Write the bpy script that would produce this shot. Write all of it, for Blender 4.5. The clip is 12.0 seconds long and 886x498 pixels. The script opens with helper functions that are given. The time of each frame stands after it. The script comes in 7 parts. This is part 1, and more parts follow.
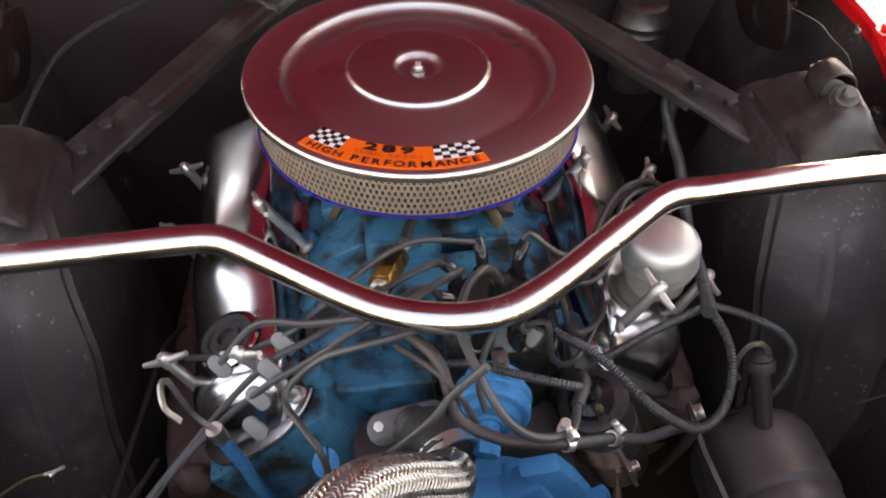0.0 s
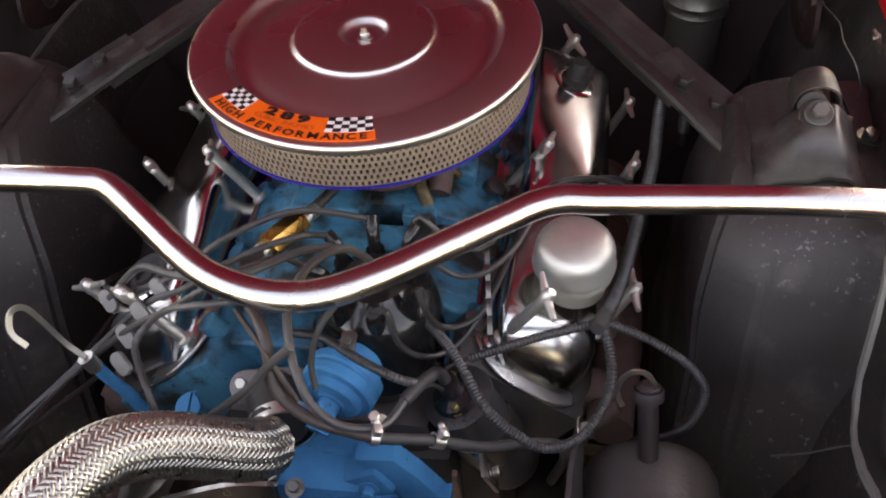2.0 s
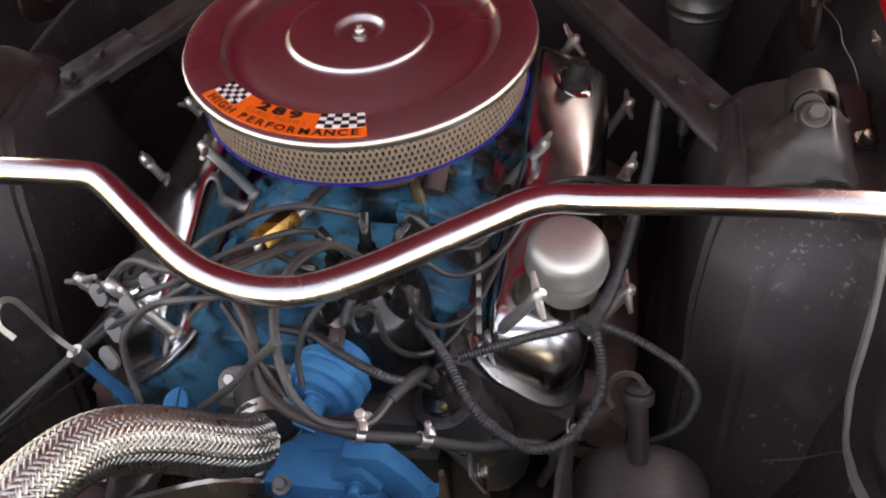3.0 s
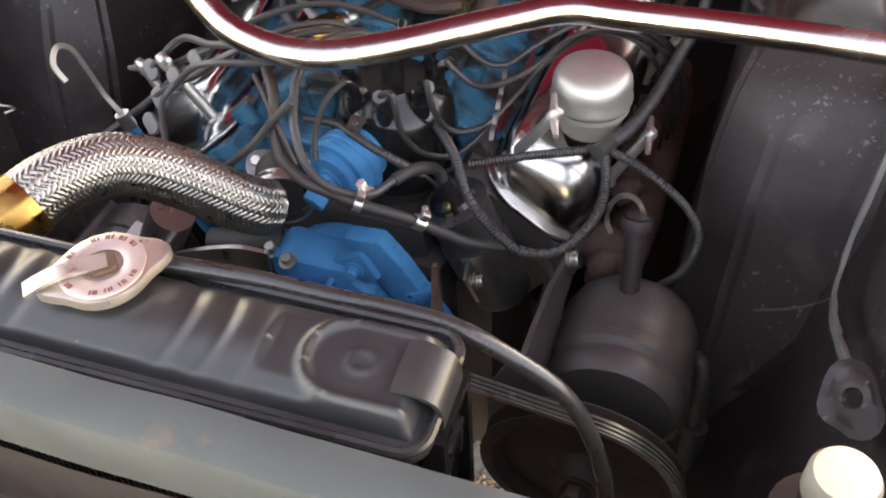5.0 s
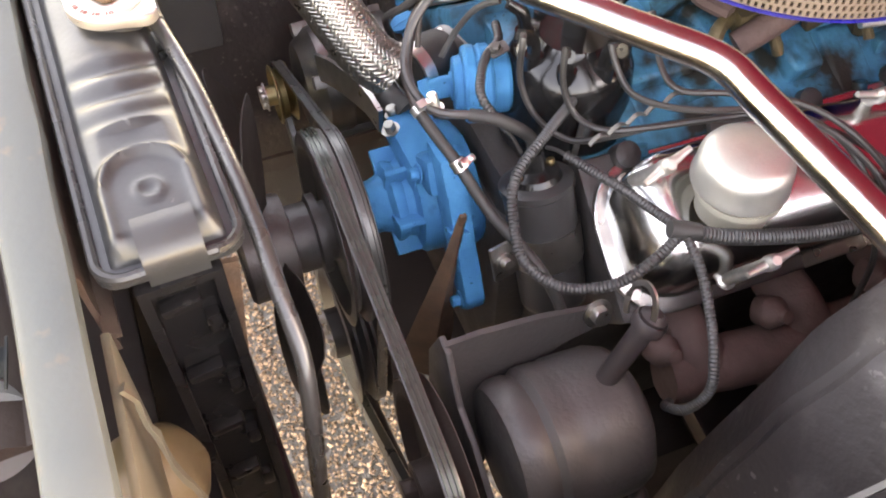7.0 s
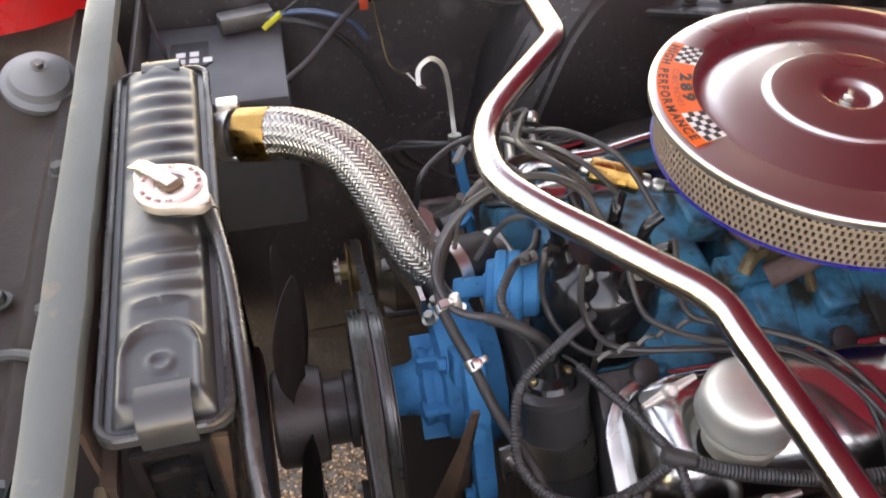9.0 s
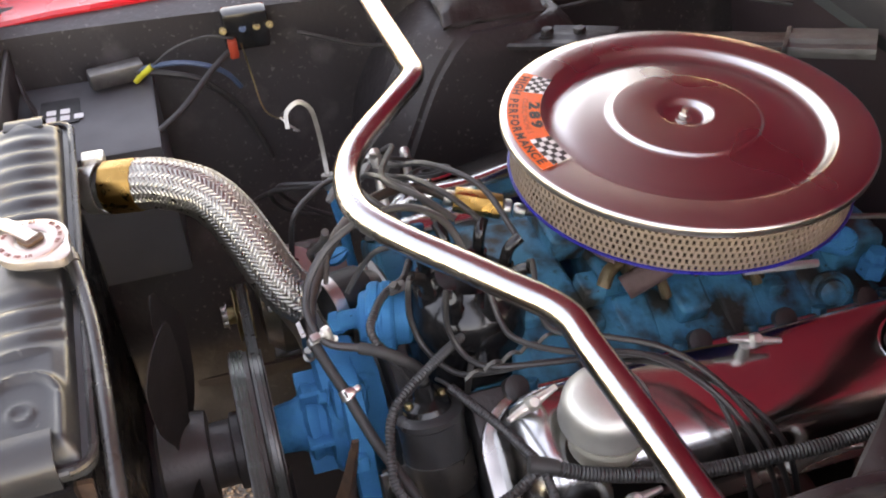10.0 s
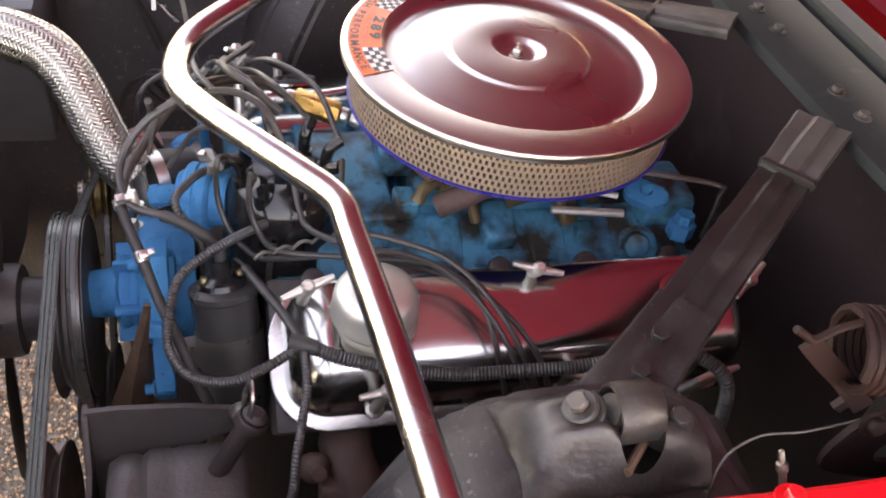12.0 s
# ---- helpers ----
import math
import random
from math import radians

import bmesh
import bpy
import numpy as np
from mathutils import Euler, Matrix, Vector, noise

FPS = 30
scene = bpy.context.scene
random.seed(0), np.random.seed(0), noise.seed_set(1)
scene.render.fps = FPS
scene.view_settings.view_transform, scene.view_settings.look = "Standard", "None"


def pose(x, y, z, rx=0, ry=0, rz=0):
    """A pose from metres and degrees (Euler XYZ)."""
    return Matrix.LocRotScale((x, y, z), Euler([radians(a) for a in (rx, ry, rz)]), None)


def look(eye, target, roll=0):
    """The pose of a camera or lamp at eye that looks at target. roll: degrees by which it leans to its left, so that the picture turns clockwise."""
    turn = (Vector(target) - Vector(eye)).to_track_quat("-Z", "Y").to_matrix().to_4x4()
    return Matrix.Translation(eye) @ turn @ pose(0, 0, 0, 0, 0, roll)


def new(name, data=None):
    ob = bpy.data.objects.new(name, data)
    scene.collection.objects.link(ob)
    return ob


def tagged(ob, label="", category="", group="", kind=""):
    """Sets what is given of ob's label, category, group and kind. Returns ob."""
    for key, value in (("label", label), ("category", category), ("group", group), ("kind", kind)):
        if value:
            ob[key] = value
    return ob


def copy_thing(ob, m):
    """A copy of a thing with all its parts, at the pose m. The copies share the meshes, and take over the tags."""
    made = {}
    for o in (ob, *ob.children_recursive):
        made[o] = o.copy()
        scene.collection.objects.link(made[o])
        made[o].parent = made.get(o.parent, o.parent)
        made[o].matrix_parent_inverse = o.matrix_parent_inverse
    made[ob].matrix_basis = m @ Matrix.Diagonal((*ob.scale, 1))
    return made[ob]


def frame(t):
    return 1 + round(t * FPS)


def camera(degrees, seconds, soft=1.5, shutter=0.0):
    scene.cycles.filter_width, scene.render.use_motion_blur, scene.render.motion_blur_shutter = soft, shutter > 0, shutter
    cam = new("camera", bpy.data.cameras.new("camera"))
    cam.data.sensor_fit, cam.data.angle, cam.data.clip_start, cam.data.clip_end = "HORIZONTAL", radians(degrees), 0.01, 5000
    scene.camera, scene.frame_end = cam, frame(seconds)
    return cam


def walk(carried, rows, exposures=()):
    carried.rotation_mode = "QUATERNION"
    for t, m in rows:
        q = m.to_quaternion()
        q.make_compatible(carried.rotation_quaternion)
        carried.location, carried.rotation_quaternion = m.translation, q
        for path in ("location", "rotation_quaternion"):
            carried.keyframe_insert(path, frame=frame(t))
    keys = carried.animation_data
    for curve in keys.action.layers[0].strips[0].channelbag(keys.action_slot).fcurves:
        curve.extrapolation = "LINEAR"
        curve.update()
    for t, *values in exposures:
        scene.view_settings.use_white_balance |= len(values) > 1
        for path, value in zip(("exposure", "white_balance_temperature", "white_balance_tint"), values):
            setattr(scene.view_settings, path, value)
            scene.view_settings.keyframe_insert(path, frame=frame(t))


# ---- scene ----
cam = camera(52.2, 12.0, 2.0)
PATH = [
    (0, (-0.089, -0.79, 1.399), (0.125, 0.659, 0.037), 0.7),
    (0.5, (0.121, -0.733, 1.398), (0.045, 0.647, -0.048), -0.0),
    (1, (0.191, -0.748, 1.416), (0.004, 0.652, -0.001), -0.2),
    (1.5, (0.207, -0.75, 1.414), (-0.027, 0.642, -0.003), -3.1),
    (2, (0.222, -0.754, 1.408), (-0.071, 0.6, -0.035), -5.5),
    (2.5, (0.233, -0.751, 1.408), (-0.076, 0.603, -0.031), -5.6),
    (2.7, (0.236, -0.748, 1.406), (-0.078, 0.604, -0.034), -5.8),
    (4.3, (0.257, -0.804, 1.333), (-0.107, 0.571, -0.073), 0.1),
    (4.5, (0.272, -0.816, 1.319), (-0.143, 0.495, -0.133), -1.7),
    (5, (0.341, -0.86, 1.315), (-0.177, 0.399, -0.15), -3.7),
    (5.5, (0.49, -0.788, 1.273), (-0.384, 0.314, -0.149), -2.7),
    (6, (0.557, -0.707, 1.257), (-0.493, 0.108, -0.238), -0.9),
    (6.5, (0.531, -0.659, 1.265), (-0.515, 0.03, -0.294), -0.1),
    (7, (0.574, -0.571, 1.307), (-0.552, -0.104, -0.278), 1.2),
    (7.5, (0.612, -0.498, 1.336), (-0.67, -0.211, -0.172), -0.1),
    (7.7, (0.614, -0.49, 1.344), (-0.716, -0.236, -0.129), -1.0),
    (9.3, (0.607, -0.474, 1.366), (-0.863, -0.189, 0.04), -1.2),
    (9.5, (0.615, -0.467, 1.371), (-0.858, -0.153, 0.054), -1.2),
    (10, (0.646, -0.437, 1.371), (-0.826, 0.002, 0.089), -1.3),
    (10.5, (0.71, -0.42, 1.376), (-0.674, 0.209, 0.076), 0.7),
    (11, (0.771, -0.447, 1.382), (-0.535, 0.344, 0.091), 2.9),
    (11.5, (0.775, -0.405, 1.366), (-0.549, 0.342, 0.067), 4.3),
    (12, (0.755, -0.313, 1.352), (-0.659, 0.193, 0.031), 9.8),
]
walk(cam, [(t, look(eye, target, roll)) for t, eye, target, roll in PATH],
     [(0.0, 3.40, 13400, 26), (2.7, 3.26, 13400, 27), (5.0, 3.57, 13200, 25), (6.0, 4.06, 13400, 26), (7.0, 4.50, 15000, 27), (7.5, 4.54, 14900, 26), (9.5, 3.48, 13000, 26), (12.0, 3.80, 13400, 31)])

# ---------------------------------------------------------------- light
world = bpy.data.worlds.new("sky")
scene.world = world
world.use_nodes = True
wn = world.node_tree.nodes
wn.clear()
sky = wn.new("ShaderNodeTexSky")
sky.sky_type = "NISHITA"
sky.sun_disc = False
sky.sun_elevation = radians(42)
sky.sun_rotation = radians(25)
sky.air_density, sky.dust_density, sky.ozone_density = 1.0, 0.4, 1.0
bg = wn.new("ShaderNodeBackground")
bg.inputs["Strength"].default_value = 0.15
wo = wn.new("ShaderNodeOutputWorld")
world.node_tree.links.new(sky.outputs[0], bg.inputs["Color"])
world.node_tree.links.new(bg.outputs[0], wo.inputs["Surface"])

sun_data = bpy.data.lights.new("sun", "SUN")
sun_data.energy = 0.5
sun_data.angle = radians(14)
sun_data.color = (0.90, 0.95, 1.0)
sun = new("sun", sun_data)
SUN_FROM = Vector((0.32, 0.70, 0.68))
sun.matrix_world = look(SUN_FROM * 5, (0, 0, 0))


# ---------------------------------------------------------------- materials
def mat(name, color, rough=0.5, metal=0.0, color2=None, scale=40.0, amount=0.5, fine=300.0, bump=0.1,
        rough_var=0.12, coat=0.0, spec=0.5, dirt=None, dirt_amount=0.35, dirt_scale=9.0, bump_size=0.002, island=0.0, speck=None, speck_cut=0.66, dirt_span=None, rough_scale=None):
    """Two scales of colour change, uneven gloss and fine relief."""
    m = bpy.data.materials.new(name)
    m.use_nodes = True
    nt = m.node_tree
    N, L = nt.nodes, nt.links
    b = N["Principled BSDF"]
    tc = N.new("ShaderNodeTexCoord")

    def noise_node(sc, detail=4.0):
        n = N.new("ShaderNodeTexNoise")
        n.inputs["Scale"].default_value = sc
        n.inputs["Detail"].default_value = detail
        L.new(tc.outputs["Object"], n.inputs["Vector"])
        return n

    def ramp(src, lo, hi):
        r = N.new("ShaderNodeMapRange")
        r.inputs["From Min"].default_value, r.inputs["From Max"].default_value = lo, hi
        L.new(src, r.inputs["Value"])
        return r.outputs["Result"]

    def mix(fac, a, c):
        x = N.new("ShaderNodeMix")
        x.data_type = "RGBA"
        for sock, v in ((x.inputs["Factor"], fac), (x.inputs["A"], a), (x.inputs["B"], c)):
            if hasattr(v, "links"):
                L.new(v, sock)
            else:
                sock.default_value = v
        return x.outputs["Result"]

    c1 = (*color, 1.0)
    c2 = (*(color2 or [v * 0.6 for v in color]), 1.0)
    n1 = noise_node(scale)
    col = mix(ramp(n1.outputs["Fac"], 0.5 - 0.25 / max(amount, 0.05), 0.5 + 0.35), c1, c2)
    if dirt:
        n2 = noise_node(dirt_scale, 8.0)
        lo, hi = dirt_span or (0.72 - dirt_amount * 0.5, 0.80)
        col = mix(ramp(n2.outputs["Fac"], lo, hi), col, (*dirt, 1.0))
    if speck:
        n4 = noise_node(150.0, 2.0)
        n5 = noise_node(11.0, 3.0)
        gate = N.new("ShaderNodeMath")
        gate.operation = "MULTIPLY"
        L.new(ramp(n4.outputs["Fac"], speck_cut, speck_cut + 0.05), gate.inputs[0])
        L.new(ramp(n5.outputs["Fac"], 0.42, 0.62), gate.inputs[1])
        col = mix(gate.outputs[0], col, (*speck, 1.0))
    if island:
        info = N.new("ShaderNodeNewGeometry")
        hsv = N.new("ShaderNodeHueSaturation")
        L.new(col, hsv.inputs["Color"])
        L.new(ramp(info.outputs["Random Per Island"], 0.0, 1.0), hsv.inputs["Value"])
        hsv_in = hsv.inputs["Value"].links[0].from_node
        hsv_in.inputs["To Min"].default_value, hsv_in.inputs["To Max"].default_value = 1 - island, 1 + island
        col = hsv.outputs["Color"]
    if hasattr(col, "links"):
        L.new(col, b.inputs["Base Color"])
    n3 = noise_node(fine, 3.0)
    rr = ramp((noise_node(rough_scale, 3.0) if rough_scale else n1).outputs["Fac"], 0.3, 0.7)
    rr.node.inputs["To Min"].default_value = max(rough - rough_var * 0.5, 0.02)
    rr.node.inputs["To Max"].default_value = min(rough + rough_var, 1.0)
    L.new(rr, b.inputs["Roughness"])
    b.inputs["Metallic"].default_value = metal
    b.inputs["Coat Weight"].default_value = coat
    b.inputs["Specular IOR Level"].default_value = spec
    if bump:
        bp = N.new("ShaderNodeBump")
        bp.inputs["Strength"].default_value = bump
        bp.inputs["Distance"].default_value = bump_size
        L.new(n3.outputs["Fac"], bp.inputs["Height"])
        L.new(bp.outputs["Normal"], b.inputs["Normal"])
    return m


CHROME = mat("chrome", (0.60, 0.595, 0.59), 0.08, 1.0, (0.52, 0.515, 0.51), 25, 0.5, 500, 0.02, 0.06)
BAR_CHROME = mat("polished_bar", (0.56, 0.555, 0.55), 0.19, 1.0, (0.47, 0.465, 0.46), 20, 0.6, 400, 0.04, 0.10)
LID_CHROME = mat("dusty_lid_chrome", (0.55, 0.54, 0.535), 0.29, 1.0, (0.49, 0.475, 0.47), 14, 0.6, 420, 0.03, 0.10,
                 rough_scale=4.0)
COIL = mat("satin_grey_black_can", (0.034, 0.033, 0.034), 0.30, 0.3, (0.060, 0.058, 0.057), 20, 0.6, 260, 0.08)
CHROME_WORN = mat("worn_chrome", (0.58, 0.57, 0.555), 0.25, 1.0, (0.48, 0.47, 0.455), 9, 0.5, 350, 0.02, 0.10)
CHROME_SHELL = mat("rippled_shell_chrome", (0.62, 0.625, 0.62), 0.16, 1.0, (0.52, 0.52, 0.51), 12, 0.6, 14, 0.02, 0.10,
                   bump_size=0.003, dirt=(0.42, 0.40, 0.38), dirt_amount=0.04, dirt_scale=34)
CHROME_DULL = mat("dull_chrome", (0.74, 0.72, 0.67), 0.36, 1.0, (0.60, 0.58, 0.54), 60, 0.6, 600, 0.06, 0.14)
STEEL = mat("bare_steel", (0.55, 0.53, 0.50), 0.32, 1.0, (0.40, 0.38, 0.35), 60, 0.6, 400, 0.1)
ZINC = mat("zinc", (0.74, 0.72, 0.67), 0.42, 0.9, (0.58, 0.55, 0.49), 90, 0.6, 400, 0.1, dirt=(0.20, 0.15, 0.10), dirt_amount=0.15, dirt_scale=60)
BRAID = mat("braided_steel", (0.44, 0.425, 0.38), 0.30, 1.0, (0.31, 0.295, 0.265), 120, 0.6, 900, 0.1, island=0.10)
BRAID_GAP = mat("hose_under_braid", (0.035, 0.03, 0.025), 0.7, 0.3, None, 120, 0.5, 500, 0.1)
BRASS = mat("gold_anodised", (0.50, 0.27, 0.085), 0.26, 1.0, (0.36, 0.19, 0.06), 60, 0.5, 400, 0.03)
BRASS_OLD = mat("old_brass", (0.42, 0.33, 0.16), 0.42, 1.0, (0.24, 0.18, 0.10), 80, 0.6, 300, 0.2)
BLUE = mat("engine_blue", (0.0004, 0.245, 0.46), 0.42, 0.0, (0.0004, 0.150, 0.33), 24, 0.7, 160, 0.35, 0.2, spec=0.06,
           dirt=(0.015, 0.04, 0.06), dirt_amount=0.20, dirt_scale=30, speck=(0.012, 0.05, 0.08), speck_cut=0.70)
BLUE_OLD = mat("grimy_engine_blue", (0.001, 0.19, 0.34), 0.48, 0.0, (0.008, 0.17, 0.23), 22, 0.7, 150, 0.45, 0.25, spec=0.35,
               dirt=(0.022, 0.022, 0.018), dirt_amount=0.50, dirt_scale=26, speck=(0.03, 0.028, 0.022), speck_cut=0.64, dirt_span=(0.44, 0.62))
BLUE_EDGE = mat("blue_base_paint", (0.012, 0.016, 0.26), 0.3, 0.0, None, 40, 0.3, 300, 0.05)
APRON = mat("satin_black_apron", (0.019, 0.0150, 0.0155), 0.48, 0.0, (0.038, 0.031, 0.031), 6, 0.9, 130, 0.35, 0.3,
            dirt=(0.088, 0.076, 0.074), dirt_amount=0.30, dirt_scale=15, speck=(0.11, 0.10, 0.095), speck_cut=0.64)
BLACK = mat("black_paint", (0.0230, 0.0165, 0.0172), 0.5, 0.0, (0.034, 0.0255, 0.0255), 12, 0.7, 260, 0.1, spec=0.35,
            dirt=(0.055, 0.046, 0.042), dirt_amount=0.24, dirt_scale=18)
# dusty black, its base lifted and reddened to paint in the haze
FIREWALL = mat("dusty_hazed_firewall_black", (0.036, 0.0230, 0.0245), 0.55, 0.0, (0.052, 0.035, 0.036), 9, 0.8, 220, 0.15, spec=0.3,
               dirt=(0.075, 0.060, 0.058), dirt_amount=0.20, dirt_scale=14)
CHANNEL = mat("channel_black", (0.007, 0.0065, 0.007), 0.25, 0.0, (0.012, 0.011, 0.011), 20, 0.6, 260, 0.1, spec=0.25)
BRACE = mat("dusty_black_brace", (0.013, 0.0115, 0.0112), 0.42, 0.0, (0.032, 0.028, 0.0265), 26, 0.8, 110, 0.5, 0.25,
            dirt=(0.090, 0.083, 0.079), dirt_amount=0.38, dirt_scale=13, speck=(0.10, 0.09, 0.085), speck_cut=0.68)
BRACE_TOP = mat("dusty_grey_brace", (0.050, 0.050, 0.047), 0.5, 0.0, (0.10, 0.10, 0.094), 30, 0.8, 120, 0.5, 0.25,
                dirt=(0.030, 0.027, 0.025), dirt_amount=0.35, dirt_scale=16)
TANK = mat("radiator_black", (0.019, 0.020, 0.021), 0.36, 0.0, (0.028, 0.028, 0.028), 14, 0.6, 240, 0.08, 0.22,
           dirt=(0.050, 0.034, 0.024), dirt_amount=0.24, dirt_scale=14, coat=0.12, speck=(0.10, 0.085, 0.070), speck_cut=0.74)
RIM_BEAD = mat("worn_black_bead", (0.017, 0.017, 0.017), 0.26, 0.1, (0.040, 0.038, 0.036), 26, 0.7, 240, 0.08)
SUPPORT = mat("grey_green_support", (0.050, 0.061, 0.061), 0.52, 0.0, (0.086, 0.096, 0.092), 14, 0.9, 200, 0.15, 0.25, spec=0.3,
              dirt=(0.16, 0.115, 0.08), dirt_amount=0.16, dirt_scale=34)
SUPPORT_DIM = mat("grimy_support_sheet", (0.030, 0.032, 0.030), 0.55, 0.0, (0.055, 0.056, 0.050), 16, 0.9, 180, 0.25, 0.25,
                  dirt=(0.10, 0.075, 0.055), dirt_amount=0.24, dirt_scale=22)
RUST = mat("rusty_steel", (0.12, 0.060, 0.032), 0.7, 0.0, (0.050, 0.030, 0.022), 50, 0.7, 260, 0.4)
PULLEY_RUST = mat("dark_rusty_pulley", (0.050, 0.030, 0.024), 0.6, 0.2, (0.028, 0.020, 0.018), 30, 0.7, 240, 0.3)
FAN_BLACK = mat("satin_fan_black", (0.016, 0.0128, 0.0118), 0.5, 0.0, (0.026, 0.020, 0.018), 18, 0.7, 200, 0.2, spec=0.3)
RUST_SHEET = mat("brown_rusty_sheet", (0.060, 0.036, 0.027), 0.62, 0.0, (0.036, 0.024, 0.020), 20, 0.8, 180, 0.3,
                 dirt=(0.020, 0.016, 0.015), dirt_amount=0.3, dirt_scale=22)
SHEET_DARK = mat("grimy_brown_sheet", (0.022, 0.0155, 0.0135), 0.6, 0.0, (0.036, 0.025, 0.020), 18, 0.8, 180, 0.3, spec=0.2,
                 dirt=(0.055, 0.038, 0.029), dirt_amount=0.25, dirt_scale=20)
MANIFOLD_RUST = mat("rusty_iron", (0.13, 0.070, 0.060), 0.75, 0.0, (0.080, 0.046, 0.040), 40, 0.7, 200, 0.4)
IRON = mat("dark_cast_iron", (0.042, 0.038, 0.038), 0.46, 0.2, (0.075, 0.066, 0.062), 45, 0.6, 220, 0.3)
CARB = mat("gold_brown_casting", (0.16, 0.11, 0.055), 0.50, 0.5, (0.070, 0.050, 0.030), 60, 0.7, 260, 0.3)
RUBBER = mat("black_rubber", (0.022, 0.021, 0.020), 0.55, 0.0, (0.035, 0.033, 0.031), 50, 0.6, 350, 0.1)
LOOM = mat("split_loom_plastic", (0.022, 0.022, 0.022), 0.36, 0.0, (0.045, 0.044, 0.043), 60, 0.5, 400, 0.05)
WIRE = mat("dusty_ignition_lead", (0.032, 0.030, 0.029), 0.38, 0.0, (0.050, 0.046, 0.044), 40, 0.6, 350, 0.08)
LEAD_DARK = mat("dark_ignition_lead", (0.020, 0.018, 0.0175), 0.36, 0.0, (0.034, 0.031, 0.029), 40, 0.6, 350, 0.08)
BROWN_HOSE = mat("brown_fuel_hose", (0.055, 0.036, 0.030), 0.45, 0.0, (0.035, 0.026, 0.022), 40, 0.6, 300, 0.1)
BAKELITE = mat("glossy_black_cap", (0.0045, 0.004, 0.0045), 0.16, 0.0, (0.014, 0.014, 0.014), 30, 0.5, 300, 0.03)
GREY_CLIP = mat("grey_nylon_clip", (0.19, 0.185, 0.17), 0.5, 0.0, (0.13, 0.125, 0.12), 40, 0.6, 300, 0.1)
RED = mat("red_car_paint", (0.62, 0.012, 0.018), 0.22, 0.0, (0.56, 0.010, 0.014), 12, 0.5, 500, 0.02, 0.1, coat=0.5,
          dirt=(0.45, 0.05, 0.05), dirt_amount=0.05, dirt_scale=60)
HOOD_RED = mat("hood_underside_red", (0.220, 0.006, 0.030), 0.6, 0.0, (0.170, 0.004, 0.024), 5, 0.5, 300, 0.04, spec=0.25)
ORANGE = mat("orange_vinyl", (0.86, 0.12, 0.015), 0.35, 0.0, (0.80, 0.10, 0.012), 30, 0.4, 300, 0.02)
INK = mat("black_ink", (0.012, 0.010, 0.010), 0.4, 0.0, None, 60, 0.3, 300, 0.02)
INK_FAINT = mat("faded_ink", (0.50, 0.07, 0.012), 0.4, 0.0, None, 60, 0.3, 300, 0.02)
WHITE = mat("white_print", (0.78, 0.77, 0.74), 0.4, 0.0, (0.70, 0.69, 0.66), 40, 0.4, 300, 0.02)
SCREEN = mat("tan_metal_screen", (0.39, 0.28, 0.215), 0.5, 0.4, (0.24, 0.18, 0.13), 30, 0.6, 400, 0.08)
PAPER = mat("brown_filter_paper", (0.055, 0.036, 0.020), 0.9, 0.0, (0.035, 0.024, 0.014), 60, 0.6, 300, 0.2)
GRAVEL = mat("tan_gravel", (0.46, 0.31, 0.21), 0.85, 0.0, (0.20, 0.125, 0.085), 60, 0.7, 120, 0.6, bump_size=0.006, island=0.75)
SOIL = mat("gravel_bed", (0.22, 0.205, 0.19), 0.9, 0.0, (0.14, 0.13, 0.12), 45, 0.8, 90, 0.9, bump_size=0.01)
BATTERY = mat("battery_grey_plastic", (0.075, 0.076, 0.080), 0.45, 0.0, (0.060, 0.060, 0.062), 20, 0.5, 300, 0.05)
CAP_PINK = mat("faded_pink_print", (0.56, 0.40, 0.36), 0.36, 0.55, (0.60, 0.50, 0.46), 90, 0.6, 300, 0.05)
PRINT_RED = mat("faded_red_ink", (0.30, 0.10, 0.085), 0.5, 0.0, None, 60, 0.4, 300, 0.02)
CAP_TIN = mat("tinned_cap", (0.58, 0.53, 0.48), 0.30, 0.85, (0.62, 0.54, 0.47), 70, 0.6, 300, 0.1)
CAP_SATIN = mat("satin_tin", (0.66, 0.65, 0.60), 0.44, 0.85, (0.52, 0.51, 0.46), 38, 0.7, 420, 0.08, 0.12,
                dirt=(0.45, 0.40, 0.33), dirt_amount=0.12, dirt_scale=40)
STEEL_GREY = mat("dull_grey_steel", (0.36, 0.35, 0.33), 0.42, 1.0, (0.26, 0.25, 0.23), 60, 0.6, 400, 0.1)
STEEL_DARK = mat("grimy_steel", (0.22, 0.21, 0.20), 0.40, 0.9, (0.12, 0.11, 0.10), 50, 0.7, 300, 0.2, dirt=(0.05, 0.045, 0.04), dirt_amount=0.25, dirt_scale=35)
YELLOW = mat("yellow_plastic", (0.80, 0.72, 0.06), 0.4, 0.0, None, 60, 0.3, 300, 0.03)
RED_PLASTIC = mat("red_plastic", (0.55, 0.06, 0.025), 0.45, 0.0, None, 60, 0.4, 300, 0.05)
BLUE_WIRE = mat("blue_wire", (0.07, 0.13, 0.22), 0.45, 0.0, None, 60, 0.4, 300, 0.05)
CREAM = mat("cream_rubber", (0.31, 0.29, 0.235), 0.5, 0.0, (0.38, 0.35, 0.28), 60, 0.4, 300, 0.05)
OCHRE = mat("ochre_lamp_housing", (0.17, 0.115, 0.055), 0.5, 0.0, (0.13, 0.10, 0.06), 30, 0.6, 260, 0.1)
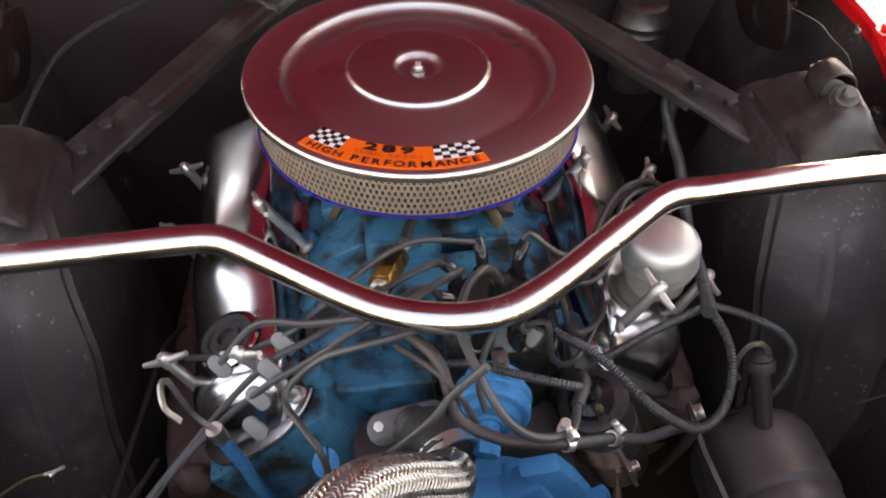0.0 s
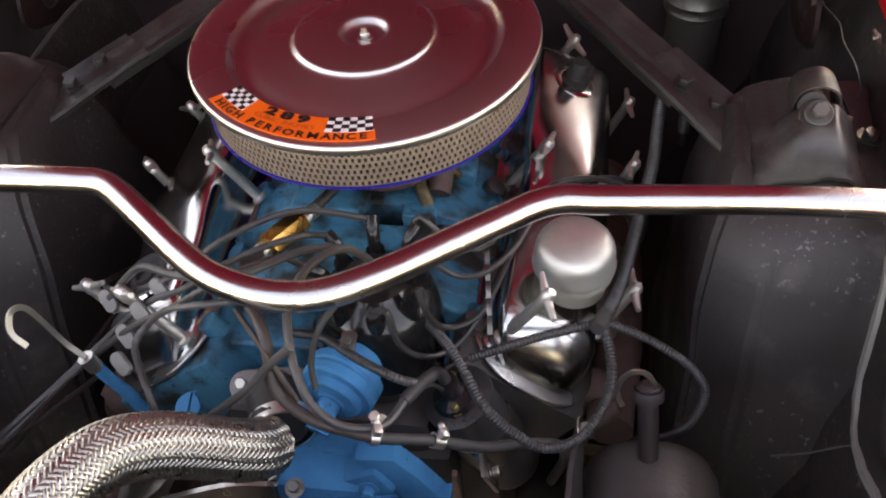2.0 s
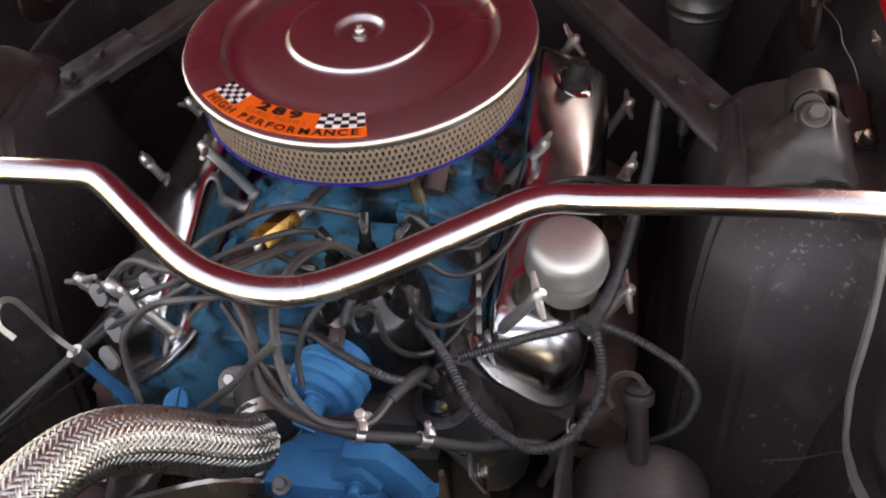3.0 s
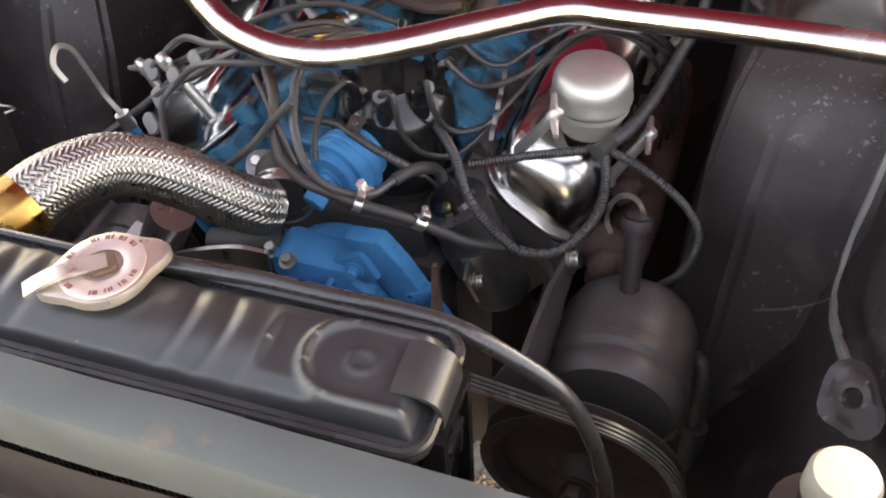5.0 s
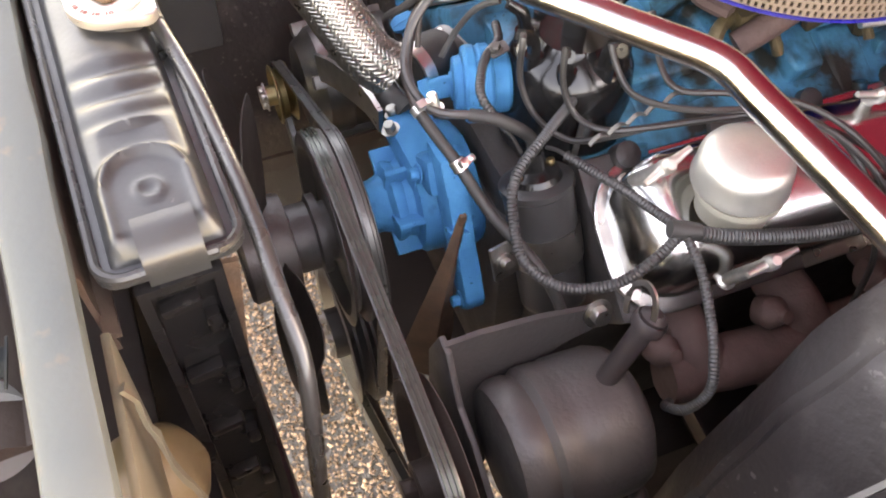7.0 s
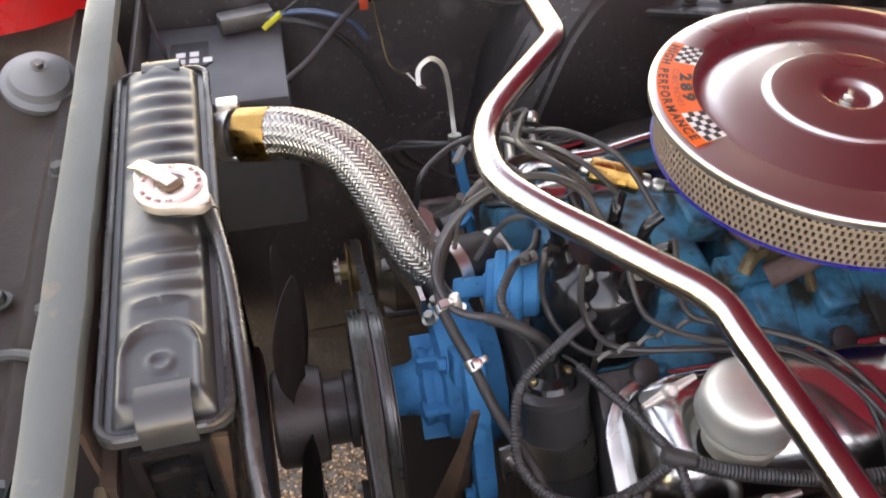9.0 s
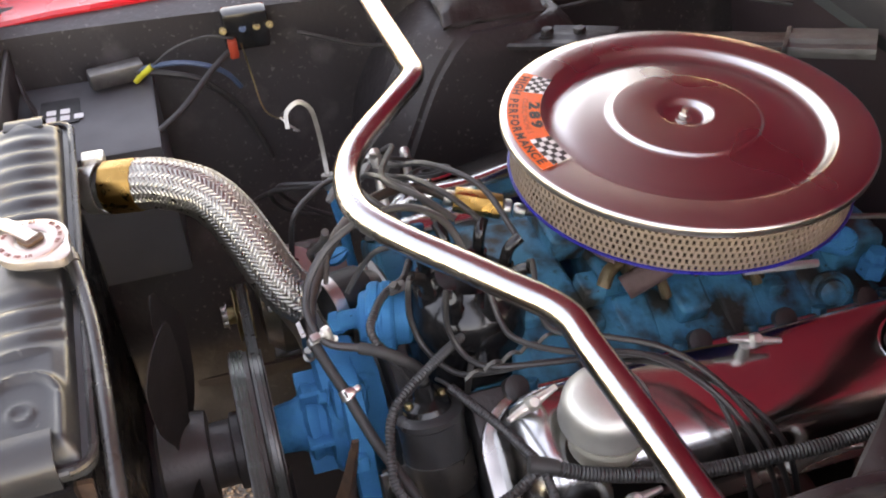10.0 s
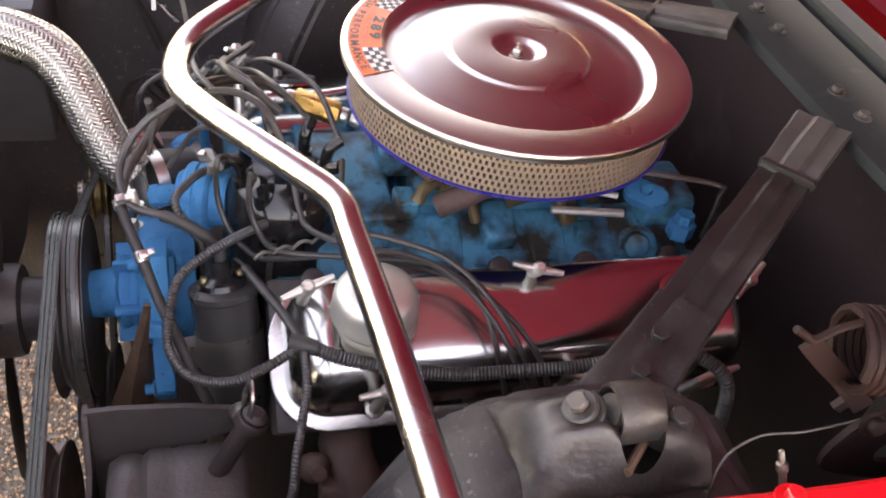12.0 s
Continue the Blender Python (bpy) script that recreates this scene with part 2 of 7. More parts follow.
COWL = mat("cowl_paint", (0.016, 0.020, 0.021), 0.66, 0.0, (0.029, 0.033, 0.034), 14, 0.6, 240, 0.1, spec=0.12, dirt=(0.052, 0.054, 0.054), dirt_amount=0.14, dirt_scale=26)
DARK_GREY = mat("grey_paint", (0.10, 0.105, 0.105), 0.42, 0.0, (0.15, 0.15, 0.145), 14, 0.6, 240, 0.1, dirt=(0.20, 0.17, 0.13), dirt_amount=0.12)
SPRING = mat("brown_spring", (0.0105, 0.0048, 0.0046), 0.6, 0.0, (0.017, 0.0088, 0.0085), 40, 0.6, 260, 0.15, spec=0.15)
SCREEN_GLASS = mat("dark_glass", (0.010, 0.011, 0.012), 0.08, 0.0, (0.014, 0.014, 0.015), 5, 0.4, 300, 0.0)
# grey-green of the highlight painted on the steering belt
BELT_GLINT = mat("belt_highlight", (0.075, 0.085, 0.078), 0.22, 0.3, (0.05, 0.075, 0.055), 30, 0.7, 300, 0.05)


# ---------------------------------------------------------------- mesh tools
ORIGIN = {}


def bm_new():
    return bmesh.new()


def mesh_of(name, bm, material, shift=(0, 0, 0), sharp=38):
    bmesh.ops.translate(bm, vec=-Vector(shift), verts=bm.verts)
    me = bpy.data.meshes.new(name)
    bm.normal_update()
    bm.to_mesh(me)
    bm.free()
    for one in material if isinstance(material, (list, tuple)) else [material]:
        me.materials.append(one)
    me.polygons.foreach_set("use_smooth", [True] * len(me.polygons))
    me.set_sharp_from_angle(angle=radians(sharp))
    return me


def thing(name, label, category, at=(0, 0, 0), group="", kind=""):
    ob = new(name)
    ob.empty_display_size = 0.02
    ob.location = at
    ORIGIN[ob.name] = Vector(at)
    return tagged(ob, label, category, group, kind)


def solid(name, bm, material, label, category, at=(0, 0, 0), group="", kind="", sharp=38):
    """A thing that is one mesh."""
    ob = new(name, mesh_of(name, bm, material, at, sharp))
    ob.location = at
    ORIGIN[ob.name] = Vector(at)
    return tagged(ob, label, category, group, kind)


def part(name, bm, material, parent, label="", sharp=38, kind=""):
    ob = new(name, mesh_of(name, bm, material, ORIGIN[parent.name], sharp))
    ob.parent = parent
    ORIGIN[ob.name] = ORIGIN[parent.name]
    return tagged(ob, label, "", "", kind)


def axis(p, d, up=(0, 0, 1)):
    """A frame at p whose z runs along d and whose y is as near to up as can be."""
    z = Vector(d).normalized()
    x = Vector(up).cross(z)
    if x.length < 1e-4:
        x = Vector((1, 0, 0))
    x.normalize()
    y = z.cross(x)
    return Matrix(((x.x, y.x, z.x, p[0]), (x.y, y.y, z.y, p[1]), (x.z, y.z, z.z, p[2]), (0, 0, 0, 1)))


def at(x, y, z):
    return Matrix.Translation((x, y, z))


def box(bm, c, size, rot=None, bevel=0.002, seg=2):
    m = (rot if rot is not None else Matrix.Identity(4))
    m = Matrix.Translation(c) @ m @ Matrix.Diagonal((*size, 1))
    r = bmesh.ops.create_cube(bm, size=1.0, matrix=m)
    if bevel:
        edges = list({e for v in r["verts"] for e in v.link_edges})
        bmesh.ops.bevel(bm, geom=edges, offset=bevel, segments=seg, affect="EDGES", profile=0.6)
    return bm


def lathe(bm, prof, m=Matrix.Identity(4), segs=40, rfun=None):
    """Turns (radius, height) round the local z axis."""
    rings = []
    for k, (r, z) in enumerate(prof):
        if r < 1e-5:
            rings.append([bm.verts.new(m @ Vector((0, 0, z)))])
        else:
            ring = []
            for i in range(segs):
                a = 2 * math.pi * i / segs
                q = r * (rfun(a, k) if rfun else 1.0)
                ring.append(bm.verts.new(m @ Vector((q * math.cos(a), q * math.sin(a), z))))
            rings.append(ring)
    for a, b in zip(rings, rings[1:]):
        for i in range(segs):
            j = (i + 1) % segs
            if len(a) == 1 and len(b) == 1:
                break
            if len(a) == 1:
                bm.faces.new((a[0], b[i], b[j]))
            elif len(b) == 1:
                bm.faces.new((a[j], a[i], b[0]))
            else:
                bm.faces.new((a[i], a[j], b[j], b[i]))
    bmesh.ops.recalc_face_normals(bm, faces=bm.faces[:])
    return bm


def smooth_path(pts, step=0.006):
    """A curve through the points, in even steps."""
    p = [Vector(q) for q in pts]
    q = [2 * p[0] - p[1], *p, 2 * p[-1] - p[-2]]
    out = []
    for i in range(1, len(q) - 2):
        a, b, c, d = q[i - 1:i + 3]
        n = max(2, int((c - b).length / step))
        for k in range(n):
            u = k / n
            out.append(0.5 * (2 * b + (c - a) * u + (2 * a - 5 * b + 4 * c - d) * u * u + (3 * b - a - 3 * c + d) * u ** 3))
    out.append(p[-1])
    return out


def frames_along(path):
    n = len(path)
    tang = [(path[min(i + 1, n - 1)] - path[max(i - 1, 0)]).normalized() for i in range(n)]
    side = tang[0].orthogonal().normalized()
    out = []
    for i in range(n):
        side = (side - tang[i] * side.dot(tang[i])).normalized()
        out.append((path[i], side, tang[i].cross(side)))
    return out


def tube(bm, pts, r, segs=10, step=0.006, rfun=None, flat=1.0, path=None):
    """Sweeps a round section; rfun(metres along) scales the radius."""
    path = path or smooth_path(pts, step)
    rings, run = [], 0.0
    for i, (c, u, v) in enumerate(frames_along(path)):
        if i:
            run += (path[i] - path[i - 1]).length
        q = r * (rfun(run) if rfun else 1.0)
        rings.append([bm.verts.new(c + u * (q * math.cos(2 * math.pi * k / segs)) + v * (q * flat * math.sin(2 * math.pi * k / segs))) for k in range(segs)])
    for a, b in zip(rings, rings[1:]):
        for k in range(segs):
            j = (k + 1) % segs
            bm.faces.new((a[k], a[j], b[j], b[k]))
    bm.faces.new(rings[0][::-1])
    bm.faces.new(rings[-1])
    return bm


def corrugated(bm, pts, r, pitch=0.0032, segs=10):
    return tube(bm, pts, r, segs, pitch / 4, lambda s: 1.0 + 0.11 * math.sin(2 * math.pi * s / pitch))


def ribbon(bm, pts, width, thick, up=(0, 0, 1), step=0.01):
    """A flat strap that follows the points, its breadth across up."""
    path = smooth_path(pts, step)
    n = len(path)
    rows = []
    for i in range(n):
        t = (path[min(i + 1, n - 1)] - path[max(i - 1, 0)]).normalized()
        s = t.cross(Vector(up)).normalized()
        w = s.cross(t)
        rows.append([bm.verts.new(path[i] + s * (a * width / 2) + w * (b * thick / 2)) for a, b in ((-1, -1), (1, -1), (1, 1), (-1, 1))])
    for a, b in zip(rows, rows[1:]):
        for k in range(4):
            j = (k + 1) % 4
            bm.faces.new((a[k], a[j], b[j], b[k]))
    bm.faces.new(rows[0][::-1])
    bm.faces.new(rows[-1])
    return bm


def prism(bm, outline, h, m=Matrix.Identity(4), bevel=0.0, seg=2):
    """An outline in the local xy plane, given depth along local z."""
    lo = [bm.verts.new(m @ Vector((x, y, 0))) for x, y in outline]
    hi = [bm.verts.new(m @ Vector((x, y, h))) for x, y in outline]
    n = len(outline)
    fs = [bm.faces.new(lo[::-1]), bm.faces.new(hi)]
    for i in range(n):
        j = (i + 1) % n
        fs.append(bm.faces.new((lo[i], lo[j], hi[j], hi[i])))
    bmesh.ops.recalc_face_normals(bm, faces=fs)
    if bevel:
        edges = list({e for f in fs for e in f.edges})
        bmesh.ops.bevel(bm, geom=edges, offset=bevel, segments=seg, affect="EDGES", profile=0.6)
    return bm


def loft(bm, sections, closed=True, caps=True):
    """Skins rows of points; every row has the same count."""
    rows = [[bm.verts.new(Vector(p)) for p in row] for row in sections]
    n = len(rows[0])
    for a, b in zip(rows, rows[1:]):
        for k in range(n if closed else n - 1):
            j = (k + 1) % n
            bm.faces.new((a[k], a[j], b[j], b[k]))
    if caps and closed:
        bm.faces.new(rows[0][::-1])
        bm.faces.new(rows[-1])
    bmesh.ops.recalc_face_normals(bm, faces=bm.faces[:])
    return bm


def rounded(w, h, r, n=5):
    """The outline of a rounded rectangle, centred."""
    out = []
    for cx, cy, a0 in ((w / 2 - r, h / 2 - r, 0), (-w / 2 + r, h / 2 - r, 90), (-w / 2 + r, -h / 2 + r, 180), (w / 2 - r, -h / 2 + r, 270)):
        for k in range(n + 1):
            a = radians(a0 + 90 * k / n)
            out.append((cx + r * math.cos(a), cy + r * math.sin(a)))
    return out


def hex_bolt(bm, p, d, r=0.007, h=0.006, washer=1.5):
    m = axis(p, d)
    if washer:
        lathe(bm, [(0, 0), (r * washer, 0), (r * washer, 0.0015), (0, 0.0015)], m, 20)
    hexa = [(r * math.cos(radians(60 * k)), r * math.sin(radians(60 * k))) for k in range(6)]
    prism(bm, hexa, h + 0.001, m @ at(0, 0, 0.0005), 0.0008, 1)
    return bm


def wobble(bm, amount, scale, seed=0.0):
    for v in bm.verts:
        q = v.co * scale + Vector((seed, seed, seed))
        v.co += Vector((noise.noise(q), noise.noise(q + Vector((7, 0, 0))), noise.noise(q + Vector((0, 7, 0))))) * amount
    return bm


def letters(bm, text, size, m, bold=0.0):
    """Flat letters of the built-in font, centred on m's origin."""
    cu = bpy.data.curves.new("text", "FONT")
    cu.body, cu.size, cu.align_x, cu.align_y = text, size, "CENTER", "CENTER"
    cu.resolution_u, cu.offset = 2, bold
    ob = bpy.data.objects.new("text", cu)
    scene.collection.objects.link(ob)
    me = bpy.data.meshes.new_from_object(ob.evaluated_get(bpy.context.evaluated_depsgraph_get()))
    me.transform(m)
    bm.from_mesh(me)
    bpy.data.objects.remove(ob)
    bpy.data.curves.remove(cu)
    bpy.data.meshes.remove(me)


OLIVE = mat("olive_tan_paint", (0.105, 0.098, 0.072), 0.6, 0.0, (0.13, 0.105, 0.07), 16, 0.7, 200, 0.15, dirt=(0.12, 0.08, 0.05), dirt_amount=0.2, dirt_scale=20)


# ---------------------------------------------------------------- ground
bm = bm_new()
bmesh.ops.create_grid(bm, x_segments=24, y_segments=24, size=300.0)
tagged(solid("ground", bm, SOIL, "pale tan gravel ground under the car", "ground", kind="structure"))
bm = bm_new()
rnd = random.Random(5)
STONE = [(-1, 0, 0), (1, 0, 0), (0, -1, 0), (0, 1, 0), (0, 0, -1), (0, 0, 1)]
FACES = [(0, 2, 5), (2, 1, 5), (1, 3, 5), (3, 0, 5), (2, 0, 4), (1, 2, 4), (3, 1, 4), (0, 3, 4)]
verts, faces = [], []
for k in range(34000):
    cx, cy = rnd.uniform(-0.75, 0.55), rnd.uniform(-0.95, -0.18)
    s = rnd.uniform(0.0018, 0.0048)
    turn = Euler((rnd.uniform(0, 6), rnd.uniform(0, 6), rnd.uniform(0, 6))).to_matrix()
    base = len(verts)
    for q in STONE:
        v = turn @ (Vector(q) * s * rnd.uniform(0.65, 1.15))
        verts.append((cx + v.x, cy + v.y, s * 0.4 + v.z * 0.8))
    faces += [tuple(base + i for i in f) for f in FACES]
me = bpy.data.meshes.new("gravel")
me.from_pydata(verts, [], faces)
me.materials.append(GRAVEL)
tagged(new("gravel", me), "loose tan and brown gravel stones on the ground", "gravel", kind="stuff")


# ---------------------------------------------------------------- body shell
def both(fn):
    for side in (1, -1):
        fn(side)


# firewall with a slight roll at its foot
bm = bm_new()
loft(bm, [[(x, 0.36, 0.88), (x, 0.385, 0.70), (x, 0.40, 0.45), (x, 0.42, 0.0), (x, 0.45, 0.0), (x, 0.43, 0.45), (x, 0.415, 0.70), (x, 0.39, 0.88)]
          for x in (-0.62, -0.3, 0, 0.3, 0.62)])
solid("firewall", bm, FIREWALL, "black painted sheet steel firewall behind the engine", "firewall", (0, 0.36, 0.0), kind="structure")

# cowl: folded lip, panel, gap, strip
cowl = thing("cowl", "dusty grey-black cowl panel with a bolted front lip", "cowl", (0, 0.36, 0.88))
bm = bm_new()
prof = [(0.318, 0.872), (0.320, 0.884), (0.330, 0.887), (0.372, 0.888), (0.388, 0.893), (0.415, 0.894), (0.417, 0.860), (0.400, 0.850), (0.330, 0.868)]
loft(bm, [[(x, y + 0.06 * (abs(x) / 0.6) ** 2, z - 0.02 * (abs(x) / 0.6) ** 2) for y, z in prof] for x in [-0.66 + 0.066 * k for k in range(21)]])
part("panel", bm, COWL, cowl, sharp=30)
bm = bm_new()
prof = [(0.432, 0.86), (0.430, 0.898), (0.434, 0.902), (0.462, 0.904), (0.466, 0.898), (0.466, 0.86)]
loft(bm, [[(x, y + 0.06 * (abs(x) / 0.6) ** 2, z - 0.02 * (abs(x) / 0.6) ** 2) for y, z in prof] for x in [-0.66 + 0.066 * k for k in range(21)]])
part("strip", bm, COWL, cowl, "grey strip of the cowl")
bm = bm_new()
box(bm, (0, 0.46, 0.845), (1.3, 0.10, 0.01), None, 0.002)
part("gutter", bm, BLACK, cowl, "black gutter below the strip")
for x in (-0.138, -0.084, 0.048, 0.097, 0.30, -0.30):
    bm = bm_new()
    hex_bolt(bm, (x, 0.353 + 0.06 * (abs(x) / 0.6) ** 2, 0.8878 - 0.02 * (abs(x) / 0.6) ** 2), (0, 0, 1), 0.0065, 0.006)
    part("bolt", bm, BRACE, cowl)

# hood, held open, its red underside towards the engine
hood = thing("hood", "open red hood with ribbed underside, hinged at the cowl", "hood", (0, 0.5, 0.93))
HD = Vector((0, -0.788, 0.616))
HN = Vector((0, -0.616, -0.788))
def hood_point(x, s, d):
    return Vector((x, 0.485, 0.925)) + HD * s + HN * d
bm = bm_new()
loft(bm, [[hood_point(x, s, -0.03 + 0.025 * (abs(x) / 0.62) ** 2) for x in (-0.64, -0.4, -0.1, 0.1, 0.4, 0.64)] +
          [hood_point(x, s, -0.025 + 0.027 * (abs(x) / 0.62) ** 2) for x in (0.64, 0.4, 0.1, -0.1, -0.4, -0.64)] for s in (0.052, 0.3, 0.6, 0.9, 1.38)])
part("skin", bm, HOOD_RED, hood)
for x0, x1, s0, s1 in ((-0.63, 0.63, 0.052, 0.17), (-0.63, 0.63, 1.28, 1.38), (-0.63, -0.53, 0.17, 1.28), (0.53, 0.63, 0.17, 1.28), (-0.05, 0.05, 0.17, 1.28)):
    bm = bm_new()
    c = hood_point((x0 + x1) / 2, (s0 + s1) / 2, 0.005)
    rot = Matrix(((1, 0, 0, 0), (0, HD.y, HN.y, 0), (0, HD.z, HN.z, 0), (0, 0, 0, 1)))
    box(bm, c, (x1 - x0, s1 - s0, 0.03), rot, 0.008)
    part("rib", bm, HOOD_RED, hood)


# windscreen and cabin front behind the cowl, unseen; added to block low sky reflections
bm = bm_new()
loft(bm, [[(x, 0.56, 0.90), (x * 0.86, 0.98, 1.27), (x * 0.86, 1.00, 1.27), (x, 0.58, 0.89)] for x in (-0.66, -0.33, 0.0, 0.33, 0.66)])
solid("windscreen", bm, SCREEN_GLASS, "unseen dark raked windscreen behind the cowl, blocks low sky", "windscreen", (0, 0.56, 0.9), kind="structure")
bm = bm_new()
loft(bm, [[(x * 0.88, 0.97, 1.275), (x * 0.88, 1.15, 1.325), (x * 0.88, 2.1, 1.30), (x * 0.9, 2.3, 0.90), (x, 2.3, 0.35), (x, 0.64, 0.35), (x, 0.64, 0.88), (x * 0.89, 1.00, 1.24)] for x in (-0.76, -0.5, 0.0, 0.5, 0.76)])
solid("cabin", bm, RED, "unseen closed red car cabin behind the windscreen, blocks low sky", "cabin", (0, 0.64, 0.35), kind="structure")


def lift(y):
    """The rise of the fender's inner edge towards the windscreen."""
    u = min(1.0, max(0.0, (y + 0.13) / 0.19))
    return 0.028 * u * u * (3 - 2 * u)


def fender(side):
    """Bolting flange, gutter step, rolled top and outer skin."""
    name = "driver" if side > 0 else "passenger"
    f = thing(f"{name}_fender", "glossy red front fender with a bolted inner flange", "fender", (side * 0.49, -0.1, 0.87), "fenders")
    prof = [(0.486, 0.858), (0.484, 0.874), (0.489, 0.878), (0.535, 0.879), (0.541, 0.882), (0.545, 0.889), (0.556, 0.892), (0.60, 0.889),
            (0.66, 0.872), (0.72, 0.83), (0.755, 0.76), (0.765, 0.60), (0.755, 0.45),
            (0.745, 0.45), (0.752, 0.60), (0.742, 0.755), (0.71, 0.82), (0.655, 0.862), (0.60, 0.879), (0.55, 0.880), (0.53, 0.868), (0.495, 0.866)]
    bm = bm_new()
    ys = [-0.98, -0.80, -0.6, -0.4, -0.2, -0.13, -0.09, -0.05, -0.01, 0.03, 0.07, 0.2, 0.4, 0.62]
    far = 0.0 if side > 0 else 0.060
    flare = lambda y: 0.06 * max(0.0, -0.15 - y) if side > 0 else 0.0
    loft(bm, [[(side * (x + far + flare(y) + 0.78 * lift(y) + (0.004 if side > 0 else -0.06 * (y + 0.1) ** 2)), y, z + lift(y) - 0.02 * max(0, -0.55 - y) * 3) for x, z in prof] for y in ys])
    part("skin", bm, RED, f, sharp=28)
    for x, y in ((0.513, -0.50), (0.508, -0.121), (0.498, 0.021), (0.554, -0.029), (0.500, 0.25)):
        z = (0.8795 if x < 0.53 else 0.8905) + lift(y)
        x += 0.78 * lift(y)
        z += 0.006 if y == -0.121 else 0.0
        bm = bm_new()
        lathe(bm, [(0, 0), (0.0115, 0), (0.0110, 0.0016), (0, 0.0016)], at(side * (x + far + flare(y)), y, z), 24)
        hex_bolt(bm, (side * (x + far + flare(y)), y, z + 0.0016), (0, 0, 1), 0.0066, 0.006, 0)
        part("bolt", bm, RED, f, "red painted hex bolt and washer")


both(fender)


def apron(side):
    """Inner wheel-house panel with a pressed flange."""
    bm = bm_new()
    prof = [(0.494, 0.872) if side > 0 else (0.556, 0.873), (0.492, 0.862), (0.490, 0.80), (0.478, 0.70), (0.445, 0.58), (0.40, 0.48), (0.345, 0.38), (0.31, 0.24)]
    ys = [-0.72, -0.6, -0.45, -0.3, -0.15, -0.09, -0.03, 0.03, 0.15, 0.3, 0.41]
    out = lambda y, z: 0.008 * math.sin(9 * y + 30 * z) + (0.06 * max(0.0, -0.15 - y) * min(1.0, max(0.0, (z - 0.74) / 0.12)) if side > 0 else 0.0)
    def rise(y, z):
        return lift(y) * min(1.0, max(0.0, (z - 0.80) / 0.06))
    loft(bm, [[(side * (x + out(y, z) + 0.78 * rise(y, z)), y, z + rise(y, z)) for x, z in prof] + [(side * (x + 0.006 + out(y, z) + 0.78 * rise(y, z)), y, z + rise(y, z)) for x, z in prof[::-1]] for y in ys])
    ap = thing("inner_apron", "satin black dusty inner fender apron", "apron", (side * 0.49, -0.1, 0.5), "inner aprons")
    part("panel", bm, APRON, ap)
    for y in (-0.62, -0.52, -0.33):
        bm = bm_new()
        hex_bolt(bm, (side * 0.472, y, 0.70), (-side, 0, 0.25), 0.006, 0.006)
        part("bolt", bm, APRON, ap)


both(apron)


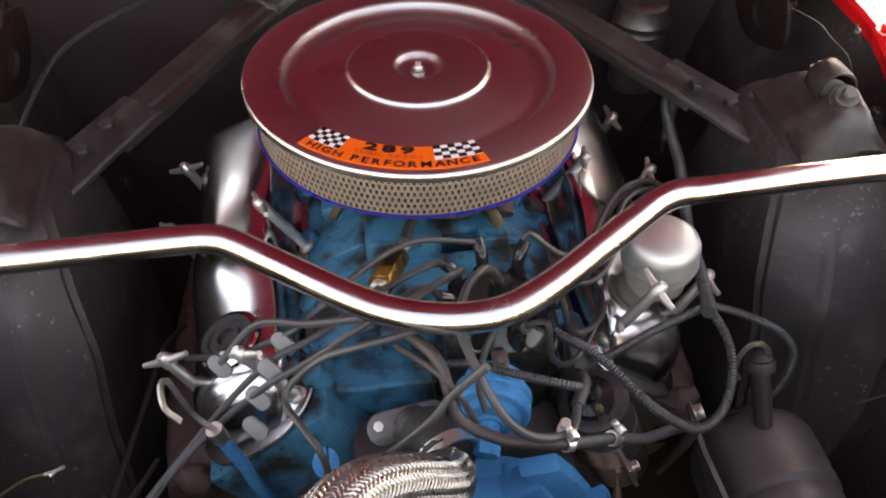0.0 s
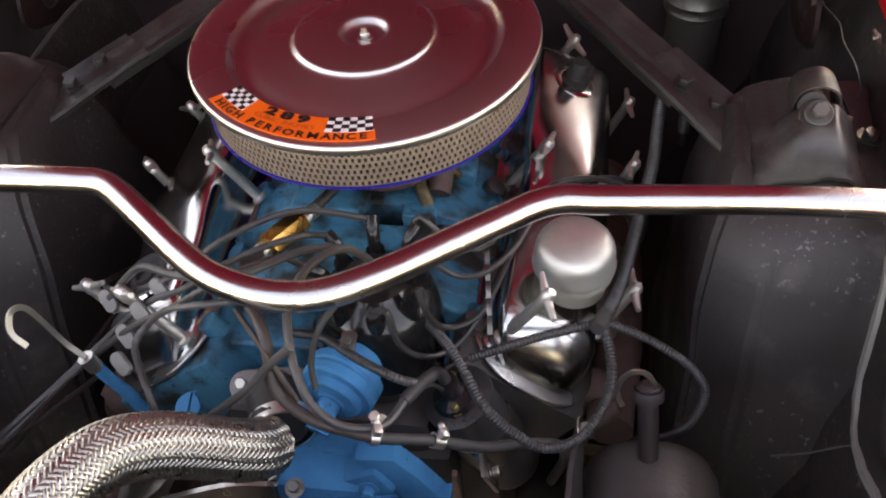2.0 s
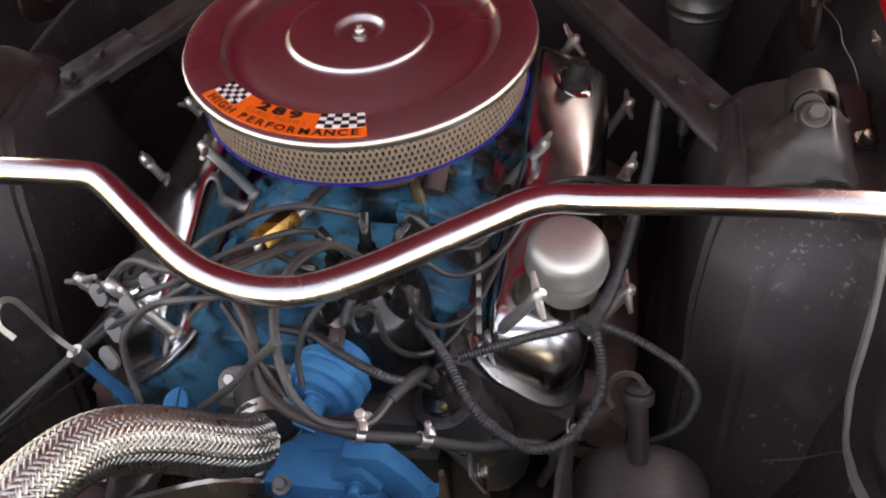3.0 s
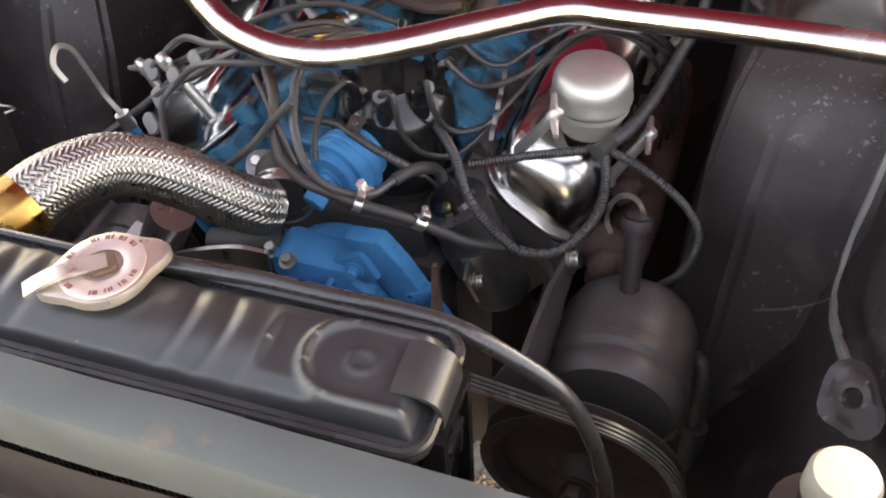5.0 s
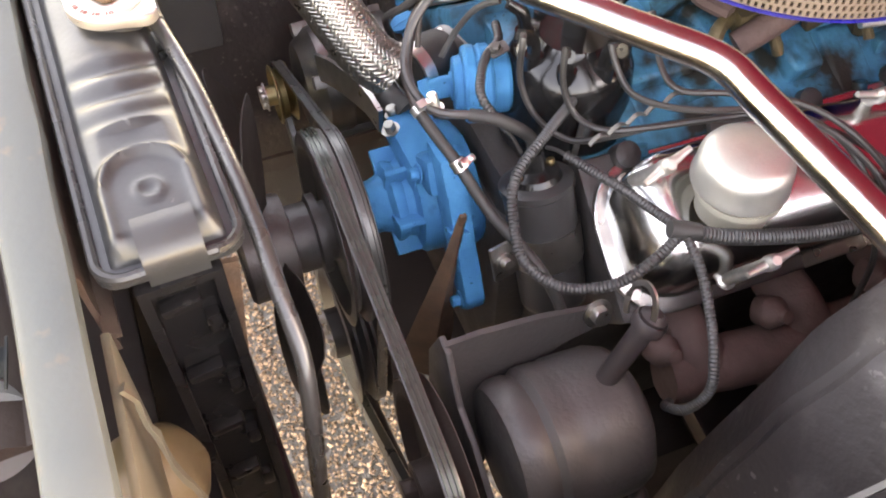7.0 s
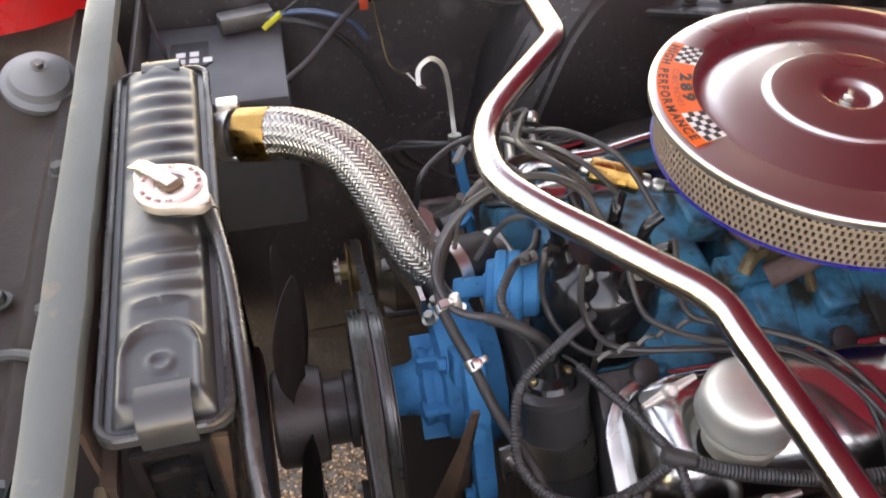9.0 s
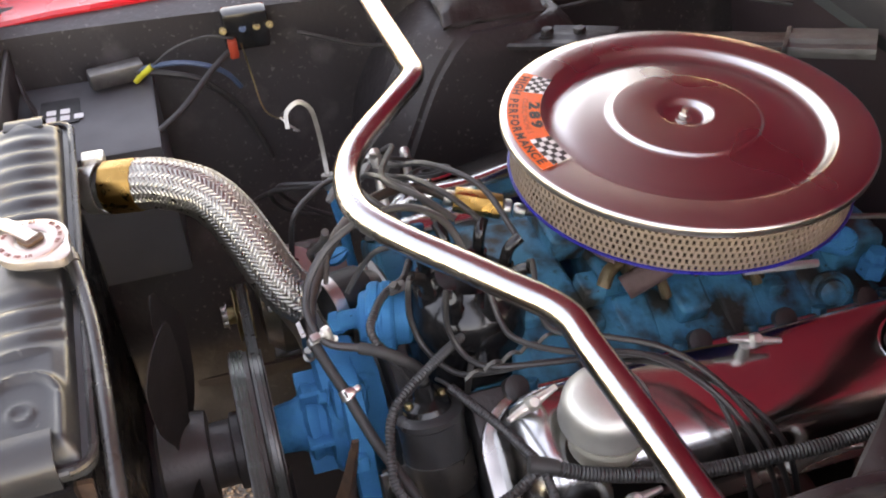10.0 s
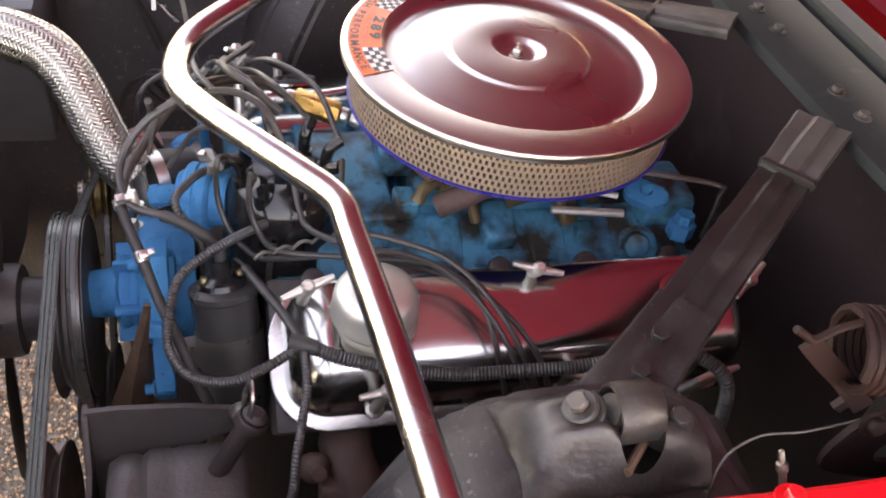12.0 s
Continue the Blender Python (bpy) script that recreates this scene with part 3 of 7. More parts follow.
def tower(side):
    """Shock tower: a leaning box with a crowned top, cap bracket and bolts."""
    t = thing("shock_tower", "dusty black pressed steel shock tower with bolted cap", "shock tower", (side * 0.42, -0.06, 0.5), "shock towers")
    bm = bm_new()
    def ring(z, xi, y0, y1, r):
        out = []
        for x, y in ((0.50, y1), (xi + r, y1), (xi, y1 - r), (xi, y0 + r), (xi + r, y0), (0.50, y0)):
            out.append((side * x, y, z))
        return out
    loft(bm, [ring(0.30, 0.325, -0.315, 0.16, 0.045), ring(0.55, 0.332, -0.275, 0.13, 0.045), ring(0.72, 0.338, -0.225, 0.10, 0.045),
              ring(0.80, 0.348, -0.182, 0.075, 0.04), ring(0.828, 0.358, -0.152, 0.055, 0.035), ring(0.845, 0.372, -0.120, 0.035, 0.03)])
    bmesh.ops.bevel(bm, geom=bm.edges[:], offset=0.007, segments=2, affect="EDGES")
    bmesh.ops.subdivide_edges(bm, edges=[e for e in bm.edges if e.calc_length() > 0.03], cuts=3, use_grid_fill=True)
    wobble(bm, 0.004, 16, side)
    part("body", bm, APRON, t, sharp=32)
    # saddle-shaped cap: a raised pad in front, a hump behind and a round window in its outer slope
    bm = bm_new()
    def hill(x, y, cx, cy, rx, ry, p):
        return math.exp(-abs((x - cx) / rx) ** p - abs((y - cy) / ry) ** p)
    def crown(x, y):
        h = 0.858 + 0.031 * hill(x, y, 0.424, -0.088, 0.026, 0.026, 4) + 0.022 * hill(x, y, 0.430, -0.030, 0.030, 0.040, 4)
        h += 0.010 * hill(x, y, 0.452, -0.060, 0.016, 0.055, 4)
        h -= 0.010 * max(0.0, (x - 0.452) / 0.02) + 0.006 * max(0.0, (-0.112 - y) / 0.014)
        return h - 0.012 * max(0.0, (0.392 - x) / 0.016)
    HX, HY, RX, RY = 0.4475, -0.0440, 0.0150, 0.0165
    nx, ny = 40, 56
    top = [[bm.verts.new((0.376 + 0.094 * i / nx, -0.124 + 0.136 * j / ny, 0.0)) for j in range(ny + 1)] for i in range(nx + 1)]
    for i in range(nx):
        for j in range(ny):
            c = (top[i][j], top[i + 1][j], top[i + 1][j + 1], top[i][j + 1])
            mid = sum((q.co for q in c), Vector()) / 4
            if math.hypot((mid.x - HX) / RX, (mid.y - HY) / RY) > 1.0:
                bm.faces.new(c if side > 0 else c[::-1])
    bmesh.ops.delete(bm, geom=[q for q in bm.verts if not q.link_faces], context="VERTS")
    for q in bm.verts:
        d = Vector(((q.co.x - HX) / RX, (q.co.y - HY) / RY))
        if q.is_boundary and d.length < 1.5:
            d.normalize()
            q.co.x, q.co.y = HX + d.x * RX, HY + d.y * RY
        ragged = 0.004 * noise.noise(q.co * 45) if q.is_boundary and d.length > 1.5 else 0.0
        q.co.z = crown(q.co.x, q.co.y) + ragged
        q.co.x *= side
    bmesh.ops.solidify(bm, geom=bm.faces[:], thickness=0.0035)
    bmesh.ops.recalc_face_normals(bm, faces=bm.faces[:])
    wobble(bm, 0.0020, 30, side)
    part("cap", bm, BRACE, t, "stamped saddle cap with a round window", sharp=55)
    # hoop of broad strap over the shock stud, open towards the nose
    bm = bm_new()
    c = Vector((side * 0.428, -0.040, 0.886))
    rows = []
    for k in range(19):
        a = radians(-20 + 220 * k / 18)
        o = Vector((math.cos(a) * 1.0, 0, math.sin(a)))
        rows.append([c + o * r + Vector((0, w, 0)) for r, w in ((0.0185, -0.018), (0.0185, 0.010), (0.0200, 0.012), (0.0215, 0.010), (0.0222, -0.015), (0.0215, -0.020), (0.0195, -0.020))])
    loft(bm, rows)
    wobble(bm, 0.0012, 50, side)
    part("hoop", bm, BRACE, t, "arched strap over the shock stud", sharp=50)
    nose_dir = Vector((0, -0.50, 0.866))
    for r0, z0, z1, name, mt in ((0.0160, 0.0, 0.003, "washer", BRACE), (0.0120, 0.003, 0.008, "bush", RUBBER), (0.0125, 0.008, 0.010, "cup_washer", BRACE)):
        bm = bm_new()
        lathe(bm, [(0, z0), (r0 * 0.95, z0), (r0, z0 + 0.001), (r0, z1 - 0.001), (r0 * 0.92, z1), (0, z1)], axis(Vector((side * 0.425, -0.078, 0.888)), nose_dir), 28)
        part(name, bm, mt, t)
    bm = bm_new()
    hex_bolt(bm, Vector((side * 0.425, -0.078, 0.888)) + nose_dir * 0.010, nose_dir, 0.0075, 0.006, 0)
    part("stud_nut", bm, IRON, t, "dusty hex nut on the shock stud")
    bm = bm_new()
    tube(bm, [(side * 0.425, -0.060, 0.885), (side * 0.428, -0.030, 0.872), (side * 0.430, -0.012, 0.86)], 0.0135, 16)
    part("stud", bm, IRON, t, "shock stud below the hoop")
    bm = bm_new()
    tube(bm, [(side * 0.434, -0.028, 0.866), (side * 0.462, -0.056, 0.868)], 0.0035, 8)
    part("inner_rod", bm, RUST, t, "rusty rod inside the window")
    for x, y, z, d in ((0.434, -0.010, 0.880, (0.2, 0, 1)), (0.481, -0.060, 0.852, (0.2, -0.1, 1))):
        bm = bm_new()
        hex_bolt(bm, (side * x, y, z), (side * d[0], d[1], d[2]), 0.0075, 0.007)
        part("bolt", bm, BRACE, t)


both(tower)


def brace(side):
    """Ribbed brace from the shock tower to the cowl, in two overlapping pieces."""
    b = thing("export_brace", "dusty black steel brace from shock tower to cowl, bolted overlap", "brace", (side * 0.36, -0.03, 0.84), "engine bay braces")
    a, c = Vector((side * 0.390, -0.036, 0.812)), Vector((side * 0.104, 0.304, 0.882))
    d = (c - a)
    L = d.length
    m = axis(a, d, (0, 0, 1))
    sec = [(-0.0295, -0.010), (-0.0310, -0.002), (-0.0285, 0.0022), (-0.0180, 0.0012), (-0.0130, 0.0006), (-0.0085, 0.0048), (0.0085, 0.0048), (0.0130, 0.0006), (0.0180, 0.0012), (0.0285, 0.0022), (0.0310, -0.002), (0.0295, -0.010)]
    def strip(s0, s1, up, w0, w1, nm, flat=1.0, coat=BRACE):
        bm = bm_new()
        rows = []
        for k in range(13):
            u = k / 12
            w = w0 + (w1 - w0) * (1 - (1 - u) ** 2.2 if w0 > w1 else u)
            rows.append([m @ Vector((x * w, y * flat + up, s0 + (s1 - s0) * u)) for x, y in sec])
        loft(bm, rows)
        wobble(bm, 0.0012, 40, s0)
        part(nm, bm, coat, b, sharp=40)
    strip(0.095, L * 0.80, 0.0, 0.90, 0.86, "rail")
    strip(-0.045, 0.150, 0.005, 1.30, 0.94, "lower_plate", 0.7)
    strip(L * 0.785, L * 1.005, 0.005, 0.90, 0.97, "upper_plate", 1.0, BRACE_TOP)
    bm = bm_new()
    prism(bm, rounded(0.058, 0.012, 0.004), 0.006, m @ at(0, 0.004, L * 0.785), 0.0015)
    part("step", bm, BRACE, b, "raised fold across the rail")
    for x, s in ((-0.002, 0.062), (0.003, 0.104)):
        bm = bm_new()
        p = m @ Vector((x, 0.006, s))
        hex_bolt(bm, p, m.to_3x3() @ Vector((0, 1, 0)), 0.0085, 0.008)
        part("bolt", bm, BRACE, b)


both(brace)

for side in (1, -1):
    bm = bm_new()
    loft(bm, [[(side * 0.470, y, 0.63), (side * 0.345, y, 0.42), (side * 0.22, y, 0.24), (side * 0.16, y, 0.20), (side * 0.16, y, 0.19), (side * 0.23, y, 0.23), (side * 0.353, y, 0.41), (side * 0.478, y, 0.62)] for y in (-0.28, -0.2, 0.0, 0.2, 0.38)])
    shield = thing("splash_shield", "black splash shield under the exhaust manifold", "splash shield", (side * 0.3, 0, 0.2), "splash shields")
    part("panel", bm, BLACK, shield)
    bm = bm_new()
    tube(bm, [(side * 0.470, y, 0.626) for y in (-0.28, -0.1, 0.1, 0.38)], 0.006, 8)
    part("rolled_lip", bm, BLACK, shield)
    for y in (-0.22, -0.02, 0.18, 0.34):
        bm = bm_new()
        hex_bolt(bm, Vector((side * 0.410, y, 0.531)), Vector((-side * 0.85, 0, 0.52)), 0.008, 0.006)
        part("bolt", bm, BRACE, shield)

# ---------------------------------------------------------------- chassis rails and cross members below
for side in (1, -1):
    bm = bm_new()
    box(bm, (side * 0.38, -0.25, 0.30), (0.085, 1.30, 0.12), None, 0.012)
    solid("frame_rail", bm, BLACK, "black box section frame rail", "frame rail", (side * 0.38, -0.25, 0.3), "frame rails")
bm = bm_new()
box(bm, (0, -0.12, 0.22), (0.72, 0.10, 0.06), None, 0.012)
cm_ = thing("cross_member", "dark steel cross member under the engine", "cross member", (0, -0.12, 0.22))
part("beam", bm, BLACK, cm_)
# added sheet: its black stands in for the darkness over the gravel
bm = bm_new()
loft(bm, [[(x, -0.165, 0.236), (x, -0.24, 0.244), (x, -0.34, 0.250), (x, -0.435, 0.246), (x, -0.448, 0.232), (x, -0.440, 0.222), (x, -0.34, 0.236), (x, -0.165, 0.226)] for x in (-0.338, -0.30, -0.20, -0.10, -0.02, 0.0)])
wobble(bm, 0.003, 20)
part("front_plate", bm, BLACK, cm_, "added black sheet darkening the ground below the crank pulley")
bm = bm_new()
tube(bm, [(-0.36, -0.42, 0.232), (-0.1, -0.44, 0.22), (0.15, -0.43, 0.22), (0.36, -0.40, 0.232)], 0.012, 10, 0.03)
sw = thing("sway_bar", "black round steel sway bar clamped to the frame rails", "sway bar", (0, -0.42, 0.22))
part("bar", bm, BLACK, sw)
for side in (1, -1):
    bm = bm_new()
    box(bm, (side * 0.36, -0.41, 0.232), (0.05, 0.04, 0.02), None, 0.004)
    part("clamp", bm, BLACK, sw)

# ---------------------------------------------------------------- bracing tube across the bay
BAR = [(-0.545, -0.216, 0.884), (-0.42, -0.215, 0.888), (-0.30, -0.214, 0.891), (-0.222, -0.2135, 0.893), (-0.196, -0.2155, 0.893), (-0.176, -0.2265, 0.893),
       (-0.14, -0.2555, 0.893), (-0.095, -0.292, 0.893), (-0.062, -0.314, 0.893), (-0.028, -0.3265, 0.893), (0.005, -0.330, 0.893), (0.036, -0.3235, 0.893),
       (0.075, -0.300, 0.893), (0.118, -0.267, 0.893), (0.160, -0.235, 0.893), (0.186, -0.2155, 0.893), (0.208, -0.2065, 0.893), (0.24, -0.204, 0.892),
       (0.32, -0.197, 0.891), (0.40, -0.191, 0.889), (0.470, -0.186, 0.8855), (0.492, -0.1845, 0.8800)]
bar = thing("cross_bar", "polished chrome bracing bar with a forward bow, bolted to the fenders", "bracing bar", (0, -0.2, 0.88))
bm = bm_new()
tube(bm, BAR, 0.0127, 24, 0.006)
part("tube", bm, BAR_CHROME, bar)
for side in (1, -1):
    bm = bm_new()
    out = [(-0.019, -0.044), (0.014, -0.044), (0.021, -0.036), (0.021, 0.041), (-0.019, 0.041)]
    y0 = -0.157 if side > 0 else -0.18
    prism(bm, [(side * x, y) for x, y in out], 0.004, at(side * 0.504, y0, 0.8815), 0.0015)
    plate = part("end_plate", bm, CHROME_WORN, bar, "worn chrome end plate")
    bm = bm_new()
    lathe(bm, [(0, 0), (0.0068, 0), (0.0068, 0.001), (0, 0.001)], at(side * 0.511, y0 - 0.030, 0.8852), 24)
    part("bolt_hole", bm, RED, plate, "round hole showing the red flange")

# ---------------------------------------------------------------- air cleaner
ac = thing("air_cleaner", "round chrome air cleaner with orange decal on the engine", "air cleaner", (0, 0, 0.86))
RIM = 0.9115
bm = bm_new()
prof = [(0.1745, RIM - 0.010), (0.1765, RIM - 0.009), (0.1770, RIM - 0.004), (0.1762, RIM - 0.001), (0.1740, RIM), (0.165, RIM + 0.0005), (0.1410, RIM + 0.0010),
        (0.1392, RIM + 0.0002), (0.1372, RIM - 0.0025), (0.1345, RIM - 0.0066), (0.1312, RIM - 0.0098), (0.1272, RIM - 0.0112), (0.1220, RIM - 0.0106), (0.1160, RIM - 0.0084),
        (0.1100, RIM - 0.0066), (0.0960, RIM - 0.0042), (0.0770, RIM - 0.0022), (0.0740, RIM - 0.0016), (0.0722, RIM + 0.0002), (0.0710, RIM + 0.0022), (0.0698, RIM + 0.0032), (0.0675, RIM + 0.0036),
        (0.0290, RIM + 0.0046), (0.0262, RIM + 0.0040), (0.0240, RIM + 0.0022), (0.0215, RIM - 0.0022), (0.0180, RIM - 0.0045), (0.0140, RIM - 0.0052), (0.0, RIM - 0.0054)]
lathe(bm, prof, segs=128)
lid = part("lid", bm, LID_CHROME, ac, "chrome lid reflecting the red hood", sharp=60)
bm = bm_new()
lathe(bm, [(0, 0), (0.0080, 0), (0.0080, 0.0012), (0.0, 0.0012)], at(0, 0, RIM - 0.0054), 20)
hex_bolt(bm, (0, 0, RIM - 0.0045), (0, 0, 1), 0.0055, 0.0045, 0)
lathe(bm, [(0.0028, 0), (0.0028, 0.0085), (0.0, 0.0095)], at(0, 0, RIM - 0.002), 12)
part("nut", bm, CHROME_DULL, ac, "small lock nut on the stud")

# screen of slots in staggered rows, paper behind
COLS, ROWS_N = 180, 7
R0, Z0, Z1 = 0.1655, 0.8560, 0.9040
verts, faces = [], []
def cyl(a, z, r=R0):
    return (r * math.cos(a), r * math.sin(a), z)
da, dz = 2 * math.pi / COLS, (Z1 - Z0) / ROWS_N
for row in range(ROWS_N):
    for c in range(COLS):
        a0 = (c + 0.5 * (row % 2)) * da
        z0 = Z0 + row * dz
        ia, iz = da * 0.26, dz * 0.16
        base = len(verts)
        verts += [cyl(a0, z0), cyl(a0 + da, z0), cyl(a0 + da, z0 + dz), cyl(a0, z0 + dz)]
        verts += [cyl(a0 + ia, z0 + iz), cyl(a0 + da - ia, z0 + iz), cyl(a0 + da - ia, z0 + dz - iz), cyl(a0 + ia, z0 + dz - iz)]
        verts += [cyl(a0 + ia, z0 + iz, R0 - 0.0016), cyl(a0 + da - ia, z0 + iz, R0 - 0.0016), cyl(a0 + da - ia, z0 + dz - iz, R0 - 0.0016), cyl(a0 + ia, z0 + dz - iz, R0 - 0.0016)]
        for i in range(4):
            j = (i + 1) % 4
            faces.append((base + i, base + j, base + 4 + j, base + 4 + i))
            faces.append((base + 4 + i, base + 4 + j, base + 8 + j, base + 8 + i))
me = bpy.data.meshes.new("screen")
me.from_pydata([(x, y, z - 0.86) for x, y, z in verts], [], faces)
me.materials.append(SCREEN)
scr = tagged(new("screen", me), "tan slotted metal screen of the filter")
scr.parent = ac
bm = bm_new()
lathe(bm, [(0.1630, 0.856), (0.1630, 0.905)], segs=300, rfun=lambda a, k: 1 - 0.012 * (0.5 + 0.5 * math.sin(a * 140)))
part("filter_paper", bm, PAPER, ac, "dark pleated paper element")
bm = bm_new()
lathe(bm, [(0.05, 0.850), (0.160, 0.8525), (0.1668, 0.8530), (0.1680, 0.8542), (0.1676, 0.8560), (0.1662, 0.8565), (0.166, 0.856), (0.05, 0.8545)], segs=96)
part("base_pan", bm, BLUE_EDGE, ac, "blue painted base pan")

# decal
A0, A1 = radians(-136.6), radians(-74.8)
ZS = RIM + 0.0017
def arc_patch(bm, r0, r1, a0, a1, z, n=24, h=0.0005):
    """A flat ring sector with a little thickness, following the lid."""
    lo, hi = [], []
    for k in range(n + 1):
        a = a0 + (a1 - a0) * k / n
        lo.append((r0 * math.cos(a), r0 * math.sin(a)))
        hi.append((r1 * math.cos(a), r1 * math.sin(a)))
    ring = lo + hi[::-1]
    prism(bm, ring, h, at(0, 0, z))
bm = bm_new()
arc_patch(bm, 0.1535, 0.1700, A0, A1, ZS - 0.0006)
arc_patch(bm, 0.1375, 0.1534, A0 + radians(9.5), A1 - radians(13.5), ZS - 0.0006)
part("decal", bm, ORANGE, lid, "orange vinyl decal")
for a0, a1 in ((A0 + radians(0.6), A0 + radians(13.0)), (A1 - radians(16.5), A1 - radians(0.4))):
    bm_w, bm_b = bm_new(), bm_new()
    arc_patch(bm_w, 0.1372, 0.1575, a0, a1, ZS - 0.0004, 8)
    nc, nr = 6, 4
    for i in range(nc):
        for j in range(nr):
            if (i + j) % 2 == 0:
                w = (a1 - a0) / nc
                h = (0.1575 - 0.1372) / nr
                arc_patch(bm_b, 0.1372 + j * h, 0.1372 + (j + 1) * h, a0 + i * w, a0 + (i + 1) * w, ZS + 0.0002, 2, 0.0003)
    part("chequered_flag", bm_w, WHITE, lid, "white field of a chequered flag")
    part("check_pattern", bm_b, INK, lid, "black squares of a chequered flag", kind="stuff")
GLYPH = {"I": 0.42, "N": 1.0, "M": 1.2, "H": 1.02, "G": 1.04, "O": 1.08, "C": 0.98, "U": 1.0, " ": 0.5, "2": 0.9, "8": 0.9, "9": 0.9, "E": 0.86, "F": 0.82, "P": 0.9, "R": 0.96, "S": 0.88}
def arc_text(bm, text, r, a_mid, pitch, size, stretch=1.25, bold=0.0):
    widths = [GLYPH.get(ch, 0.95) for ch in text]
    run = -sum(widths) / 2
    for ch, w in zip(text, widths):
        a = a_mid + (run + w / 2) * pitch
        run += w
        if ch == " ":
            continue
        x = Vector((-math.sin(a), math.cos(a), 0))
        y = Vector((-math.cos(a), -math.sin(a), 0))
        m = Matrix(((x.x, y.x, 0, r * math.cos(a)), (x.y, y.y, 0, r * math.sin(a)), (0, 0, 1, ZS + 0.0003), (0, 0, 0, 1)))
        letters(bm, ch, size, m @ Matrix.Diagonal((stretch, 1, 1, 1)), bold)
AM = (A0 + A1) / 2
bm = bm_new()
arc_text(bm, "HIGH PERFORMANCE", 0.1642, AM, radians(3.95), 0.0118, 1.15, 0.00035)
arc_text(bm, "289", 0.1440, AM - radians(1.5), radians(7.4), 0.0138, 1.75, 0.0008)
part("lettering", bm, INK, lid, "black lettering of the decal")
bm = bm_new()
arc_text(bm, "CUBIC INCHES", 0.1532, AM - radians(1.0), radians(2.4), 0.0075, 1.3)
part("small_lettering", bm, INK_FAINT, lid, "faded small lettering")


# ---------------------------------------------------------------- engine
eng = thing("engine", "blue painted cast iron V8 engine with grime", "engine", (0, 0, 0.4))
# block, driver's head and timing cover are dark iron, not engine blue
bm = bm_new()
box(bm, (0, -0.03, 0.46), (0.32, 0.52, 0.34), None, 0.02)
box(bm, (0, -0.02, 0.25), (0.24, 0.46, 0.14), None, 0.03)
part("block", bm, IRON, eng, "dark engine block")
for side in (1, -1):
    yo = -0.025 if side > 0 else -0.05
    bm = bm_new()
    m = Matrix(((0.807, 0, side * 0.590, side * 0.180), (0, 1, 0, yo), (-side * 0.590, 0, 0.807, 0.690), (0, 0, 0, 1)))
    box(bm, m @ Vector((0, 0, -0.052)), (0.150, 0.47, 0.10), m.to_3x3().to_4x4(), 0.008)
    for k in range(5):
        lathe(bm, [(0, 0), (0.012, 0), (0.012, 0.02), (0.008, 0.022), (0, 0.022)], m @ at(-side * 0.068, -0.19 + 0.095 * k, -0.01), 16)
    part("cylinder_head", bm, IRON if side > 0 else BLUE_OLD, eng, "dark cylinder head" if side > 0 else "")
for side in (1, -1):
    bm = bm_new()
    box(bm, (side * 0.25, -0.08, 0.375), (0.20, 0.09, 0.030), Matrix.Rotation(side * radians(8), 4, "Y"), 0.006)
    part("mount", bm, BLACK, eng, "black engine mount resting on the frame rail")
# valley walls and timing cover
bm = bm_new()
box(bm, (0, -0.29, 0.60), (0.20, 0.05, 0.20), None, 0.015)
box(bm, (0, -0.30, 0.52), (0.24, 0.05, 0.28), None, 0.02)
part("timing_cover", bm, IRON, eng, "dark timing cover")
# intake manifold with runners
def casting(name, parent, boxes, label=""):
    bm = bm_new()
    for c, size, rot, bev in boxes:
        box(bm, c, size, rot, bev * 0.6, 3)
    bmesh.ops.subdivide_edges(bm, edges=bm.edges[:], cuts=1, use_grid_fill=True)
    wobble(bm, 0.0022, 34)
    wobble(bm, 0.0012, 110)
    return part(name, bm, BLUE_OLD, parent, label, sharp=50)
manif = casting("intake_manifold", eng, [((0, -0.02, 0.695), (0.235, 0.46, 0.05), None, 0.012)], "grimy blue intake manifold")
casting("plenum", manif, [((0, 0.0, 0.738), (0.130, 0.20, 0.076), None, 0.016)])
casting("water_crossover", manif, [((0.005, -0.165, 0.740), (0.150, 0.085, 0.062), None, 0.014)])
casting("boss", manif, [((-0.03, -0.105, 0.776), (0.075, 0.050, 0.030), None, 0.010)])
for y, w in ((-0.17, 0.044), (-0.075, 0.038), (0.035, 0.044), (0.125, 0.038)):
    for side in (1, -1):
        casting("runner", manif, [((side * 0.092, y, 0.724), (0.078, w, 0.046), Matrix.Rotation(side * radians(28), 4, "Y"), 0.014)])
for side in (1, -1):
    casting("side_rail", manif, [((side * 0.088, -0.012, 0.7255), (0.070, 0.390, 0.044), Matrix.Rotation(side * radians(24), 4, "Y"), 0.008)])
    casting("rib", manif, [((side * 0.080, -0.020, 0.742), (0.050, 0.036, 0.056), Matrix.Rotation(side * radians(18), 4, "Y"), 0.012)])
casting("rear_boss", manif, [((0.055, 0.175, 0.745), (0.075, 0.060, 0.075), None, 0.014)])
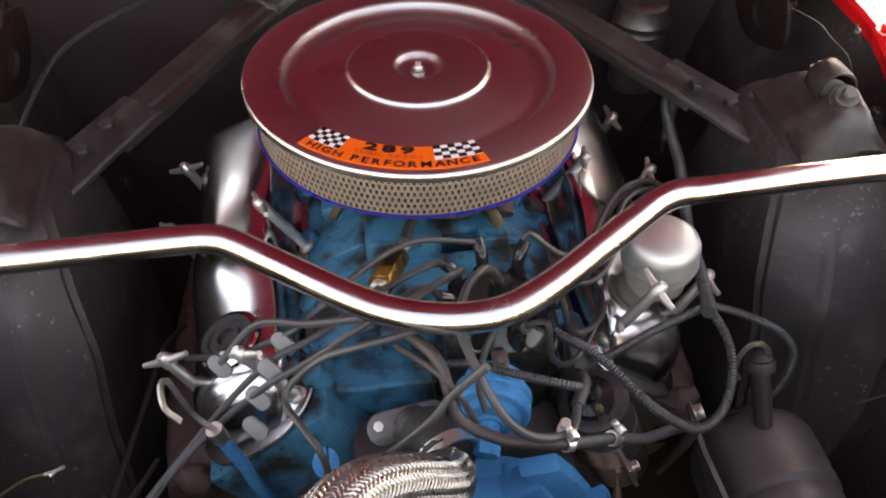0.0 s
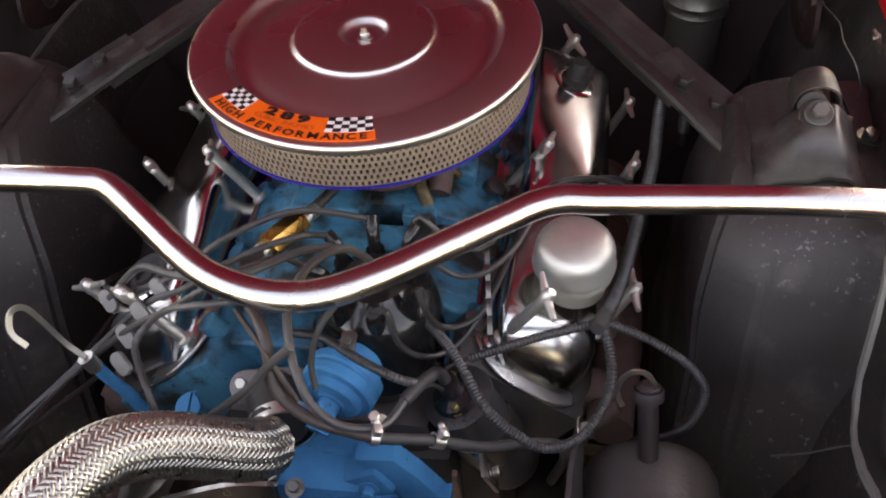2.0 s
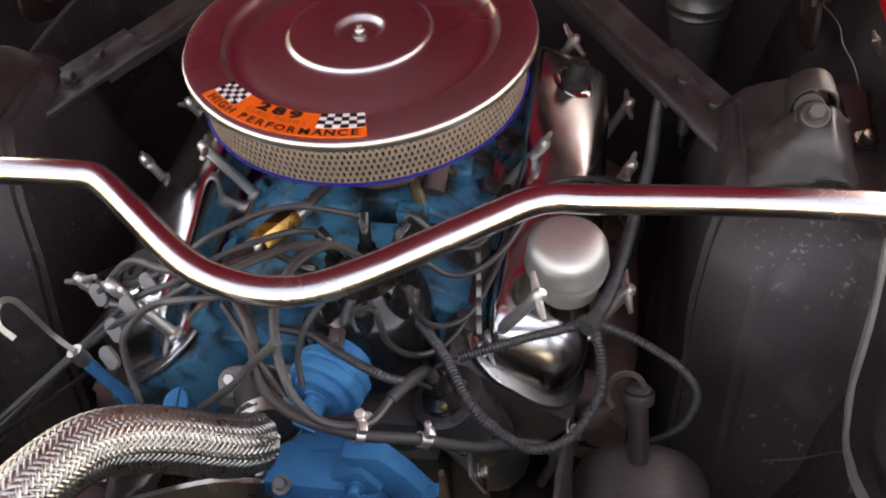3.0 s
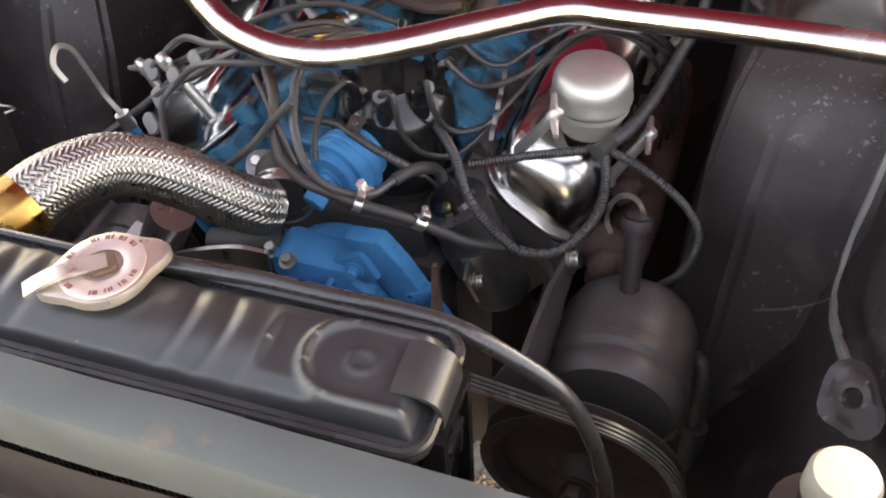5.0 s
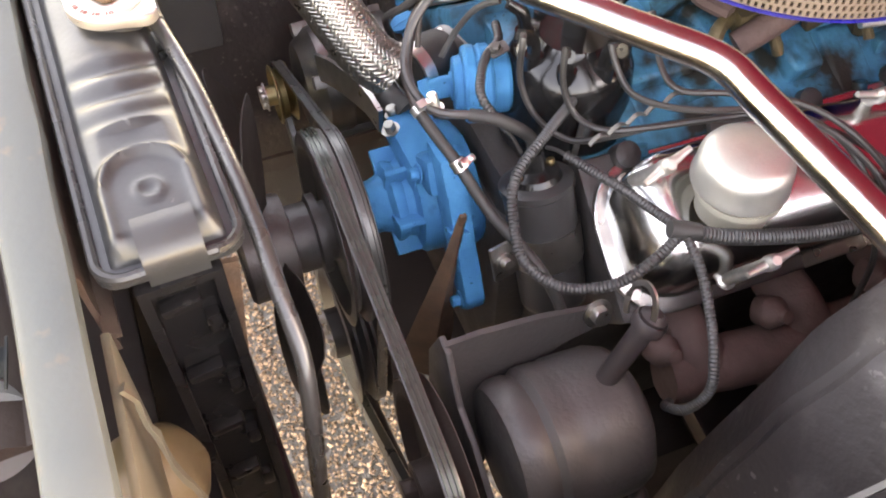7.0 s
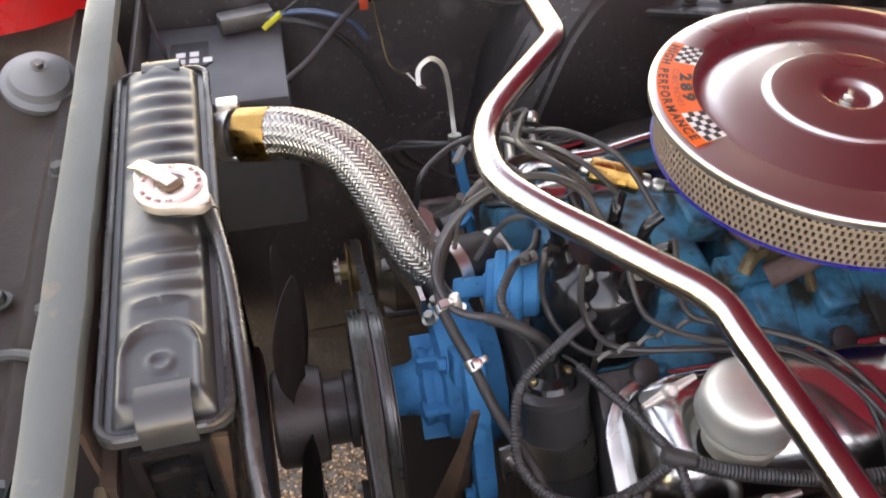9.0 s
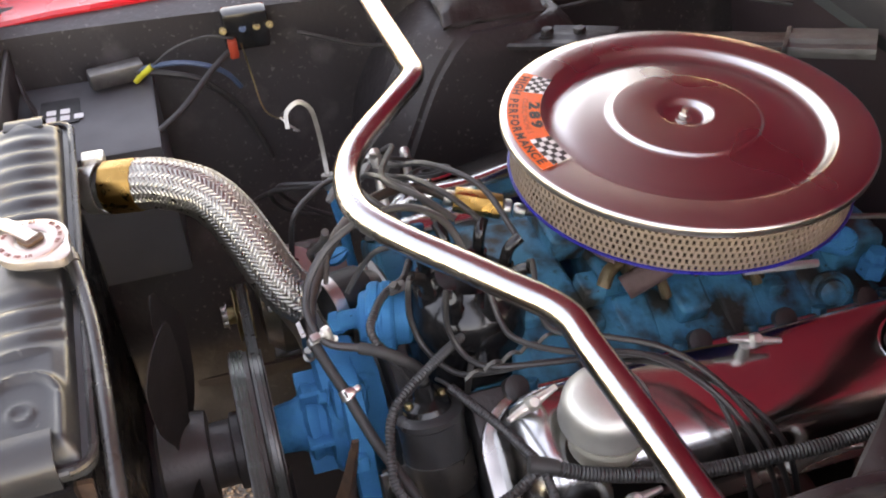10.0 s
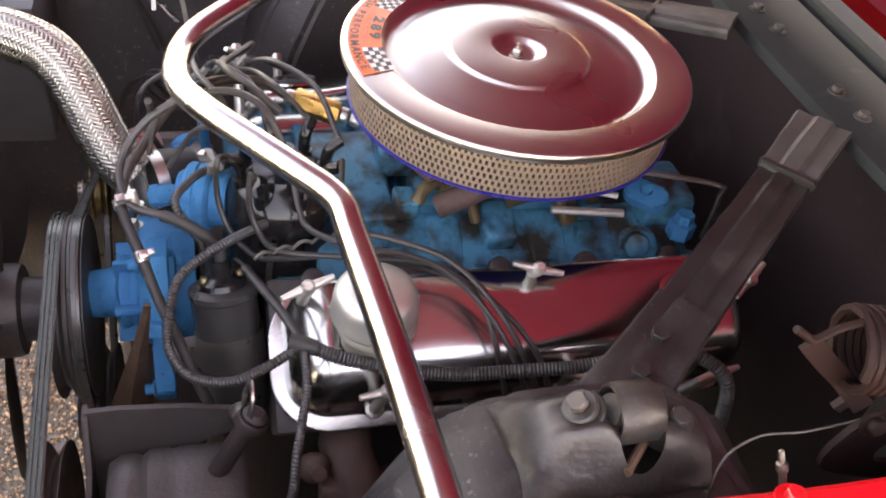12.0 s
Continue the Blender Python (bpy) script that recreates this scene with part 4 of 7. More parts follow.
for x, y, z, sx, sy, sz in ((0.062, -0.115, 0.772, 0.030, 0.024, 0.022), (0.088, -0.125, 0.752, 0.020, 0.030, 0.018), (-0.058, -0.06, 0.768, 0.024, 0.030, 0.020), (0.070, 0.085, 0.760, 0.022, 0.026, 0.024),
                          (0.096, 0.075, 0.742, 0.016, 0.020, 0.030), (0.045, -0.205, 0.748, 0.034, 0.020, 0.026), (-0.048, -0.205, 0.744, 0.030, 0.022, 0.028)):
    casting("lug", manif, [((x, y, z), (sx, sy, sz), None, 0.006)])
bm = bm_new()
lathe(bm, [(0, 0), (0.015, 0), (0.015, 0.018), (0.011, 0.020), (0.010, 0.030), (0, 0.031)], at(0.105, 0.185, 0.745), 6)
part("sender", bm, BLUE, manif)
for k in range(6):
    for side in (1, -1):
        bm = bm_new()
        hex_bolt(bm, (side * 0.128, -0.20 + 0.078 * k, 0.728), (-side * 0.4, 0, 1), 0.008, 0.008)
        part("bolt", bm, BLUE_OLD, manif)
# rounded heater outlet and lug at the rear of the manifold
bm = bm_new()
lathe(bm, [(0, 0), (0.020, 0), (0.021, 0.003), (0.021, 0.009), (0.017, 0.012), (0.014, 0.010), (0.012, 0.016), (0, 0.018)], axis((0.108, 0.135, 0.738), (0.75, -0.35, 0.50)), 32)
wobble(bm, 0.0015, 60)
part("heater_outlet", bm, BLUE_OLD, eng, "blue round outlet with a raised rim")
bm = bm_new()
prism(bm, rounded(0.050, 0.030, 0.014), 0.016, axis((0.075, 0.150, 0.772), (0.3, -0.3, 0.9)), 0.005)
hex_bolt(bm, Vector((0.080, 0.145, 0.787)), (0.3, -0.3, 0.9), 0.007, 0.007)
part("rear_lug", bm, BLUE, eng)

# carburettor
carb = thing("carburetor", "gold-brown cast carburetor with linkage below the air cleaner", "carburetor", (0, 0, 0.785))
bm = bm_new()
box(bm, (0, 0.0, 0.789), (0.138, 0.160, 0.024), None, 0.004)
box(bm, (0, 0.01, 0.818), (0.105, 0.120, 0.040), None, 0.008)
box(bm, (0.0, -0.062, 0.815), (0.085, 0.040, 0.038), None, 0.010)
lathe(bm, [(0, 0), (0.064, 0), (0.066, 0.012), (0.062, 0.025), (0, 0.025)], at(0, 0.01, 0.832), 32)
wobble(bm, 0.002, 60)
part("body", bm, CARB, carb)
bm = bm_new()
lathe(bm, [(0, 0), (0.022, 0), (0.024, 0.004), (0.024, 0.010), (0.012, 0.022), (0, 0.024)], axis((0.062, 0.0, 0.812), (1, 0, 0)), 24)
part("choke_housing", bm, CARB, carb)
bm = bm_new()
tube(bm, [(0.078, -0.085, 0.778), (0.080, -0.055, 0.795), (0.078, -0.015, 0.815), (0.072, 0.02, 0.828)], 0.0125, 12)
part("heat_tube", bm, MANIFOLD_RUST, carb, "rusty elbow on the carburetor")
bm = bm_new()
tube(bm, [(0.075, 0.035, 0.800), (0.10, 0.10, 0.800)], 0.0035, 8)
part("throttle_rod", bm, ZINC, carb, "plated throttle rod")
bm = bm_new()
tube(bm, [(0.07, 0.06, 0.822), (0.105, 0.20, 0.815), (0.108, 0.214, 0.800), (0.107, 0.214, 0.74)], 0.003, 8, 0.01)
part("return_rod", bm, STEEL_DARK, carb, "grimy steel rod to the firewall")
bm = bm_new()
tube(bm, [(-0.02, -0.09, 0.80), (0.0, -0.098, 0.803), (0.03, -0.098, 0.80), (0.06, -0.085, 0.80)], 0.008, 8)
part("fuel_log", bm, MANIFOLD_RUST, carb, "brown fuel pipe across the front")


# ---------------------------------------------------------------- valve covers
def valve_cover(side):
    yo = -0.025 if side > 0 else -0.05
    name = "valve_cover"
    m = Matrix(((0.807 * side, 0, side * 0.590, side * 0.180), (0, 1, 0, yo), (-0.590, 0, 0.807, 0.690), (0, 0, 0, 1)))
    lab = "chrome valve cover with a tin breather cap and T-bar nuts" if side > 0 else "chrome valve cover with an empty rubber filler grommet"
    v = thing(name, lab, "valve cover", m.translation, "valve covers")
    bm = bm_new()
    prism(bm, rounded(0.144, 0.474 + (0.018 if side > 0 else 0.0), 0.056, 10), 0.0050, m @ at(0.005, 0.009 if side > 0 else 0.0, 0), 0.0022, 3)
    part("flange", bm, CHROME_WORN, v, "rolled chrome flange")
    # body: a sloping inner wall, a nearly level top and a rounded outer side, lower at the front
    cross = [(0.1310, 0.7265), (0.1400, 0.7290), (0.1475, 0.7350), (0.1520, 0.7450), (0.1550, 0.7565), (0.1590, 0.7658), (0.1640, 0.7705), (0.1700, 0.7706), (0.190, 0.7630), (0.205, 0.7565), (0.220, 0.7498),
             (0.2325, 0.7432), (0.2415, 0.7360), (0.2475, 0.7270), (0.2500, 0.7180), (0.2490, 0.700), (0.2435, 0.680), (0.2365, 0.660)]
    sec = [(0.807 * (x - 0.18) - 0.59 * (z - 0.69), 0.59 * (x - 0.18) + 0.807 * (z - 0.69)) for x, z in cross]
    rows = []
    half, n = 0.2235, 90
    rear = half + (0.018 if side > 0 else 0.0)
    for k in range(n + 1):
        a = math.pi * k / n
        y = (rear - half) / 2 - (rear + half) / 2 * math.cos(a)
        d = min((y + half) / 0.045, (rear - y) / 0.030)
        s = math.sqrt(max(0.0, 1 - max(0.0, 1 - d) ** 2.0)) if d < 1 else 1.0
        g = min(1.0, max(0.0, (y + 0.13) / 0.10))
        f = (0.80 + 0.20 * g * g * (3 - 2 * g)) * max(s, 0.02)
        w = 0.42 + 0.58 * s
        dip = 0.004 * math.exp(-((y - 0.008) / 0.024) ** 2)
        rows.append([m @ Vector((u * w + (dip if u < -0.005 else 0.0) * min(1, h / 0.03), y, 0.003 + max(h, 0) * f)) for u, h in sec])
    bm = bm_new()
    loft(bm, rows)
    part("shell", bm, CHROME_SHELL, v, sharp=60)
    return v


vc_d = valve_cover(1)
vc_p = valve_cover(-1)


# filler neck and breather cap on the driver's cover
bm = bm_new()
lathe(bm, [(0.030, 0.748), (0.031, 0.765), (0.036, 0.770), (0.036, 0.776), (0, 0.776)], at(0.221, -0.172, 0), 32)
part("filler_neck", bm, CREAM, vc_d, "pale filler neck")
bm = bm_new()
lathe(bm, [(0.0, 0.781), (0.036, 0.781), (0.0388, 0.7815), (0.0392, 0.7840), (0.0378, 0.787), (0.0375, 0.798), (0.0366, 0.8045), (0.0335, 0.8105), (0.027, 0.8145), (0.016, 0.8168), (0, 0.8175)],
      at(0.220, -0.174, 0), 64)
part("breather_cap", bm, CAP_SATIN, vc_d, "satin tin breather cap")
# rear grommet with black plug
p = Vector((0.207, 0.140, 0.7575))
n = Vector((0.40, 0, 0.92))
bm = bm_new()
lathe(bm, [(0.013, 0), (0.026, 0.0), (0.026, 0.002), (0.019, 0.004), (0.013, 0.002)], axis(p, n), 32)
part("grommet_ring", bm, CHROME, vc_d)
bm = bm_new()
lathe(bm, [(0, 0.001), (0.018, 0.001), (0.018, 0.006), (0.012, 0.010), (0.012, 0.028), (0.010, 0.031), (0, 0.031)], axis(p, n * 0.6 + Vector((0, 0, 0.4))), 24)
part("plug", bm, RUBBER, vc_d, "black rubber plug")
# passenger filler grommet
p = Vector((-0.206, -0.197, 0.7480))
n = Vector((-0.38, -0.05, 0.92))
bm = bm_new()
lathe(bm, [(0.030, 0.0), (0.033, 0.001), (0.031, 0.0035), (0.026, 0.004), (0.026, 0.001)], axis(p, n), 32)
part("filler_ring", bm, CHROME, vc_p)
bm = bm_new()
lathe(bm, [(0.0, 0.001), (0.009, 0.001), (0.010, 0.006), (0.013, 0.006), (0.014, 0.0025), (0.019, 0.0025), (0.021, 0.006), (0.026, 0.006), (0.027, 0.001)], axis(p, n), 32)
part("grommet", bm, RUBBER, vc_p, "black stepped rubber grommet")


def t_nut():
    """A tall T-bar nut: sleeve, hub and two tapering wings."""
    t = thing("t_bar_nut", "plated T-bar wing nut on the valve cover rail", "wing nut", (0, 0, 0), "T-bar nuts")
    bm = bm_new()
    lathe(bm, [(0, 0), (0.009, 0), (0.009, 0.003), (0.0060, 0.005), (0.0054, 0.066), (0.0068, 0.071), (0.0065, 0.081), (0.004, 0.085), (0, 0.085)], segs=18)
    part("sleeve", bm, ZINC, t)
    for s in (1, -1):
        bm = bm_new()
        tube(bm, [(s * 0.003, 0, 0.076), (s * 0.014, 0, 0.0765), (s * 0.025, 0, 0.078)], 0.0047, 10, 0.004, lambda q: 1.0 - 0.45 * min(1, q / 0.022))
        part("wing", bm, ZINC, t)
    return t


nut = t_nut()
def nut_pose(tip, d, turn=0.0):
    d = Vector(d).normalized()
    return axis(Vector(tip) - d * 0.078, d) @ pose(0, 0, 0, 0, 0, turn)
IN, OUT = (0.55, 0.0, 0.83), (0.45, 0.0, 0.89)
NUTS = [((0.199, -0.230, 0.797), IN, 20), ((0.185, -0.011, 0.787), IN, -15), ((0.204, 0.213, 0.769), IN, 40),
        ((0.279, -0.170, 0.745), OUT, 8), ((0.279, 0.02, 0.737), OUT, -10), ((0.275, 0.160, 0.716), OUT, 10),
        ((-0.186, -0.266, 0.805), (-0.55, 0, 0.83), 60), ((-0.265, -0.212, 0.746), (-0.45, 0, 0.89), 80), ((-0.172, -0.061, 0.800), (-0.55, 0, 0.83), 20),
        ((-0.275, -0.02, 0.740), (-0.45, 0, 0.89), 40), ((-0.270, 0.105, 0.728), (-0.45, 0, 0.89), 70)]
nut.matrix_world = nut_pose(*NUTS[0])
for spec in NUTS[1:]:
    copy_thing(nut, nut_pose(*spec))

for a, b, r in (((0.066, -0.050, 0.790), (0.094, -0.046, 0.768), 0.0055), ((0.064, 0.045, 0.790), (0.100, 0.050, 0.765), 0.005), ((-0.066, -0.04, 0.792), (-0.098, -0.05, 0.765), 0.0055), ((0.055, -0.078, 0.792), (0.072, -0.105, 0.780), 0.007)):
    bm = bm_new()
    tube(bm, [a, ((a[0] + b[0]) / 2, (a[1] + b[1]) / 2 - 0.004, max(a[2], b[2])), b], r, 9, 0.004)
    wobble(bm, 0.0015, 90)
    part("small_pipe", bm, CARB, carb, "grimy brown carburetor pipe")
# more linkage on the driver's side of the carburettor
for x, y, z, sx, sy, sz in ((0.075, 0.055, 0.775, 0.018, 0.022, 0.07), (0.070, 0.085, 0.780, 0.014, 0.016, 0.06), (0.078, 0.010, 0.790, 0.010, 0.05, 0.018), (0.066, -0.035, 0.800, 0.016, 0.02, 0.035)):
    bm = bm_new()
    box(bm, (x, y, z), (sx, sy, sz), Matrix.Rotation(0.3, 4, "X"), 0.003)
    wobble(bm, 0.002, 80)
    part("linkage", bm, CARB, carb, "grimy brass linkage")
bm = bm_new()
tube(bm, [(0.10, 0.03, 0.786), (0.112, 0.105, 0.786)], 0.0042, 8)
part("pushrod", bm, ZINC, carb, "plated pushrod")
# exhaust manifolds
for side in (1, -1):
    yo = 0.0 if side > 0 else -0.03
    ex = thing("exhaust_manifold", "rusty brown cast iron exhaust manifold", "exhaust manifold", (side * 0.27, 0, 0.55), "exhaust manifolds")
    bm = bm_new()
    tube(bm, [(side * 0.265, -0.22 + yo, 0.575), (side * 0.275, -0.1 + yo, 0.57), (side * 0.275, 0.05 + yo, 0.56), (side * 0.27, 0.18 + yo, 0.54)], 0.027, 12, 0.02)
    wobble(bm, 0.003, 40)
    part("log", bm, MANIFOLD_RUST, ex)
    for k in range(4):
        bm = bm_new()
        tube(bm, [(side * 0.215, -0.19 + yo + 0.115 * k, 0.60), (side * 0.245, -0.19 + yo + 0.115 * k, 0.600), (side * 0.27, -0.18 + yo + 0.115 * k, 0.575)], 0.026, 12, 0.02)
        wobble(bm, 0.003, 40)
        part("port", bm, MANIFOLD_RUST, ex)
        bm = bm_new()
        lathe(bm, [(0, -0.016), (0.014, -0.014), (0.016, 0.002), (0.012, 0.010), (0.008, 0.014), (0.0075, 0.020), (0, 0.021)], axis((side * 0.258, -0.225 + yo + 0.115 * k, 0.612), (side * 0.8, 0.1, 0.6)), 16)
        wobble(bm, 0.003, 40)
        part("bolt_boss", bm, MANIFOLD_RUST, ex)


# ---------------------------------------------------------------- engine front
wp = thing("water_pump", "bright blue cast water pump with bolts", "water pump", (0.015, -0.33, 0.62))
YM = Matrix(((1, 0, 0, 0), (0, 0, -1, 0), (0, 1, 0, 0), (0, 0, 0, 1)))   # local z towards the car's nose
bm = bm_new()
lathe(bm, [(0, 0), (0.062, 0), (0.066, 0.010), (0.066, 0.022), (0.058, 0.026), (0.057, 0.052), (0.053, 0.057), (0.040, 0.059), (0.037, 0.066), (0.040, 0.072), (0.040, 0.077), (0.030, 0.081), (0.027, 0.088), (0.024, 0.115), (0, 0.115)],
      at(0.024, -0.325, 0.635) @ YM, 40)
box(bm, (0.01, -0.362, 0.680), (0.085, 0.048, 0.036), None, 0.012)
box(bm, (0.052, -0.360, 0.692), (0.040, 0.034, 0.036), Matrix.Rotation(radians(-30), 4, "Y"), 0.008)
wobble(bm, 0.0015, 50)
part("housing", bm, BLUE, wp)
for k in range(6):
    a = radians(20 + 60 * k)
    bm = bm_new()
    box(bm, (0.024 + 0.040 * math.cos(a), -0.392, 0.635 + 0.040 * math.sin(a)), (0.026, 0.030, 0.006), Matrix.Rotation(-a, 4, "Y"), 0.002)
    part("rib", bm, BLUE, wp)
for k in range(5):
    a = radians(-50 + 62 * k)
    bm = bm_new()
    lathe(bm, [(0, 0), (0.010, 0), (0.010, 0.016), (0.008, 0.018), (0, 0.018)], at(0.024 + 0.062 * math.cos(a), -0.338, 0.635 + 0.062 * math.sin(a)) @ YM, 14)
    part("bolt_boss", bm, BLUE, wp)
bm = bm_new()
arm = [(0.042, 0.728), (0.078, 0.732), (0.098, 0.705), (0.112, 0.68), (0.128, 0.65), (0.150, 0.612), (0.146, 0.597), (0.128, 0.594), (0.112, 0.612), (0.090, 0.65), (0.066, 0.685)]
prism(bm, [(x, z) for x, z in arm], 0.020, at(0, -0.350, 0) @ YM, 0.004)
box(bm, (0.115, -0.366, 0.672), (0.030, 0.016, 0.014), Matrix.Rotation(radians(-30), 4, "Y"), 0.003)
part("arm", bm, BLUE, wp)
for p, d in (((-0.033, -0.374, 0.692), (-0.2, -0.3, 1)), ((-0.012, -0.384, 0.694), (0, -0.3, 1)), ((-0.058, -0.372, 0.692), (-0.2, -0.2, 1)), ((0.138, -0.371, 0.607), (0, -1, 0)), ((0.055, -0.381, 0.700), (0, -1, 0.2))):
    bm = bm_new()
    hex_bolt(bm, p, d, 0.0060, 0.008)
    part("bolt", bm, STEEL_GREY if p[0] < 0 else BLUE, wp)
# hose stub beside the housing
bm = bm_new()
tube(bm, [(-0.030, -0.360, 0.690), (-0.060, -0.370, 0.690), (-0.10, -0.375, 0.684)], 0.014, 12)
part("bypass_hose", bm, RUBBER, wp, "short black bypass hose")

# thermostat housing with its two bolts
th = thing("thermostat_housing", "grey cast thermostat housing with hose clamp", "thermostat housing", (-0.035, -0.30, 0.72))
bm = bm_new()
prism(bm, rounded(0.076, 0.031, 0.015), 0.011, axis((-0.048, -0.302, 0.730), (0.1, -0.55, 0.80)), 0.003)
tube(bm, [(-0.044, -0.312, 0.738), (-0.034, -0.330, 0.748), (-0.026, -0.350, 0.752)], 0.020, 18)
part("body", bm, STEEL_DARK, th)
bm = bm_new()
tube(bm, [(-0.036, -0.326, 0.748), (-0.026, -0.346, 0.754), (-0.021, -0.362, 0.756)], 0.0255, 20)
part("hose_end", bm, RUBBER, th, "black rubber end of the hose")
for p in ((-0.075, -0.306, 0.735), (-0.021, -0.311, 0.746)):
    bm = bm_new()
    lathe(bm, [(0, 0), (0.0085, 0), (0.0085, 0.002), (0, 0.002)], axis(p, (0.1, -0.55, 0.8)), 20)
    hex_bolt(bm, Vector(p) + Vector((0.0005, -0.002, 0.002)), (0.1, -0.55, 0.8), 0.0058, 0.006, 0)
    part("bolt", bm, ZINC, th)
bm = bm_new()
lathe(bm, [(0.027, 0), (0.0295, 0), (0.0295, 0.012), (0.027, 0.012)], axis((-0.0215, -0.352, 0.752), (0.35, -0.93, 0.0)), 28)
part("hose_clamp", bm, CHROME_DULL, th, "steel worm clamp")

# braided radiator hose: crossing strands over a dark core
HOSE = [(-0.136, -0.514, 0.856), (-0.128, -0.496, 0.8585), (-0.117, -0.474, 0.8565), (-0.104, -0.453, 0.850), (-0.086, -0.436, 0.837), (-0.064, -0.421, 0.816), (-0.045, -0.409, 0.794), (-0.030, -0.396, 0.774), (-0.023, -0.380, 0.758)]
hose = thing("radiator_hose", "braided stainless steel radiator hose with gold end collar", "hose", (-0.08, -0.44, 0.8))
path = smooth_path(HOSE, 0.0022)
bm = bm_new()
tube(bm, None, 0.0236, 24, path=path)
part("core", bm, BRAID_GAP, hose)
fr = frames_along(path)
run = [0.0]
for a, b in zip(path, path[1:]):
    run.append(run[-1] + (b - a).length)
verts, faces = [], []
CARR, LAY = 26, 0.115
for sense in (1, -1):
    for k in range(CARR):
        base = len(verts)
        for i, (c, u, v) in enumerate(fr):
            a = 2 * math.pi * (k / CARR) + sense * 2 * math.pi * run[i] / LAY
            lift = 0.0246 + 0.0007 * sense * math.cos(k * math.pi + sense * math.pi * run[i] * CARR / LAY + math.pi / 4)
            half = 0.47 * 2 * math.pi / CARR
            for off, dr in ((-half, -0.0007), (-half * 0.5, 0.0003), (half * 0.5, 0.0003), (half, -0.0007)):
                q = a + off
                verts.append(tuple(c + (u * math.cos(q) + v * math.sin(q)) * (lift + dr) - Vector((-0.08, -0.44, 0.8))))
            if i:
                for w in range(3):
                    p0 = base + (i - 1) * 4 + w
                    faces.append((p0, p0 + 1, p0 + 5, p0 + 4))
me = bpy.data.meshes.new("braid")
me.from_pydata(verts, [], faces)
me.materials.append(BRAID)
me.polygons.foreach_set("use_smooth", [True] * len(me.polygons))
br = tagged(new("braid", me), "woven stainless wire braid", kind="stuff")
br.parent = hose
bm = bm_new()
prism(bm, [(0.0272 * math.cos(radians(30 * k + 15)), 0.0272 * math.sin(radians(30 * k + 15))) for k in range(12)], 0.034, axis((-0.147, -0.543, 0.851), (0.35, 0.92, 0.14)), 0.002)
part("end_collar", bm, BRASS, hose, "gold anodised end collar")
bm = bm_new()
tube(bm, [(-0.172, -0.590, 0.842), (-0.162, -0.572, 0.846), (-0.145, -0.540, 0.851)], 0.021, 18)
part("rubber_end", bm, RUBBER, hose, "black rubber hose end")
bm = bm_new()
lathe(bm, [(0.0235, 0), (0.026, 0), (0.026, 0.013), (0.0235, 0.013)], axis((-0.156, -0.560, 0.8475), (0.40, 0.90, 0.14)), 28)
box(bm, (-0.166, -0.552, 0.874), (0.016, 0.022, 0.012), None, 0.003)
part("clamp", bm, CHROME_DULL, hose, "steel worm clamp")

# vacuum advance canister
va = thing("vacuum_advance", "blue painted round vacuum advance canister on the distributor", "vacuum canister", (0.024, -0.30, 0.76))
VM = axis((0.034, -0.287, 0.764), (-0.27, -0.96, -0.04))
bm = bm_new()
lathe(bm, [(0, 0.0), (0.024, 0.0), (0.027, 0.003), (0.028, 0.015), (0.0320, 0.0165), (0.0345, 0.019), (0.0345, 0.0265), (0.0330, 0.0280), (0.0330, 0.0300), (0.0345, 0.0315), (0.0345, 0.0385), (0.0325, 0.0415),
          (0.0265, 0.0425), (0.0255, 0.0480), (0.0240, 0.0500), (0.0135, 0.0510), (0.0120, 0.0530), (0.0, 0.0535)], VM, 52)
part("canister", bm, BLUE, va, sharp=22)
bm = bm_new()
tube(bm, [VM @ Vector((0, 0, 0.050)), VM @ Vector((0, -0.001, 0.062)), VM @ Vector((0, -0.005, 0.074))], 0.0100, 14)
prism(bm, [(0.0118 * math.cos(radians(60 * k)), 0.0118 * math.sin(radians(60 * k))) for k in range(6)], 0.010, axis(VM @ Vector((0, -0.003, 0.069)), VM.to_3x3() @ Vector((0, -0.3, 0.95))), 0.001)
part("nipple", bm, BLUE, va)
bm = bm_new()
prism(bm, rounded(0.014, 0.018, 0.003), 0.002, axis((0.034, -0.300, 0.802), (0, -0.3, 1)), 0.0008)
hex_bolt(bm, (0.034, -0.302, 0.8035), (0, -0.3, 1), 0.0048, 0.004, 1.2)
part("top_tab", bm, STEEL_DARK, va, "plated tab and screw")

# distributor
ds = thing("distributor", "glossy black distributor cap with ignition lead boots", "distributor", (0.045, -0.24, 0.66))
bm = bm_new()
lathe(bm, [(0, 0.62), (0.030, 0.62), (0.032, 0.67), (0.052, 0.695), (0.058, 0.703), (0.058, 0.718), (0, 0.718)], at(0.045, -0.235, 0), 36)
part("bowl", bm, IRON, ds, "dark cast bowl")
bm = bm_new()
lathe(bm, [(0.0, 0.716), (0.061, 0.716), (0.0615, 0.722), (0.0590, 0.727), (0.0585, 0.760), (0.056, 0.782), (0.048, 0.798), (0.034, 0.806), (0.030, 0.812), (0, 0.812)], at(0.045, -0.235, 0), 48)
cap = part("cap", bm, BAKELITE, ds)
for k in range(8):
    a = 2 * math.pi * k / 8 + 0.2
    bm = bm_new()
    lathe(bm, [(0, 0.775), (0.0095, 0.775), (0.0088, 0.806), (0, 0.806)], at(0.045 + 0.042 * math.cos(a), -0.235 + 0.042 * math.sin(a), 0), 16)
    part("tower", bm, BAKELITE, cap)
bm = bm_new()
